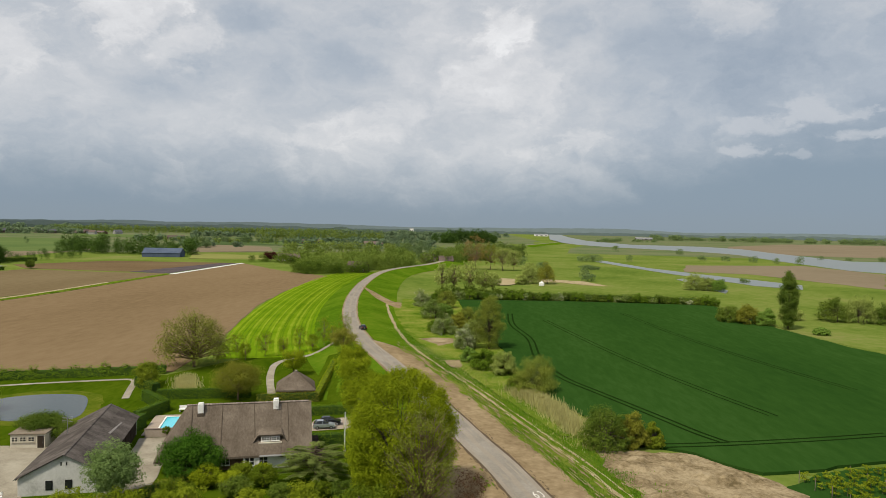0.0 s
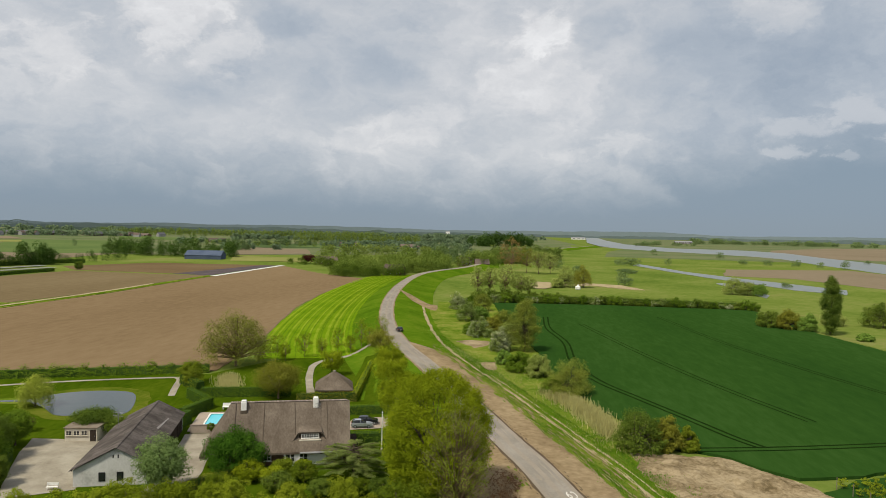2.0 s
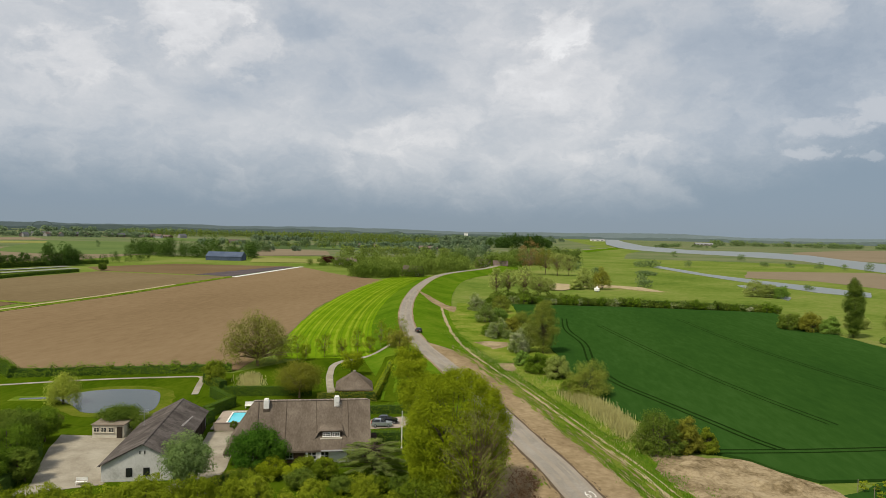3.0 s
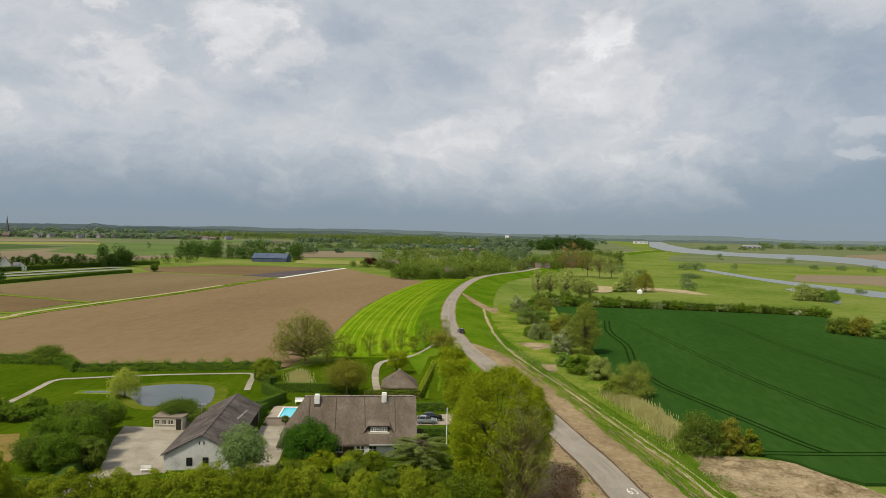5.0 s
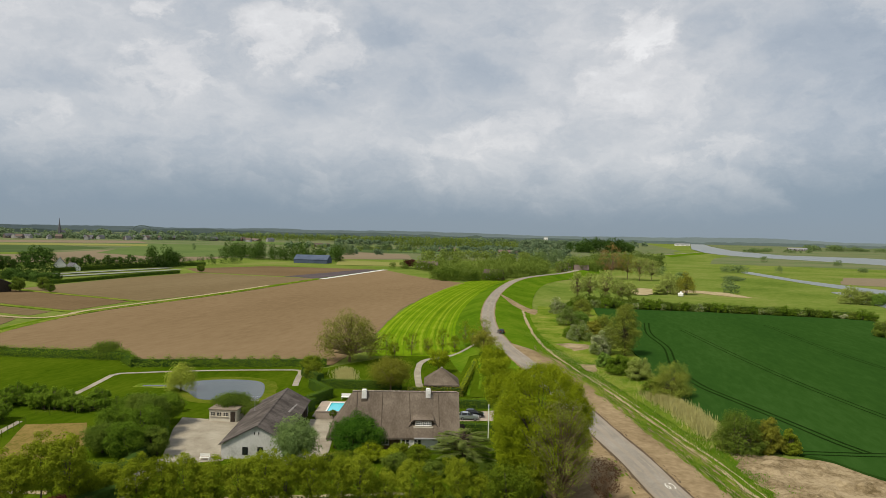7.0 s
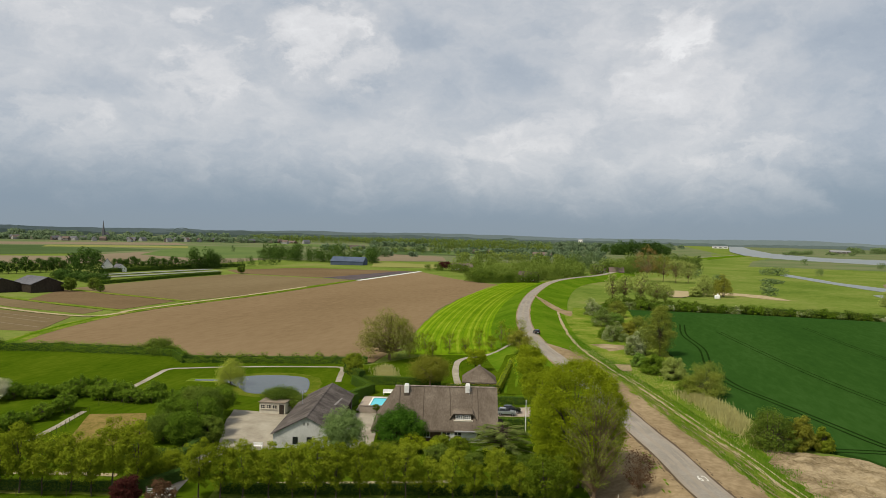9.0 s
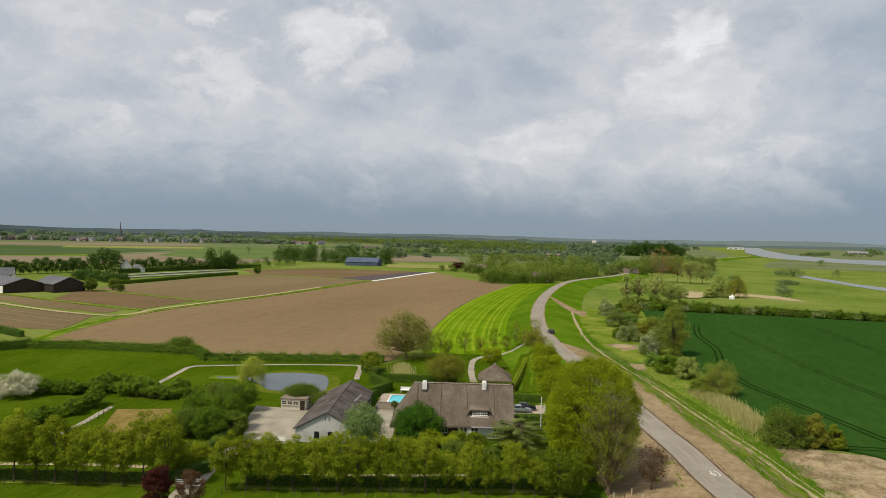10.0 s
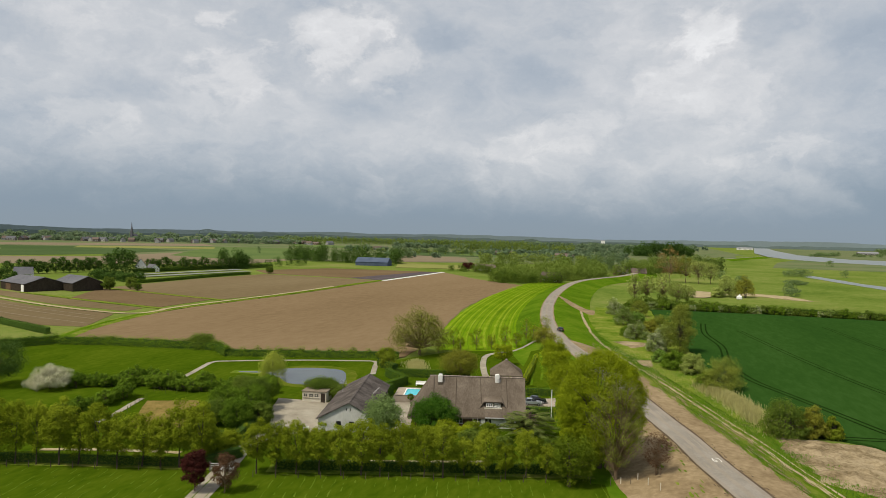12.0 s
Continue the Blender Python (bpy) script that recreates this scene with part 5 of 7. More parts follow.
patch("dry_plot", [(-104.4, 101), (-94.5, 105.5), (-85.5, 95), (-83, 86.8), (-93.2, 82.1)], M["dry_bed"], 0.10, "dry yellowed vegetable plot", "plot", 0.6, 83, 5.0, 0.12)
draped("east_lawn", [(-30, 150), (-20, 150), (-24, 190), (-36, 196), (-34, 170)], M["lawn"], 0.12, "striped green lawn beside the hut", "lawn", 3.0, 0.3, 84)
for k in range(3):
    ribbon("mown_row", [(-22.5 - 2.6 * k, 151), (-25.5 - 2.6 * k, 170), (-30 - 2.0 * k, 190)], 0.7, M["dike_grass"], 0.19, "paler mown row in the lawn", "grass", 0.1, k)
patch("back_garden", [(-66, 148), (-44, 154), (-48, 176), (-62, 182), (-72, 170)], M["lawn"], 0.05, "green back garden", "lawn", 0.3, 85, 5.0, 0.12)
draped("reed_bed", [(-61.5, 153.5), (-57.8, 154.5), (-64, 171), (-68.5, 169.5)], M["track"], 0.08, "pale dry grass bed", "bed", 6, 0.4, 86)
tuft_row("dry_grass", [(-60, 154.8), (-65.8, 169)], 1.2, 2600, 1.15, "reed", "pale dry ornamental grass", 0.14, seed=8)

POND = [(-97.5, 138), (-96, 144.4), (-91, 148.5), (-85, 150), (-80, 149), (-76, 143), (-72.5, 134), (-74, 130.5), (-80, 129.5), (-85, 129.0), (-91, 134)]
line = [tuple(p) for p in smooth_line(POND + POND[:1], 1.5)][:-1]
draped("pond_bank", [tuple(Vector(p) * 1.0 + (Vector(p) - Vector((-85, 139))).normalized() * 3.2) for p in line], M["dike_bank"], 0.09, "yellowish grassy pond bank", "bank", 8, 1.0, 87)
tagged(part("pond", prism(line, -0.1, 0.13), M["pond"]), "still grey garden pond", "pond", kind="structure")
draped("pond_arm_bank", [(-107, 138.5), (-97, 141.5), (-97, 136.5), (-106, 134.5)], M["rough_grass"], 0.095, "grassy bank of the pond arm", "bank", 8, 0.4, 88)
tagged(part("pond_arm", prism([(-105, 137.2), (-97.4, 139.9), (-97.4, 138.0), (-104.5, 136.0)], -0.1, 0.125), M["pond"]), "narrow arm of the pond", "pond", kind="structure")


def pool():
    ob = thing("swimming_pool", pose(-51.9, 130.0, 0.1, 0, 0, 14), "turquoise swimming pool with brick paving", "pool")
    deck = bmesh.new()
    for lo, hi in (((-4.6, -6.6, 0), (-2.3, 6.4, 0.18)), ((2.3, -6.6, 0), (5.0, 6.4, 0.18)), ((-2.3, -6.6, 0), (2.3, -4.9, 0.18)), ((-2.3, 4.9, 0), (2.3, 6.4, 0.18))):
        add_box(deck, lo, hi)
    part("paving", deck, M["paving"], ob, "pale brick terrace")
    rim = bmesh.new()
    for lo, hi in (((-2.5, -5.1, 0.185), (-2.2, 5.1, 0.26)), ((2.2, -5.1, 0.185), (2.5, 5.1, 0.26)), ((-2.2, -5.1, 0.185), (2.2, -4.8, 0.26)), ((-2.2, 4.8, 0.185), (2.2, 5.1, 0.26))):
        add_box(rim, lo, hi)
    part("coping", rim, M["white_paint"], ob)
    part("water", box((-2.29, -4.89, -0.05), (2.29, 4.89, 0.10)), M["pool_water"], ob)
    return ob


pool()
wall = thing("garden_wall", pose(-50.5, 122.6, 0, 0, 0, 14), "low grey wall below the pool terrace", "wall")
part("wall", box((-3.4, -0.2, 0), (3.2, 0.2, 1.5), 0.03), M["paving"], wall)
part("coping", box((-3.5, -0.27, 1.505), (3.3, 0.27, 1.6), 0.02), M["ridge_tile"], wall)

bench = thing("garden_lounger", pose(-52.5, 139.5, 0.1, 0, 0, 14), "white slatted garden seat by the pool", "bench")
part("seat", box((-2.4, -0.5, 0.45), (2.4, 0.5, 0.55), 0.02), M["white_paint"], bench)
part("backrest", box((-2.4, 0.5, 0.55), (2.4, 0.6, 1.15), 0.02), M["white_paint"], bench)
for x in (-2.2, 0, 2.2):
    part("leg", box((x - 0.06, -0.45, 0), (x + 0.06, 0.5, 0.44)), M["white_paint"], bench)

pole = thing("flagpole", pose(-17.45, 118.0, 0), "tall white flagpole without a flag", "flagpole")
part("pole", add_rod(bmesh.new(), (0, 0, 0.2), (0, 0, 6.5), 0.10, 0.07, 8), M["white_paint"], pole)
part("finial", add_rod(bmesh.new(), (0, 0, 6.51), (0, 0, 6.7), 0.11, 0.02, 8), M["white_paint"], pole)
part("base", box((-0.2, -0.2, 0), (0.2, 0.2, 0.2), 0.03), M["paving"], pole)


def white_bench(x, y, turn):
    ob = thing("bench", pose(x, y, 0.09, 0, 0, turn), "white garden bench beside the barn", "bench")
    for k in range(3):
        part("slat", box((-0.8, -0.25 + 0.17 * k, 0.42), (0.8, -0.11 + 0.17 * k, 0.46)), M["white_paint"], ob)
        part("slat", box((-0.8, 0.28, 0.55 + 0.15 * k), (0.8, 0.32, 0.66 + 0.15 * k)), M["white_paint"], ob)
    for px in (-0.75, 0.7):
        part("leg", box((px, -0.25, 0), (px + 0.06, -0.18, 0.41)), M["white_paint"], ob)
        part("leg", box((px, 0.22, 0), (px + 0.06, 0.275, 1.0)), M["white_paint"], ob)


white_bench(-60.8, 92.6, 15)


def car(name, x, y, z, turn, paint, label, tilt=0.0, size=1.0):
    """A small hatchback; its nose points along +y before turning."""
    ob = thing(name, pose(x, y, z, tilt, 0, turn) @ Matrix.Scale(size, 4), label, "car")
    shell = [(-2.0, 0.35), (-2.05, 0.75), (-1.95, 1.0), (0.75, 1.0), (1.75, 0.86), (2.02, 0.65), (2.05, 0.35)]
    cabin = [(-1.95, 1.0), (-1.65, 1.40), (-1.2, 1.50), (-0.1, 1.50), (0.85, 0.99)]

    def loft(outline, w0, w1, z0, z1):
        bm = bmesh.new()
        rows = []
        for s in (-1, 1):
            rows.append([bm.verts.new((s * (w0 + (w1 - w0) * min(1, max(0, (z - z0) / (z1 - z0)))) / 2, y, z)) for y, z in outline])
        bm.faces.new(rows[0])
        bm.faces.new(rows[1][::-1])
        n = len(outline)
        for i in range(n):
            j = (i + 1) % n
            bm.faces.new((rows[0][i], rows[1][i], rows[1][j], rows[0][j]))
        bmesh.ops.recalc_face_normals(bm, faces=bm.faces)
        bmesh.ops.bevel(bm, geom=list(bm.edges), offset=0.05, segments=2, affect="EDGES")
        return bm

    body = part("body", loft(shell, 1.74, 1.70, 0.35, 1.0), M[paint], ob)
    part("cabin", loft(cabin, 1.60, 1.24, 1.0, 1.5), M["glass_dark"], ob, "dark glass")
    part("roof", box((-0.56, -1.3, 1.47), (0.56, -0.15, 1.53), 0.02), M[paint], ob)
    for s in (-1, 1):
        for py, ph in ((-1.60, 0.42), (-0.35, 0.5)):
            part("pillar", add_rod(bmesh.new(), (s * 0.79, py + 0.05, 1.0), (s * 0.63, py + 0.12, 1.49), 0.05, 0.04), M[paint], ob)
        part("headlight", box((s * 0.62 - 0.18, 1.93, 0.62), (s * 0.62 + 0.18, 2.04, 0.76), 0.02), M["lamp_clear"], ob)
        part("tail_light", box((s * 0.72 - 0.10, -2.07, 0.72), (s * 0.72 + 0.10, -1.98, 0.98), 0.02), M["lamp_red"], ob)
        part("mirror", box((s * 0.93 - 0.08, 0.45, 0.98), (s * 0.93 + 0.08, 0.6, 1.1), 0.02), M[paint], ob)
        for py in (-1.25, 1.3):
            wheel = part("tyre", add_rod(bmesh.new(), (s * 0.72, py, 0.32), (s * 0.90, py, 0.32), 0.32, 0.32, 18), M["rubber"], ob)
            part("rim", add_rod(bmesh.new(), (s * 0.895, py, 0.32), (s * 0.912, py, 0.32), 0.20, 0.19, 12), M["metal_grey"], wheel)
    part("bumper", box((-0.84, -2.12, 0.36), (0.84, -1.99, 0.56), 0.04), M[paint], ob)
    part("number_plate", box((-0.26, -2.135, 0.60), (0.26, -2.06, 0.72)), M["paint"], ob)
    return ob


car("car", -23.6, 130.6, 0.10, -78, "car_silver", "pale blue-silver hatchback parked beside the house")
car("car", -22.9, 133.2, 0.10, -82, "car_black", "dark hatchback parked beside the house")
car("car", -31.6, 230.4, 3.93, 22, "car_black", "black hatchback on the dike road")

# road number painted on the asphalt
mark = thing("road_marking", pose(12.9, 93.3, land(12.9, 93.3) + 0.085, 0, 0, 17), "white speed figure painted on the asphalt", "road marking")
letters = bpy.data.curves.new("figure", "FONT")
letters.body, letters.size, letters.extrude, letters.align_x, letters.align_y = "60", 2.0, 0.004, "CENTER", "CENTER"
letter_ob = new("figure", letters)
bpy.context.view_layer.update()
me = bpy.data.meshes.new_from_object(letter_ob.evaluated_get(bpy.context.evaluated_depsgraph_get()))
bpy.data.objects.remove(letter_ob)
me.materials.clear()
me.materials.append(M["paint"])
figure = part("figure", me, None, mark)
figure.matrix_basis = Matrix.Diagonal((0.75, 1.6, 1, 1))

# ---- hedges and trees of the farm ----
hedge([(-65.5, 147), (-58, 139.5), (-59.5, 131)], 1.6, 2.3, "leaf_hedge", "clipped green hedge round the pool")
hedge([(-63, 148.5), (-45, 152.5)], 1.4, 2.2, "leaf_hedge", "clipped green hedge behind the pool")
hedge([(-66.5, 153.5), (-73, 160)], 2.2, 2.4, "leaf_fresh", "loose green hedge beside the garden path", loose=0.3)
hedge([(-57.5, 128), (-57.5, 126)], 1.8, 2.6, "leaf_hedge", "clipped green hedge block beside the pool")
hedge([(-41, 147.5), (-29.5, 150.5)], 1.3, 2.0, "leaf_bronze", "brown clipped beech hedge before the hut")
hedge([(-29.5, 151), (-33, 190)], 1.3, 1.7, "leaf_lime", "clipped hedge along the lawn")
hedge([(-28.5, 139.5), (-18, 142.5)], 1.6, 1.8, "leaf_hedge", "clipped hedge behind the parked cars")
hedge([(-24, 121), (-17.5, 122.5)], 2.2, 1.9, "leaf_hedge", "clipped hedge block beside the house")
hedge([(-43, 93), (-38, 101)], 1.3, 1.5, "leaf_bronze", "brown clipped hedge beside the lane")
hedge([(-75.5, 103), (-70.5, 90), (-68.5, 82)], 1.5, 2.2, "leaf_farm", "dark clipped hedge along the yard")
hedge([(-76, 81), (-70.5, 82)], 2.2, 2.0, "leaf_fresh", "pale green clipped hedge beside the drive")
hedge([(-54.5, 72.6), (-9.5, 87.2)], 1.4, 1.5, "leaf_deep", "dark clipped hedge behind the tree row")
hedge([(-98, 59.8), (-68, 68.6)], 1.4, 1.4, "leaf_deep", "dark clipped hedge behind the tree row")
ribbon("tree_row_path", [(-97, 66.4), (-87, 70.2), (-74, 73.6)], 1.3, M["track"], 0.09, "pale path behind the tree row", "path", 0.2, 91)
ribbon("tree_row_path_house", [(-52, 77.5), (-38, 82.6), (-24, 88)], 1.0, M["track"], 0.09, "pale path behind the tree row", "path", 0.2, 92)
ribbon("row_shade_grass", [(-99, 59.5), (-64, 70)], 4.0, M["rough_grass"], 0.075, "rough grass under the tree row", "grass", 0.5, 93)
ribbon("row_shade_grass_house", [(-56, 72), (-6, 88)], 4.0, M["rough_grass"], 0.075, "rough grass under the tree row", "grass", 0.5, 94)

rng = np.random.default_rng(7)
ROW = dict(bark="bark", trunk=0.13, limbs=16, fork=0.35, base=0.16, clumps=105, leaves=40, leaf=0.33, puff=0.28, uneven=0.2)
row_trees = [tree(x, y, 9.2, 2.85, key, "young lime tree in a clipped row", group="lime tree row", **ROW) for x, y, key in ((-56.5, 69.3, "leaf_row"), (-53.6, 70.2, "leaf_row"), (-50.6, 71.2, "leaf_row"))]
n = 17
for i in range(3, n):
    f = i / (n - 1)
    ob = row_trees[i % 3]
    plant_copies(ob, [(-56.5 + 50.0 * f + rng.normal(0, 0.25), 69.3 + 16.2 * f + rng.normal(0, 0.3), rng.uniform(0.88, 1.12) * (0.78 if i > 9 else 1.0))], rng)
for i in range(13):
    f = i / 10
    plant_copies(row_trees[(i * 2 + 1) % 3], [(-66.0 - 31.5 * f + rng.normal(0, 0.3), 68.5 - 10.2 * f + rng.normal(0, 0.3), rng.uniform(1.0, 1.2))], rng)


for x, y, h, r, key in ((-67.6, 72.6, 6.2, 3.0, "leaf_row"), (-66.2, 76.8, 4.4, 2.4, "leaf_row"), (-71.5, 74.0, 5.6, 3.0, "leaf_deep")):
    tree(x, y, h, r, key, "bushy young tree beside the drive", "bush", "bush", stems=2, trunk=0.1, base=0.0, clumps=80, leaves=44, leaf=0.34)
hedge([(-65.6, 69.4), (-63.8, 75.0)], 1.6, 1.8, "leaf_farm", "dark clipped box hedge beside the drive")


def wire_fence(points, gap, height, label, material="bark", wires=2):
    ob = thing("fence", pose(0, 0, 0), label, "fence")
    for (ax, ay), (bx, by) in zip(points, points[1:]):
        k = max(1, round(math.hypot(bx - ax, by - ay) / gap))
        for i in range(k + 1):
            x, y = ax + (bx - ax) * i / k, ay + (by - ay) * i / k
            part("post", add_rod(bmesh.new(), (x, y, land(x, y) - 0.2), (x, y, land(x, y) + height), 0.06, 0.05, 6), M[material], ob)
        for j in range(wires):
            z = height * (0.45 + 0.5 * j / max(1, wires - 1)) if wires > 1 else height * 0.9
            part("wire", add_rod(bmesh.new(), (ax, ay, land(ax, ay) + z), (bx, by, land(bx, by) + z), 0.005, 0.005, 4), M["bark"], ob)


wire_fence([(-98, 56.8), (-64.5, 67.3)], 3.4, 1.15, "grey wooden posts with wire along the lawn")
wire_fence([(-56, 67.6), (-6, 83.8), (0, 84.5)], 3.4, 1.15, "grey wooden posts with wire along the lawn")
wire_fence([(-108, 107.5), (-94, 113.5)], 2.5, 1.5, "green wire fence behind the plot", "leaf_deep", 3)
wire_fence([(-105.3, 102), (-102, 93.3), (-98, 84)], 2.2, 1.4, "green wire fence round the plot", "leaf_deep", 3)
gate = thing("gate", pose(-61.9, 68.2, 0.1, 0, 0, 18), "white wooden farm gate across the drive", "gate")
for k in range(4):
    part("rail", box((-1.9, -0.04, 0.25 + 0.28 * k), (1.9, 0.04, 0.37 + 0.28 * k), 0.01), M["white_paint"], gate)
for x in (-2.0, 2.0):
    part("post", box((x - 0.1, -0.1, 0), (x + 0.1, 0.1, 1.5), 0.02), M["grey_wood"], gate)

tree(-5.4, 92.0, 20.6, 8.1, "leaf_lime", "large old lime tree in fresh leaf", name="lime_tree", trunk=0.5, limbs=30, base=0.03, clumps=620, leaves=105, leaf=0.33, shape="round", puff=0.17, hollow=0.80, uneven=0.05)
tree(-10.2, 97.0, 13.5, 4.2, "leaf_lime", "lime tree in fresh leaf", name="lime_tree", trunk=0.35, limbs=22, base=0.04, clumps=140, leaves=50, leaf=0.36, puff=0.22, uneven=0.07)
tree(-2.4, 86.5, 17.6, 5.2, "leaf_ash", "tall sparse tree with bare twigs and young brown leaves", name="ash_tree", bark="twig", trunk=0.30, limbs=240, fork=0.10, base=0.08, clumps=320, leaves=20, leaf=0.30, puff=0.2)
tree(-8.5, 82.0, 8.5, 4.2, "leaf_fresh", "green bushy tree under the lime tree", trunk=0.2, base=0.0, clumps=90, leaves=60, leaf=0.4, stems=2)
tree(3.8, 86.5, 7.5, 3.0, "leaf_rust", "sparse brown shrub on the dike slope", "shrub", "shrub", bark="twig", stems=3, trunk=0.1, limbs=30, base=0.05, clumps=50, leaves=16, leaf=0.35)
tree(-69.5, 183.2, 16.5, 11.5, "leaf_walnut", "broad sparse tree at the field edge", name="walnut_tree", bark="twig", trunk=0.45, limbs=120, fork=0.15, base=0.06, clumps=230, leaves=30, leaf=0.55, shape="dome", puff=0.2)
tree(-46.5, 149.8, 8.8, 6.2, "leaf_bronze", "dense round bronze-leaved tree behind the house", trunk=0.25, base=0.08, clumps=110, leaves=70, leaf=0.4, bark="twig", limbs=40)
tree(-41.0, 176.0, 7.2, 3.8, "leaf_lime", "small bright green tree", trunk=0.18, base=0.12, clumps=60, leaves=60, leaf=0.4)
tree(-93.2, 134.7, 7.2, 4.4, "leaf_yellow", "yellow-green weeping willow by the pond", name="willow", shape="weep", trunk=0.25, base=0.15, clumps=70, leaves=80, leaf=0.38, puff=0.33)
tree(-45.0, 93.5, 8.8, 4.4, "leaf_sage", "grey-green bushy tree beside the barn", trunk=0.22, base=0.05, clumps=90, leaves=80, leaf=0.42, puff=0.3)
tree(-38.3, 104.3, 7.4, 5.9, "leaf_dark", "dense dark green dome-shaped tree", trunk=0.3, base=0.08, clumps=130, leaves=80, leaf=0.42, shape="dome", puff=0.24)
tree(-22.9, 158.4, 11.5, 4.6, "leaf_lime", "yellow-green tree beside the dike", trunk=0.25, base=0.06, clumps=90, leaves=70, leaf=0.45)
tree(-19.0, 143.0, 11.0, 4.4, "leaf_lime", "yellow-green tree beside the dike", trunk=0.25, base=0.06, clumps=90, leaves=70, leaf=0.45)
tree(-15.5, 127.0, 11.5, 4.8, "leaf_lime", "yellow-green tree beside the dike", trunk=0.25, base=0.06, clumps=90, leaves=70, leaf=0.45)
tree(-11.5, 109.0, 13.0, 4.2, "leaf_fresh", "green tree beside the dike", trunk=0.25, base=0.06, clumps=100, leaves=70, leaf=0.45)
tree(-31.5, 194.0, 8.0, 4.2, "leaf_bronze", "bronze-leaved tree beside the dike", trunk=0.2, base=0.06, clumps=70, leaves=50, leaf=0.42, bark="twig", limbs=30)
for x, y, h, r in ((-65, 189, 7.0, 2.6), (-61.5, 194, 8.6, 3.2), (-58.8, 193, 5.6, 2.0), (-55, 199, 8.2, 3.4), (-50.5, 202, 6.0, 2.2), (-47, 207.5, 8.8, 3.0), (-43, 207, 6.4, 2.4), (-40.5, 211.5, 9.6, 3.0), (-37.5, 208, 7.4, 2.6), (-34.5, 213, 8.8, 2.8)):
    tree(x, y, h, r, "leaf_row", "thin young tree at the meadow edge", trunk=0.07, limbs=46, base=0.02, clumps=60, leaves=17, leaf=0.34, bark="twig")


def cedar(x, y):
    SEED[0] += 1
    rng = np.random.default_rng(SEED[0])
    ob = thing("cedar", pose(x, y, 0), "flat-layered green cedar in front of the house", "tree")
    out, bm = [], bmesh.new()
    add_rod(bm, (0, 0, 0), (0, 0, 5.2), 0.28, 0.1, 8)
    for k in range(54):
        a, z = k * 2.4 + rng.uniform(-0.3, 0.3), 1.2 + 3.5 * k / 53
        r = 6.6 * (1.04 - 0.40 * k / 53) * rng.uniform(0.82, 1.1)
        way, side = np.array([math.cos(a), math.sin(a)]), np.array([-math.sin(a), math.cos(a)])
        add_rod(bm, (0, 0, z), (*(way * r * 0.9), z + 0.25), 0.08, 0.02, 4)
        m = 420
        f = rng.uniform(0.25, 1.0, m) ** 0.8
        w = rng.normal(0, 0.30, m) * (1.9 - 1.1 * f)
        p = np.c_[way * (f * r)[:, None] + side * w[:, None], z + 0.55 * f - 0.5 * f**3 - 0.12 * np.abs(w) + rng.normal(0, 0.05, m)]
        out.append(leaf_quads(rng, p, np.tile((0, 0, 1.0), (m, 1)), 0.22, 1.0))
    part("trunk", bm, M["bark"], ob)
    part("crown", quads("crown", np.concatenate(out), M["leaf_cedar"]), None, ob)


cedar(-19.4, 104.2)
tree(-26.5, 101.0, 3.4, 2.6, "leaf_fresh", "fresh green garden shrub", "shrub", "shrub", stems=3, trunk=0.08, base=0.0, clumps=40, leaves=60, leaf=0.35)
tree(-31.0, 99.5, 3.0, 2.4, "leaf_lime", "fresh green garden shrub", "shrub", "shrub", stems=3, trunk=0.08, base=0.0, clumps=40, leaves=60, leaf=0.35)
for x, y, h, r, key in ((-34.5, 100.0, 3.6, 2.6, "leaf_lime"), (-30.5, 104.0, 2.6, 2.0, "leaf_fresh"), (-27.8, 105.0, 2.2, 1.8, "leaf_lime"), (-29, 96.5, 3.4, 2.6, "leaf_deep"), (-22.5, 96.0, 2.6, 2.4, "leaf_deep"), (-17.0, 97.5, 2.6, 2.4, "leaf_fresh"), (-13.5, 96.5, 3.2, 2.6, "leaf_deep"), (-36, 93, 4.2, 3.0, "leaf_fresh"), (-41.5, 88, 4.0, 2.8, "leaf_fresh")):
    tree(x, y, h, r, key, "leafy garden shrub before the house", "shrub", "shrub", stems=3, trunk=0.08, base=0.0, clumps=50, leaves=55, leaf=0.34)
for x, y, h, r, key in ((-70.0, 92.0, 5.2, 2.8, "leaf_deep"), (-72.8, 88.5, 6.8, 3.8, "leaf_hedge"), (-78.5, 91.0, 6.0, 4.2, "leaf_deep"), (-74.5, 96.0, 8.0, 4.2, "leaf_hedge"), (-78.5, 103.0, 7.8, 4.4, "leaf_deep"), (-83.5, 100.0, 6.2, 4.0, "leaf_hedge"), (-85.0, 109.0, 6.2, 3.8, "leaf_deep"), (-79.5, 110.0, 6.5, 3.6, "leaf_hedge"), (-90.5, 114.5, 4.2, 3.0, "leaf_hedge")):
    tree(x, y, h, r, key, "bushy green garden tree", trunk=0.18, base=0.02, clumps=110, leaves=70, leaf=0.36, stems=2)
tree(-60.6, 59.5, 6.8, 2.4, "leaf_copper", "dark red copper beech beside the drive", "tree", "copper_beech", trunk=0.12, base=0.05, clumps=70, leaves=60, leaf=0.34)
tree(-56.2, 60.5, 6.2, 2.4, "leaf_rust", "rust-brown sparse maple beside the drive", "tree", "maple", bark="twig", trunk=0.12, base=0.08, clumps=60, leaves=36, leaf=0.34, limbs=30)
tree(-132.9, 102.0, 6.4, 5.6, "blossom", "round hawthorn covered in white blossom", "tree", "hawthorn", trunk=0.2, base=0.06, clumps=130, leaves=60, leaf=0.4, shape="dome", puff=0.22)
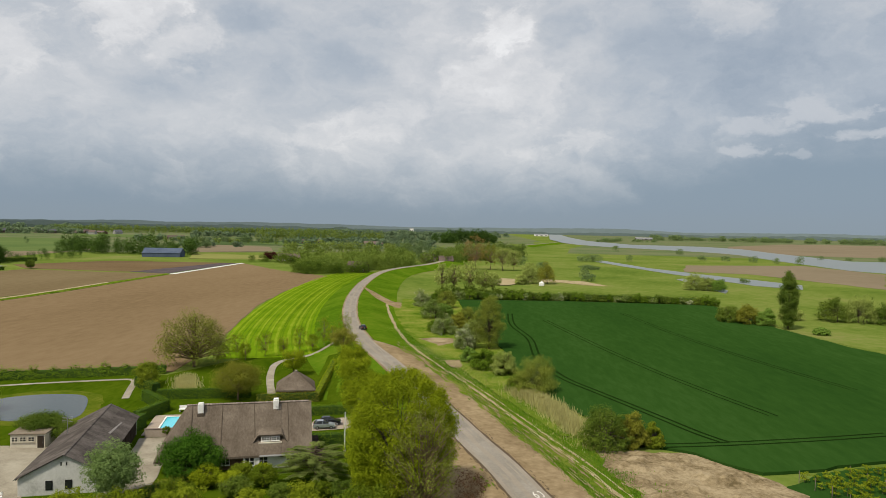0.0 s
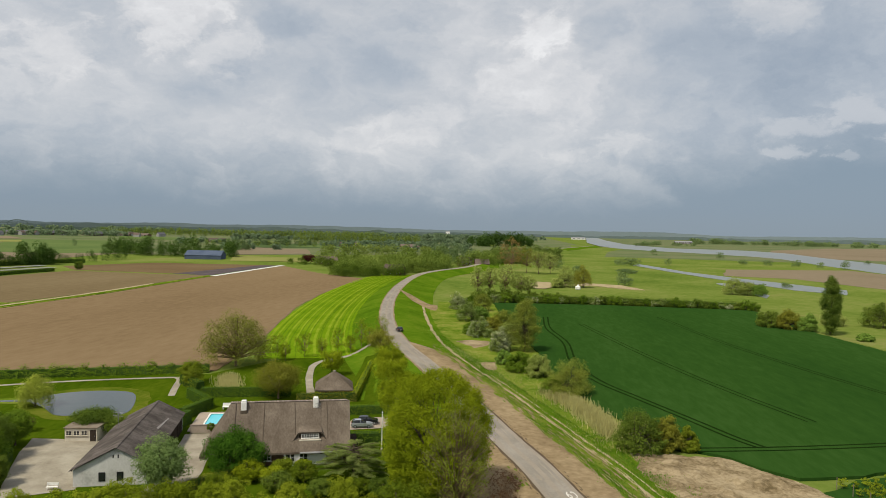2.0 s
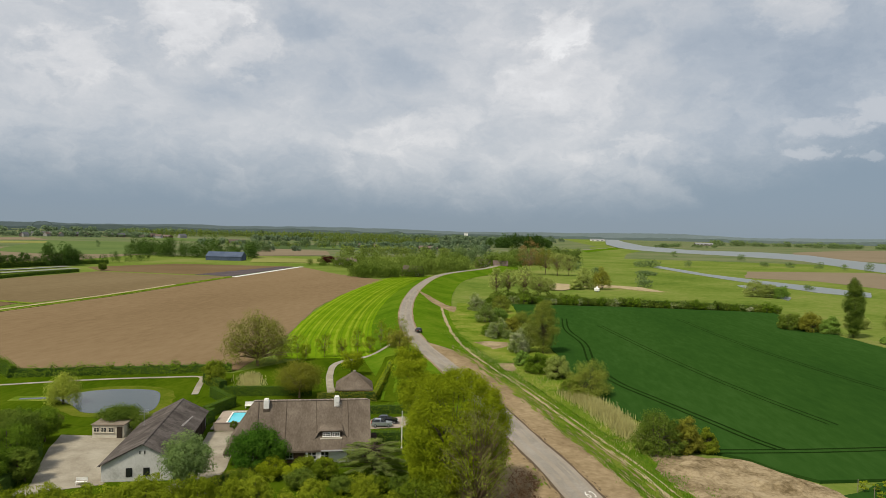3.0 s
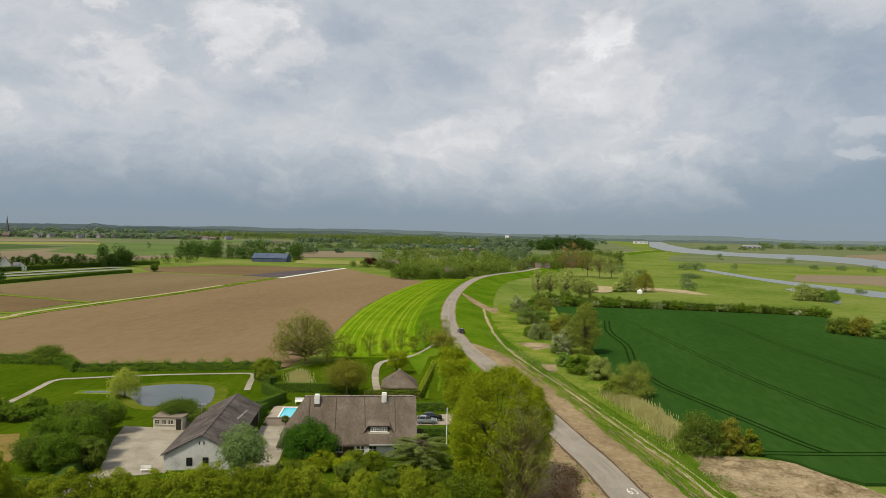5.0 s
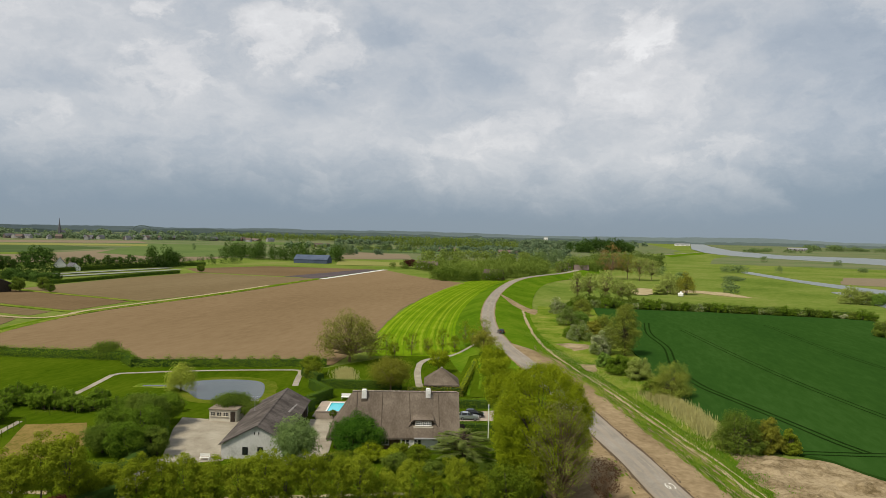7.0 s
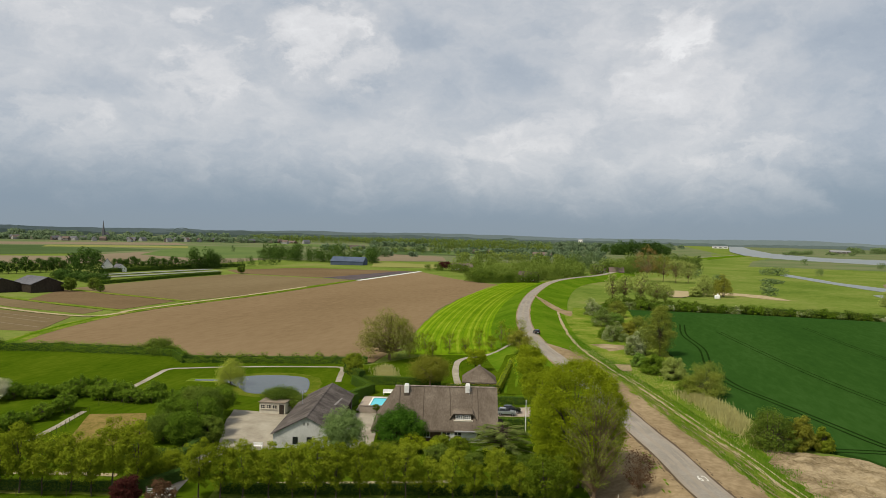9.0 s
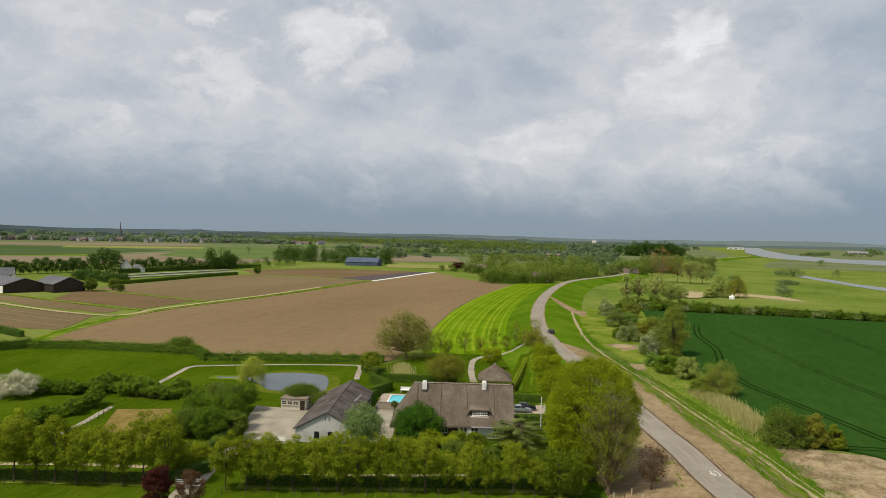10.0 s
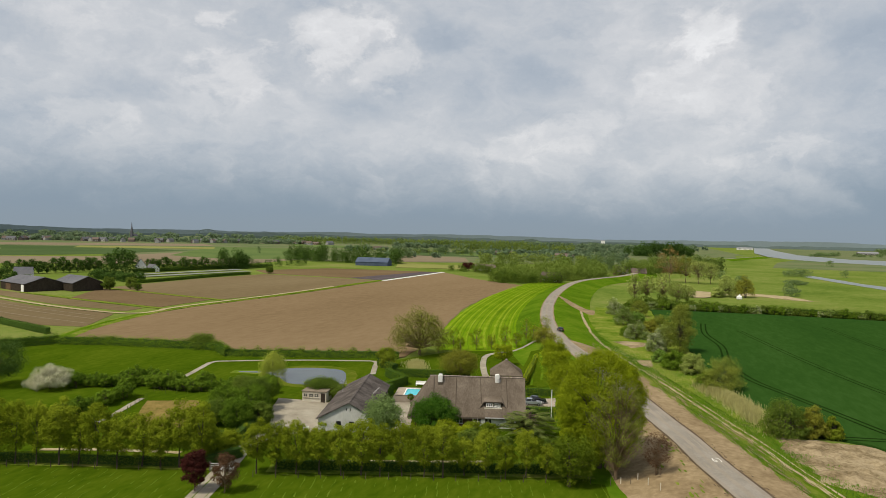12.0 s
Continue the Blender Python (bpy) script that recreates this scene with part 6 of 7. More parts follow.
tree(-146.5, 99.5, 12.5, 7.2, "leaf_farm", "dark green tree beside the blossoming hawthorn", trunk=0.3, base=0.04, clumps=120, leaves=60, leaf=0.45)
tree(-168, 112, 10, 6, "leaf_farm", "dark green tree beside the paddock", trunk=0.3, base=0.04, clumps=110, leaves=60, leaf=0.45)
tree(-83.5, 118.0, 3.2, 2.2, "leaf_rust", "reddish garden shrub by the yard", "shrub", "shrub", stems=3, trunk=0.06, base=0, clumps=30, leaves=50, leaf=0.3)
tree(-138.2, 165.5, 5.6, 6.0, "leaf_deep", "dark spreading bush at the field hedge", "bush", "bush", stems=4, trunk=0.12, base=0.0, clumps=90, leaves=55, leaf=0.42, shape="dome")
tree(-72.0, 161.5, 6.0, 3.2, "leaf_fresh", "green garden tree at the path", trunk=0.15, base=0.03, clumps=70, leaves=55, leaf=0.4, stems=2)
tree(-70.0, 158, 5.0, 3.0, "leaf_fresh", "green garden shrub at the path", "shrub", "shrub", base=0.0, clumps=50, leaves=55, leaf=0.36, stems=3, trunk=0.08)
for x, y in ((-58.5, 123.5), (-60.0, 131.0), (-49.8, 121.6)):
    tree(x, y, 2.4, 0.9, "leaf_deep", "small clipped standard bush in a pot", "bush", "bush", trunk=0.06, base=0.3, clumps=20, leaves=40, leaf=0.25)

# field hedge and garden shrub rows
hedge([(-185, 152), (-168, 158), (-131, 164)], 2.6, 2.3, "leaf_hedge", "loose leafy hedge along the field", density=22, leaf=0.5, loose=0.45, wavy=0.5)
hedge([(-122, 156.5), (-101, 164), (-86, 169.5), (-74, 174)], 2.2, 2.0, "leaf_hedge", "row of leafy young fruit trees along the field", density=22, leaf=0.5, loose=0.45, wavy=0.6)
hedge([(-131, 164), (-122, 156.5)], 2.6, 2.2, "leaf_hedge", "loose leafy hedge along the field", density=22, leaf=0.5, loose=0.45, wavy=0.5)
hedge([(-200, 120), (-192, 140), (-185, 152)], 3.2, 2.6, "leaf_hedge", "loose leafy hedge along the paddock", density=20, leaf=0.5, loose=0.5, wavy=0.5)
shrub = tree(-118, 110, 3.6, 2.2, "leaf_hedge", "leafy garden shrub in a row", "shrub", "shrub", "garden shrub row", stems=3, trunk=0.07, base=0.0, clumps=36, leaves=28, leaf=0.44)
for line in (((-129, 105.5), (-122, 110), (-114, 114.5)), ((-130.5, 107.5), (-121, 114), (-113, 119)), ((-112, 112), (-101.7, 112.8), (-93.5, 116.2), (-86, 119)), ((-111, 115), (-98, 117.5)), ((-108.5, 80), (-109.8, 92), (-111, 105))):
    for (ax, ay), (bx, by) in zip(line, line[1:]):
        k = int(math.hypot(bx - ax, by - ay) / 1.9)
        plant_copies(shrub, [(ax + (bx - ax) * i / k + rng.normal(0, 0.4), ay + (by - ay) * i / k + rng.normal(0, 0.4), rng.uniform(0.7, 1.25)) for i in range(k)], rng)
ribbon("plot_path", [(-101.0, 83), (-103.2, 91), (-107.2, 102.6)], 1.3, M["gravel"], 0.1, "pale path beside the plot", "path", 0.3, 95)

# ---- trees and bushes on the river side ----
BUSH = "grey-green bush at the wheat field"
for x, y, h, r, key in ((26.9, 119.8, 8.2, 5.2, "leaf_deep"), (31.6, 121.3, 6.6, 3.4, "leaf_bronze"), (35.4, 121.8, 4.4, 2.3, "leaf_fresh"), (18.2, 159.5, 9.0, 6.6, "leaf_ash"), (14.6, 160.5, 4.6, 2.8, "leaf_hedge"), (12.5, 177.5, 6.6, 3.8, "leaf_willow"), (7.4, 183.5, 6.2, 4.2, "leaf_hedge"), (3.4, 193.0, 4.4, 2.6, "leaf_grey"), (2.2, 213.0, 8.2, 4.2, "hawthorn"), (-5.0, 241.5, 7.6, 5.2, "hawthorn"), (-8.5, 247, 5.0, 3.4, "leaf_hedge"), (-0.5, 252, 7.0, 4.2, "leaf_bronze"), (3.0, 262, 8.6, 5.2, "leaf_ash"), (-11.5, 281.0, 9.0, 5.6, "hawthorn"), (-7.0, 288, 6.5, 5.0, "leaf_grey"), (-18.2, 322.0, 8.6, 5.0, "hawthorn"), (-13.5, 328, 6.5, 4.5, "leaf_hedge"), (-6.8, 319.0, 9.0, 6.0, "leaf_ash")):
    tree(x, y, h, r, key, "white-flowering hawthorn bush at the wheat field" if key == "hawthorn" else BUSH, "bush", "bush", stems=4, trunk=0.10, limbs=24, base=0.0, clumps=100, leaves=52, leaf=0.45, shape="dome", puff=0.24)
tree(9.8, 214.0, 18.0, 5.9, "leaf_ash", "tall airy willow in young olive leaf", name="willow", trunk=0.35, limbs=80, base=-0.04, clumps=330, leaves=30, leaf=0.42, puff=0.22, shape="column", hollow=0.35)
tree(5.4, 216.0, 9.5, 4.2, "leaf_willow", "airy willow in young leaf", name="willow", trunk=0.25, limbs=40, base=0.05, clumps=90, leaves=40, leaf=0.5)
tree(126.6, 274.7, 25.0, 4.3, "leaf_poplar", "dark slender poplar at the field edge", name="poplar", trunk=0.4, base=-0.06, clumps=220, leaves=50, leaf=0.6, shape="column", puff=0.40, uneven=0.06)
for x, y, h, r, key in ((110, 292, 8.0, 6.0, "leaf_deep"), (116, 287, 8.5, 6.5, "leaf_bronze"), (121.5, 283.5, 7.5, 5.0, "leaf_grey"), (158, 303, 12, 8, "leaf_deep"), (168, 300, 12.5, 8, "leaf_willow"), (178, 296, 11, 8, "leaf_deep"), (141, 305, 7, 6, "leaf_willow"), (133, 262, 3.0, 3.5, "leaf_grey"), (145, 448, 12, 8, "leaf_willow"), (153, 446, 10, 7, "leaf_willow"), (159, 442, 9, 6, "leaf_grey"), (44, 470, 16, 9, "leaf_willow"), (54, 470, 15, 9, "leaf_bronze"), (38, 462, 8, 5, "leaf_willow")):
    tree(x, y, h, r, key, "broad willow bush in the foreland", "bush", "willow_bush", stems=4, trunk=0.16, limbs=24, base=0.0, clumps=90, leaves=44, leaf=0.7, shape="dome", puff=0.25)
for x, y, h, r, key in ((-12, 398, 17.5, 5.5, "leaf_willow"), (-5, 402, 17, 5.5, "leaf_willow"), (4, 404, 19, 6.5, "leaf_willow"), (12, 398, 14, 6.5, "leaf_willow"), (17, 405, 12, 6, "leaf_willow"), (9, 607, 33, 14, "leaf_brown"), (22, 612, 24, 12, "leaf_bronze"), (32, 600, 22, 11, "leaf_willow"), (42, 606, 20, 10, "leaf_willow")):
    tree(x, y, h, r, key, "tall airy tree behind the dike", trunk=0.3, limbs=70, base=0.10, clumps=110, leaves=17, leaf=0.8, bark="twig", puff=0.18)

haws = [tree(-6 + 5 * i, 358, 5.6, 4.2, key, "hawthorn bush in the hedge behind the wheat", "bush", "hawthorn", "wheat field hedge", stems=3, trunk=0.1, base=0.0, clumps=36, leaves=26, leaf=0.85, shape="dome", puff=0.3) for i, key in enumerate(("leaf_deep", "hawthorn", "leaf_hedge"))]
for i in range(34):
    f = i / 33
    x = 8 + 117 * f
    plant_copies(haws[(i * 7 // 3) % 3], [(x, 359.5 + 3.5 * math.sin(f * 3.1) - 6 * f * f + rng.normal(0, 0.6), rng.uniform(0.62, 1.05))], rng)
plant_copies(haws[0], [(-10 + 7 * i, 371 + rng.normal(0, 1.5), rng.uniform(1.0, 1.5)) for i in range(7)], rng)
hedge([(8, 361.5), (35, 364.5), (65, 364), (95, 361), (125, 355.5)], 3.0, 3.4, "leaf_deep", "dark thorn hedge behind the wheat", density=9, leaf=0.6, loose=0.5, wavy=0.35)
tuft_row("reeds", [(14.5, 160), (19, 149), (22, 138), (24.5, 127)], 1.5, 8000, 1.5, "reed", "dry pale reeds below the bushes", 0.13, seed=21)
tuft_row("dry_tufts", [(-12, 215), (-2, 195), (6, 178), (14, 160), (22, 138), (24, 120)], 3.0, 4000, 0.4, "reed", "dry grass tufts at the dike foot", 0.09, seed=22, category="grass")
tuft_row("green_tufts", [(-22, 250), (-8, 205), (5, 172), (15, 145), (23, 118), (28, 100), (36, 82)], 2.4, 9000, 0.35, "grass_blade", "green grass tufts at the dike foot", 0.14, seed=23, category="grass")
tuft_row("verge_tufts", [(-5, 190), (4, 152), (9.8, 132), (14.2, 117), (18, 107), (20.5, 97), (26, 80)], 0.8, 4200, 0.22, "grass_blade", "grass patches along the sandy bank", 0.16, seed=24, category="grass")
patch("fruit_ground", [(50, 104), (58, 110.5), (72, 115.5), (130, 132), (150, 146), (175, 120), (120, 60), (70, 70), (54, 88)], M["wheat"], OUTER + 0.03, "dark grass under the fruit rows", "grass", 0.8, 96, 3.0)
fruit = tree(54, 106.5, 1.9, 0.95, "leaf_row", "small trained fruit bush in a row", "bush", "fruit_bush", "fruit rows", trunk=0.04, limbs=6, base=0.1, clumps=14, leaves=14, leaf=0.28)
for i in range(8):
    for j in range(26):
        if i + j:
            plant_copies(fruit, [(54 + 1.9 * j + 0.9 * i + rng.normal(0, 0.2), 106.5 + 0.62 * j - 3.0 * i + rng.normal(0, 0.2), rng.uniform(0.75, 1.25))], rng)
stake = thing("stake", pose(53, 106.2, OUTER), "pale wooden stake in the fruit row", "stake", "fruit stakes")
part("post", add_rod(bmesh.new(), (0, 0, 0), (0, 0, 1.9), 0.05, 0.05, 6), M["grey_wood"], stake)
for i in range(4):
    for j in range(5):
        if i + j:
            copy_thing(stake, pose(53 + 9.0 * j + 0.9 * i, 106.2 + 2.9 * j - 3.0 * i, OUTER))
rails = thing("rail_fence", pose(-46.5, 91.0, 0, 0, 0, 20), "brown wooden rail fence beside the lane", "fence")
for k in range(3):
    part("rail", box((-2.2, -0.04, 0.35 + 0.35 * k), (2.2, 0.04, 0.47 + 0.35 * k), 0.01), M["grey_wood"], rails)
for x in (-2.1, 0, 2.1):
    part("post", box((x - 0.07, -0.11, 0), (x + 0.07, -0.045, 1.35), 0.01), M["grey_wood"], rails)
for x, y in ((-1.5, 84.8), (1.0, 85.8), (2.6, 83.5), (4.4, 81.0)):
    marker = thing("marker_post", pose(x, y, land(x, y) - 0.1), "white-topped marker post on the slope", "post", "marker posts")
    part("post", add_rod(bmesh.new(), (0, 0, 0), (0, 0, 1.2), 0.07, 0.07, 6), M["cream_paint"], marker)
# Stand-in for a white object of unknown kind; the bag shape is invented.
white_form = thing("bulk_bag", pose(49.9, 450.6, OUTER), "white object standing in the meadow", "bag")
part("bag", box((-1.6, -1.3, 0), (1.6, 1.3, 2.4), 0.45), M["white_paint"], white_form)
part("neck", add_rod(bmesh.new(), (0, 0, 2.41), (0.2, 0, 3.4), 0.7, 0.25, 10), M["white_paint"], white_form)



def cut_rows():
    """Thin rows of cut grass on the front lawn."""
    rng = np.random.default_rng(77)
    out = []
    for n in range(62):
        x, y = -98 + 1.65 * n, 0.0
        top = 57.0 + 0.28 * (x + 98)
        y = 26.0
        while y < top:
            step = rng.uniform(0.6, 2.0)
            if rng.random() < 0.45:
                bx, ex = x - 0.30 * (y - 60) + rng.normal(0, 0.08), x - 0.30 * (y + step - 60) + rng.normal(0, 0.08)
                w = rng.uniform(0.05, 0.16)
                out.append([(bx - w, y, 0.085), (bx + w, y, 0.085), (ex + w * 0.6, min(top, y + step), 0.085), (ex - w * 0.6, min(top, y + step), 0.085)])
            y += step
    tagged(new("cut_grass", quads("cut_grass", np.array(out), M["cut_grass"])), "thin rows of cut grass on the lawn", "grass", kind="stuff")


cut_rows()

# ---- distance: polder side ----


def simple_house(x, y, turn, w, d, eave, ridge, wall, roof, label, name="house", category="house", windows=3, base=0.0, group=""):
    ob = thing(name, pose(x, y, base, 0, 0, turn), label, category, group)
    bm = bmesh.new()
    ends = [[bm.verts.new((x, y, z)) for y, z in ((-d / 2, 0), (d / 2, 0), (d / 2, eave), (0, ridge - 0.15), (-d / 2, eave))] for x in (-w / 2, w / 2)]
    bm.faces.new(ends[0][::-1])
    bm.faces.new(ends[1])
    for i in range(5):
        bm.faces.new((ends[0][i], ends[0][(i + 1) % 5], ends[1][(i + 1) % 5], ends[1][i]))
    bmesh.ops.recalc_face_normals(bm, faces=bm.faces)
    part("wall", bm, M[wall], ob)
    bm = bmesh.new()
    o, drop, t = 0.35, 0.35 * (ridge - eave) / (d / 2), 0.22
    rows = [[bm.verts.new((x, y, z)) for y, z in ((-d / 2 - o, eave - drop), (0, ridge), (d / 2 + o, eave - drop), (d / 2 + o, eave - drop + t), (0, ridge + t), (-d / 2 - o, eave - drop + t))] for x in (-w / 2 - o, w / 2 + o)]
    for a, b, c, e in ((0, 1, 4, 5), (1, 2, 3, 4)):
        bm.faces.new([rows[0][q] for q in (a, b, c, e)])
        bm.faces.new([rows[1][q] for q in (e, c, b, a)])
    for i in range(6):
        bm.faces.new((rows[0][i], rows[0][(i + 1) % 6], rows[1][(i + 1) % 6], rows[1][i]))
    bmesh.ops.recalc_face_normals(bm, faces=bm.faces)
    part("roof", bm, M[roof], ob)
    for i in range(windows):
        cx = -w / 2 + w * (i + 0.5) / windows
        win = part("window", box((cx - w * 0.1, -d / 2 - 0.06, eave * 0.35), (cx + w * 0.1, -d / 2 - 0.004, eave * 0.8)), M["white_paint"], ob)
        part("pane", box((cx - w * 0.08, -d / 2 - 0.09, eave * 0.40), (cx + w * 0.08, -d / 2 - 0.062, eave * 0.75)), M["glass_dark"], win)
    return ob


simple_house(-322, 735, 10, 38, 24, 4.2, 9.0, "blue_steel", "blue_steel", "blue-grey steel field shed with low walls", "shed", "shed", 0)
farm_shed = simple_house(-358, 300, -20, 34, 22, 4.5, 8.0, "dark_wood", "roof_grey", "large farm shed with grey roof and white door", "farm_shed", "shed", 0)
part("door", box((12.5, -11.1, 0), (16.0, -11.01, 4.0)), M["white_paint"], farm_shed)
part("door", box((-9.0, -11.1, 0), (-2.0, -11.01, 3.6)), M["brick"], farm_shed)
simple_house(-335, 312, -20, 24, 18, 4.8, 8.5, "dark_wood", "roof_grey", "dark farm shed with grey roof", "farm_shed", "shed", 0)
simple_house(-446, 372, 40, 12, 9, 2.8, 7.5, "white_paint", "roof_grey", "farm dwelling behind the sheds", "house", "house", 3)
simple_house(-431, 476, -48, 12, 9, 5.0, 11, "white_paint", "roof_grey", "white house among trees", "house", "house", 3)
simple_house(-424, 482, -20, 9, 8, 3.0, 6.5, "white_paint", "roof_grey", "white house among trees", "house", "house", 2)
simple_house(-20, 700, 10, 14, 9, 4, 8.5, "brick", "roof_red", "brick house beside the dike road", "house", "house", 3)
simple_house(-38, 720, 30, 14, 9, 4, 9, "brick", "roof_red", "brick house beside the dike road", "house", "house", 3)
simple_house(-86, 560, -15, 16, 9, 3.5, 8.5, "brick", "thatch_dark", "dark-roofed house among trees", "house", "house", 3)
simple_house(-175, 690, 5, 22, 9, 3.5, 8, "brick", "roof_red", "low brick house beyond the field", "house", "house", 4)
for i, line in enumerate(([(-383.4, 418.4), (-372.5, 472.3), (-361.4, 535.2)], [(-402.5, 439.1), (-392.2, 498.4), (-383.0, 554.0)])):
    ribbon("tunnel_row", line, 9.0, M["crop_cover"], 0.6, "greyish crop cover in a long row", "crop cover", 0.4, i, 8)
hedge([(-424.0, 461.6), (-414.0, 527.3), (-399.9, 594.3), (-383.0, 609.6)], 3, 3.4, "leaf_deep", "dark clipped hedge along the crop", density=5, leaf=1.0, loose=0.4)
hedge([(-341.7, 361.4), (-341.5, 402.2), (-342.6, 457.9), (-338.1, 499.5)], 2.5, 2.2, "leaf_hedge", "green clipped hedge along the field", density=5, leaf=0.9, loose=0.4)
hedge([(-300, 202), (-242.5, 181.3), (-205, 168.2)], 2.0, 2.2, "leaf_farm", "dark clipped field hedge", density=10, leaf=0.5, loose=0.2)
lane_tree = tree(-480, 388, 12.5, 5.6, "leaf_farm", "round dark green tree in the row along the lane", "tree", "lane_tree", "lane trees", base=0.0, clumps=40, leaves=22, leaf=1.1, trunk=0.2, puff=0.34, uneven=0.06)
for line, k in ((((-476, 398), (-470, 420), (-464, 442), (-462, 462)), 12), (((-436, 492), (-421, 512), (-412, 540)), 9), (((-408, 550), (-398, 580)), 5)):
    for i in range(k):
        f = i / (k - 1) * (len(line) - 1)
        n = min(int(f), len(line) - 2)
        plant_copies(lane_tree, [(line[n][0] + (line[n + 1][0] - line[n][0]) * (f - n) + rng.normal(0, 0.7), line[n][1] + (line[n + 1][1] - line[n][1]) * (f - n), rng.uniform(0.85, 1.15))], rng)
bush = tree(-318, 318, 9, 5.0, "leaf_deep", "dark round bush beside the farm shed", "bush", "bush", base=0, clumps=60, leaves=40, leaf=0.8, stems=3, trunk=0.15)
plant_copies(bush, [(-330, 520, 0.8), (-312, 330, 0.9), (-300, 322, 0.6), (-345, 330, 0.9)], rng)

R = np.random.default_rng(42)
L1 = along([(-545, 345), (-500, 385)], 9, 2, 11, 5.0, R, 1, 10, 0)
L1 += [(-427, 446, 0, 23, 11), (-417, 448, 0, 20, 9), (-441, 450, 0, 17, 9), (-404, 560, 0, 21, 9), (-397, 566, 0, 23, 9), (-392, 572, 0, 16, 8)]
L1 += along([(-400, 395), (-372, 385), (-352, 380)], 5, 2, 7, 5, R, 2, 6, 0) + along([(-440, 345), (-400, 330)], 9, 2, 9, 5, R, 1, 6, 0)
woods("near_woods", L1, "leaf_farm", "dark green trees round the farmsteads", 1, 800, 0.115)
woods("avenue", along([(-398, 570), (-390, 620), (-383, 670), (-384, 690)], 8, 0.4, 12, 4.2, R, 1, 6, 0), "leaf_farm", "row of slender trees along a lane", 2, 460, 0.10)
woods("lane_woods", along([(-485, 830), (-425, 790), (-370, 775), (-300, 800)], 10, 5, 19, 9, R, 2, 16, 0) + along([(-345, 745), (-320, 775)], 8, 3, 12, 6, R, 1, 10, 0) + [(-470, 815, 0, 25, 12), (-412, 776, 0, 24, 12), (-352, 768, 0, 26, 12), (-318, 792, 0, 23, 11)], "leaf_farm", "dark woods beyond the fields", 3, 460, 0.10)
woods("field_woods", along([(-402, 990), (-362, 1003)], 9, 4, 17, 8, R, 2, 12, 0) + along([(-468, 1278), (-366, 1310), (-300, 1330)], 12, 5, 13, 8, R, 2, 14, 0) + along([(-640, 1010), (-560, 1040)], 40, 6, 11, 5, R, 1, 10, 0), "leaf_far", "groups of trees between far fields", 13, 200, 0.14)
MID = along([(-130, 588), (-108, 568), (-72, 578), (-64, 640)], 10, 5, 14, 7.5, R, 3, 14, 0) + along([(-160, 650), (-60, 690), (10, 740)], 12, 6, 17, 9, R, 2, 18, 0)
woods("dike_woods", MID, "leaf_mid", "light green woods beside the dike", 4, 520, 0.10)
woods("mid_woods", along([(-230, 930), (-150, 960), (-60, 1000)], 15, 6, 15, 9, R, 2, 16, 0), "leaf_far_light", "green trees behind the dike woods", 14, 240, 0.14)
woods("dark_wood", along([(-62, 1560), (-25, 1575)], 12, 6, 20, 12, R, 4, 16, 0) + along([(-25, 1575), (40, 1595)], 12, 6, 29, 13, R, 4, 16, 0) + along([(40, 1595), (72, 1600)], 12, 6, 24, 12, R, 4, 16, 0), "leaf_farm", "dark dense wood behind the dike", 12, 150, 0.2)
woods("dike_woods_front", along([(-122, 528), (-95, 545), (-78, 556)], 5, 2, 8, 4.5, R, 2, 7, 0) + along([(-205, 680), (-170, 668), (-130, 590), (-122, 530)], 7, 3, 8, 5, R, 1, 6, 0), "leaf_deep", "green garden trees and bushes by the field", 5, 500, 0.10)
tree(-194, 690, 11, 8.5, "leaf_copper", "dark red tree in a field-edge garden", "tree", "copper_beech", trunk=0.3, base=0.05, clumps=60, leaves=30, leaf=1.1)
woods("pine_group", along([(-75, 760), (-30, 790)], 9, 3, 22, 6, R, 2, 10, 0), "leaf_far", "dark tall trees behind the houses", 6, 360, 0.12)
woods("dike_bend_woods", along([(-5, 760), (40, 840), (60, 900)], 9, 5, 17, 9, R, 3, 12), "leaf_far_light", "woods where the dike bends", 7, 300, 0.13)
FARW = along([(-620, 1290), (-480, 1320)], 20, 10, 12, 9, R, 2, 20, 0) + along([(-330, 1260), (-200, 1300), (-90, 1230)], 18, 8, 14, 10, R, 2, 20, 0)
FARW += along([(-420, 1040), (-330, 1060)], 16, 6, 10, 8, R, 1, 20, 0)
FARW += along([(-900, 2500), (-300, 2750), (150, 2650)], 24, 16, 16, 15, R, 2, 50, 0)
FARW += along([(-700, 1750), (-350, 1850), (-50, 1800)], 11, 8, 13, 9, R, 2, 20, 0) + along([(-1000, 2350), (-400, 2500), (100, 2350)], 12, 10, 16, 11, R, 2, 30, 0)
FARW += along([(-300, 1420), (-60, 1400)], 11, 6, 11, 8, R, 2, 18, 0) + along([(-200, 1060), (-40, 1120)], 11, 5, 11, 7, R, 2, 14, 0) + along([(-1500, 2500), (-1000, 2700)], 14, 10, 18, 12, R, 2, 30, 0)
woods("far_woods", FARW, "leaf_haze", "distant wooded horizon", 8, 44, 0.4)
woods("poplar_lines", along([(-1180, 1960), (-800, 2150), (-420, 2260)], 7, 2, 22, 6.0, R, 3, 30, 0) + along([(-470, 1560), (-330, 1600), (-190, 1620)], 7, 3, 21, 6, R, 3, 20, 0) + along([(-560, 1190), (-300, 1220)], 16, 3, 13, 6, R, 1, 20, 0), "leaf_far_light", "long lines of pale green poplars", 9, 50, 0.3)
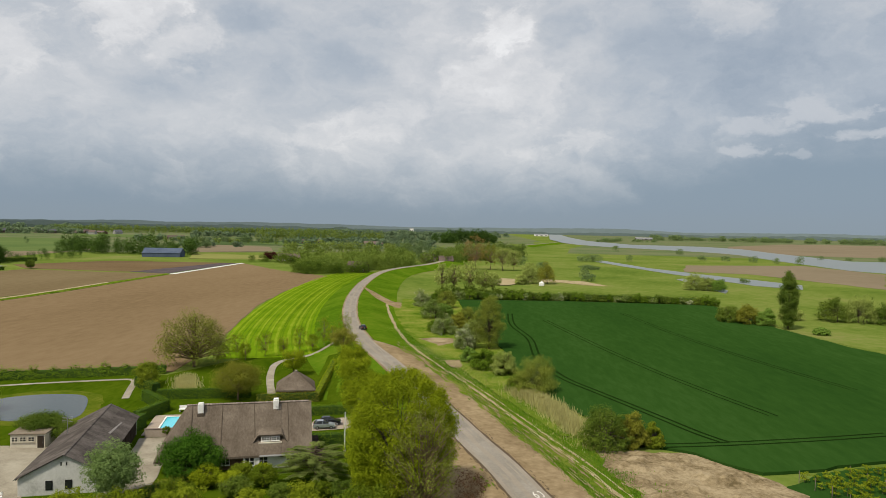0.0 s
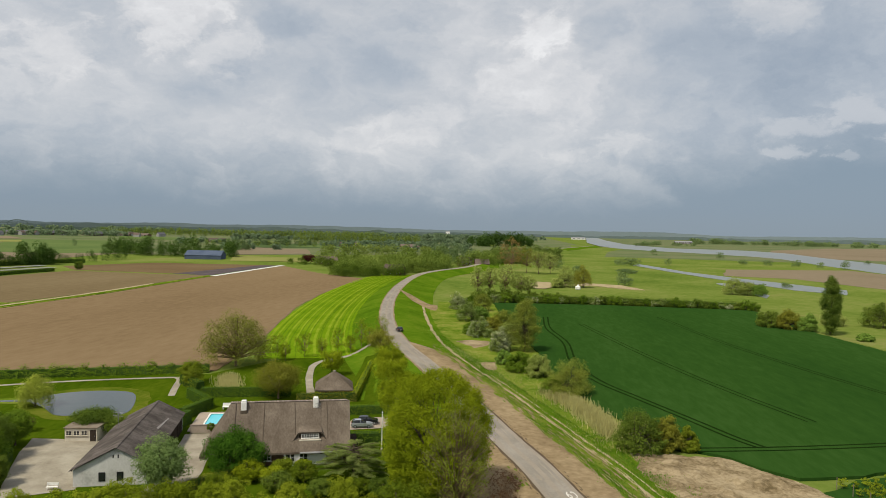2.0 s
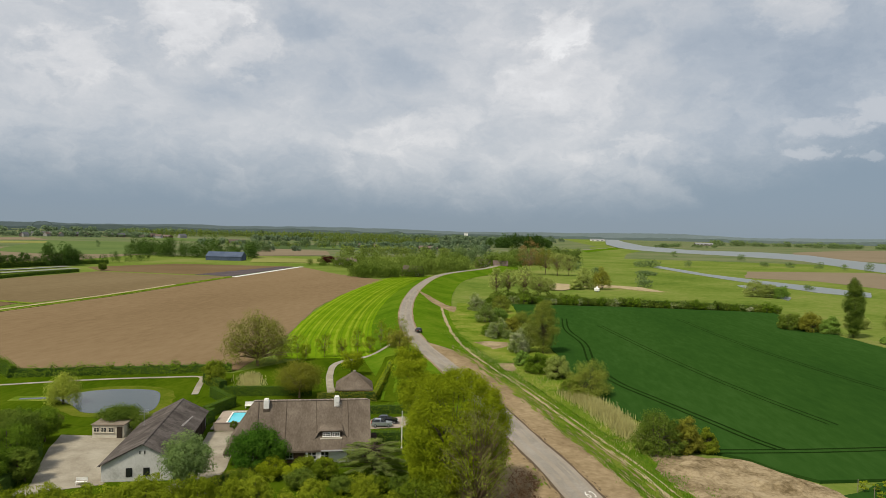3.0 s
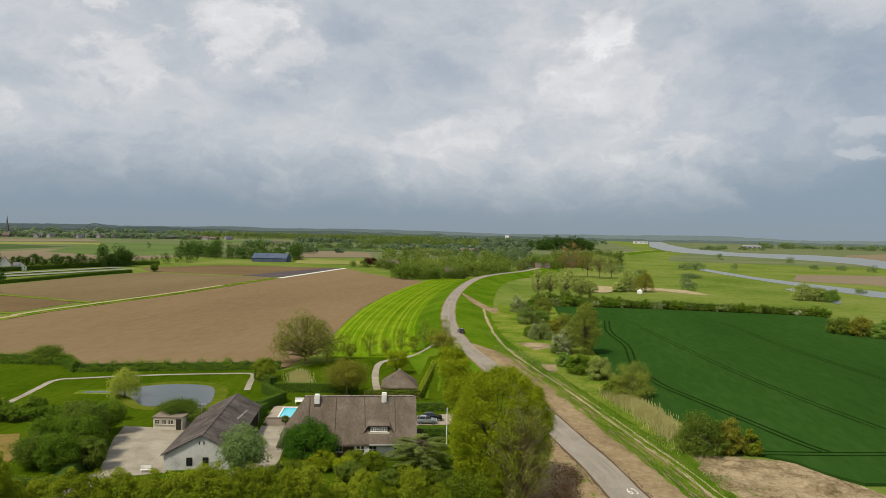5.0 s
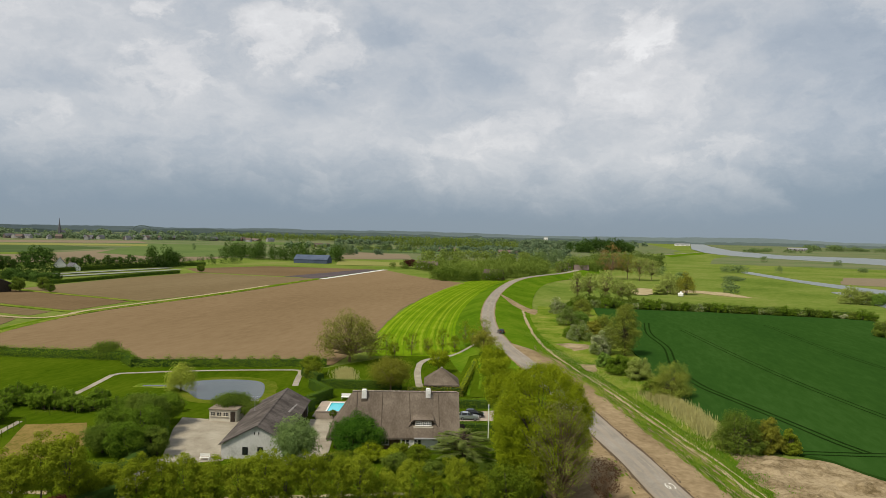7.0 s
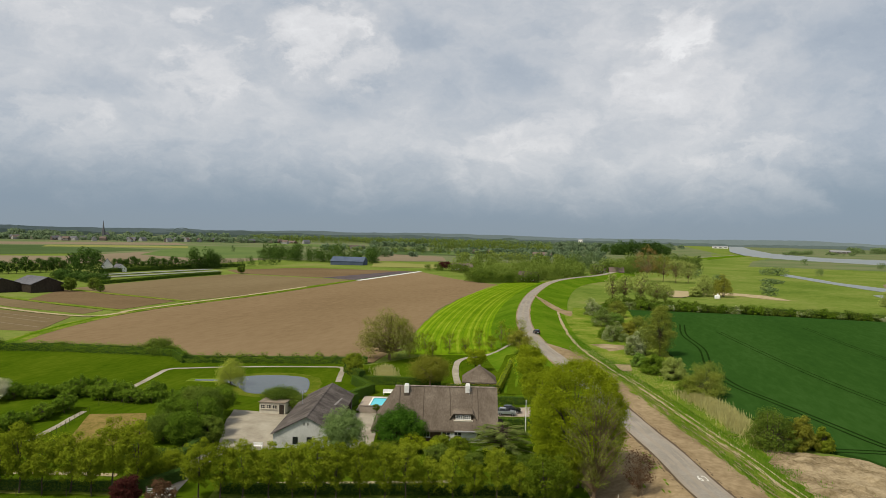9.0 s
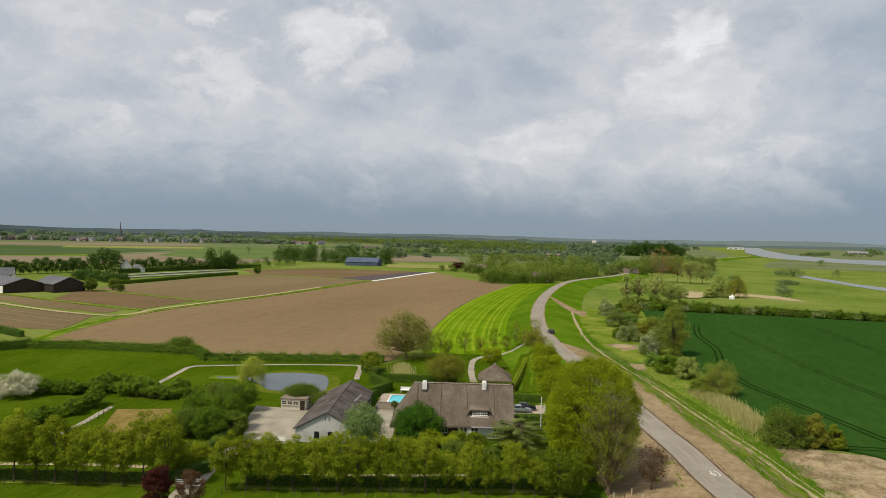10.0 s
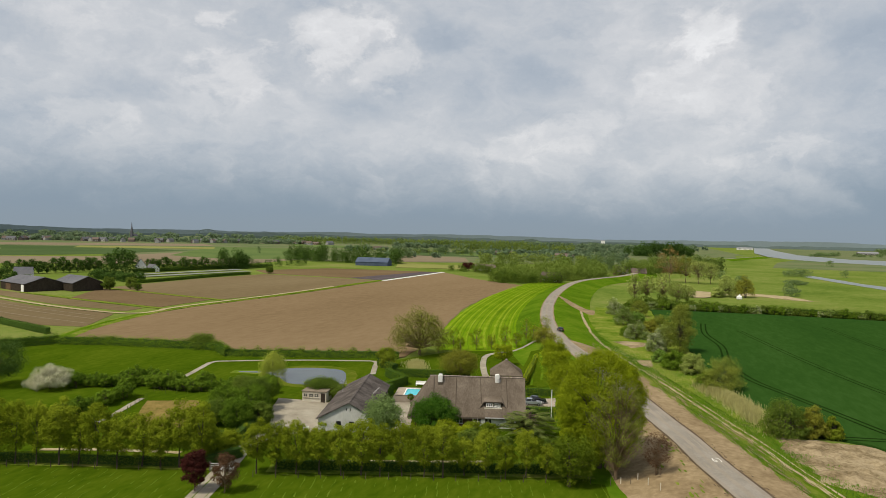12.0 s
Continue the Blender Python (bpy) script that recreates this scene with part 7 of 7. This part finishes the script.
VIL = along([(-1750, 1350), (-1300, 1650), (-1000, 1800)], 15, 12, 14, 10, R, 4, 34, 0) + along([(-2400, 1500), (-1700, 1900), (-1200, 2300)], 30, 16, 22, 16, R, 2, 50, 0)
woods("village_trees", VIL, "leaf_haze", "trees among the village houses", 10, 60, 0.33)
house_a = simple_house(-1390, 1420, 20, 16, 10, 6, 11, "town_wall", "roof_red", "small village house with tiled roof", "village_house", "house", 3, group="village")
house_b = simple_house(-1340, 1460, -40, 22, 10, 6, 11, "town_wall", "roof_grey", "village house with grey roof", "village_house", "house", 3, group="village")
for i in range(64):
    f = R.random()
    x, y = -1850 + 900 * f + R.normal(0, 30), 1240 + 560 * f + R.normal(0, 70)
    copy_thing((house_a, house_b)[i % 2], pose(x, y, 0, 0, 0, R.uniform(0, 360)))
for x, y in ((-1010, 1780), (-960, 1800), (-600, 1420), (-300, 1330), (-170, 1260)):
    simple_house(x, y, R.uniform(-30, 30), 34, 14, 4, 8, "brick", "roof_red", "long low shed beyond the fields", "far_shed", "shed", 3)


def church():
    x, y = -1560, 1750
    ob = thing("church", pose(x, y, 0, 0, 0, 20), "dark village church with pointed spire", "church")
    part("nave", box((-6, -16, 0), (6, 14, 13)), M["roof_grey"], ob)
    bm = bmesh.new()
    v = [bm.verts.new(p) for p in ((-7, -16, 12.8), (7, -16, 12.8), (7, 14, 12.8), (-7, 14, 12.8), (0, -16, 20), (0, 14, 20))]
    for f in ((0, 1, 4), (1, 2, 5, 4), (2, 3, 5), (3, 0, 4, 5)):
        bm.faces.new([v[i] for i in f])
    part("roof", bm, M["roof_grey"], ob)
    part("tower", box((-3.5, -23, 0), (3.5, -16.2, 28)), M["roof_grey"], ob)
    part("spire", add_rod(bmesh.new(), (0, -19.6, 28.05), (0, -19.6, 56), 3.4, 0.2, 8), M["roof_grey"], ob)


church()


def arch_bridge():
    ob = thing("arch_bridge", pose(-2150, 2920, 8, 0, 0, 30) @ Matrix.Scale(0.6, 4), "pale steel arch bridge on the horizon", "bridge")
    bm = bmesh.new()
    pts = [(62 * math.cos(math.pi * i / 16), 0, 27 + 22 * math.sin(math.pi * i / 16)) for i in range(17)]
    for a, b in zip(pts, pts[1:]):
        add_rod(bm, a, b, 3.0, 3.0, 6)
    # the steel takes the haze-tinted blue of the middle ridge
    part("arch", bm, M["haze_blue"], ob)
    part("deck", box((-120, -6, 24), (120, 6, 26.9)), M["haze_blue"], ob)
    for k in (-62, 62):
        part("pier", box((k - 3, -5, 0), (k + 3, 5, 23.9)), M["haze_blue"], ob)
    for k in range(-5, 6):
        x = k * 10
        part("hanger", add_rod(bmesh.new(), (x, 0, 26.9), (x, 0, 27 + 22 * math.sqrt(max(0, 1 - (x / 62) ** 2))), 0.4, 0.4, 4), M["haze_blue"], ob)


arch_bridge()

# ---- distance: river side ----
RIV = [(x, y, 1.0, h, r) for x, y, h, r in ((132, 800, 9, 8), (140, 801, 10, 8), (148, 797, 9, 8), (189, 821, 11, 5.5), (386, 827, 11, 7), (250, 1190, 10, 8), (330, 1100, 10, 9), (300, 905, 8, 8), (325, 890, 7, 7), (350, 870, 9, 7), (372, 855, 7, 6), (95, 560, 6, 6), (70, 640, 7, 7), (55, 680, 10, 7), (110, 640, 5, 8), (118, 645, 4, 6), (88, 500, 6, 7), (205, 520, 4, 5))]
RIV += along([(900, 1300), (1400, 1250), (1900, 1150)], 34, 12, 12, 14, R, 1, 20, 1.0)
RIV += along([(700, 2600), (1500, 2400), (2600, 2000), (3400, 1500)], 40, 20, 20, 24, R, 2, 60, 1.0)
RIV += along([(366.6, 1956.3), (435.2, 2105.5), (492.3, 2178.8)], 22, 8, 11, 9, R, 2, 14, 1.0) + along([(500.7, 2124.4), (581.9, 2162.8)], 22, 8, 9, 9, R, 2, 14, 1.0)
RIV += along([(500, 1000), (640, 960), (800, 900)], 26, 8, 7, 7, R, 1, 20, 1.0)
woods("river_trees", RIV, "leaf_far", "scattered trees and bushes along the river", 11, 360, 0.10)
simple_house(616.6, 2490.2, 5, 60, 14, 6, 10, "town_wall", "metal_grey", "long pale shed across the river", "far_shed", "shed", 4, 1.0)
simple_house(318, 3085, 5, 60, 14, 6, 10, "white_paint", "metal_grey", "white works far down the river", "far_shed", "shed", 3, 1.0)
simple_house(-236, 2890, 5, 16, 12, 24, 27, "white_paint", "metal_grey", "white silo block on the horizon", "silo", "silo", 2, 0)


def far_hills(far, low, swell, crest, material, seed, label, ends=(-72, 58)):
    """A wooded ridge along the horizon with an uneven tree line."""
    verts, faces = [], []
    n = 700
    for i in range(n + 1):
        a = radians(ends[0] + (ends[1] - ends[0]) * i / n)
        h = low + swell * noise.noise((i * 0.020, 1.0, seed)) + crest * (noise.noise((i * 0.13, 4.0, seed)) + 0.6 * noise.noise((i * 0.55, 7.0, seed)))
        x, y = math.sin(a) * far, math.cos(a) * far
        verts += [(x, y, -2), (x, y, max(1.0, h))]
        if i:
            faces.append((2 * i - 2, 2 * i, 2 * i + 1, 2 * i - 1))
    tagged(new("backdrop", from_arrays("backdrop", verts, faces, M[material])), label, "backdrop", kind="structure")


far_hills(4450, 33, 14, 3.0, "haze_pale", 0.5, "hazy low wooded horizon")
far_hills(3900, 20, 13, 4.5, "haze_blue", 3.5, "hazy bluish tree line before the horizon")
far_hills(3300, 12, 13, 8.0, "haze_green", 8.5, "hazy grey-green tree line far off", (-72, 2))
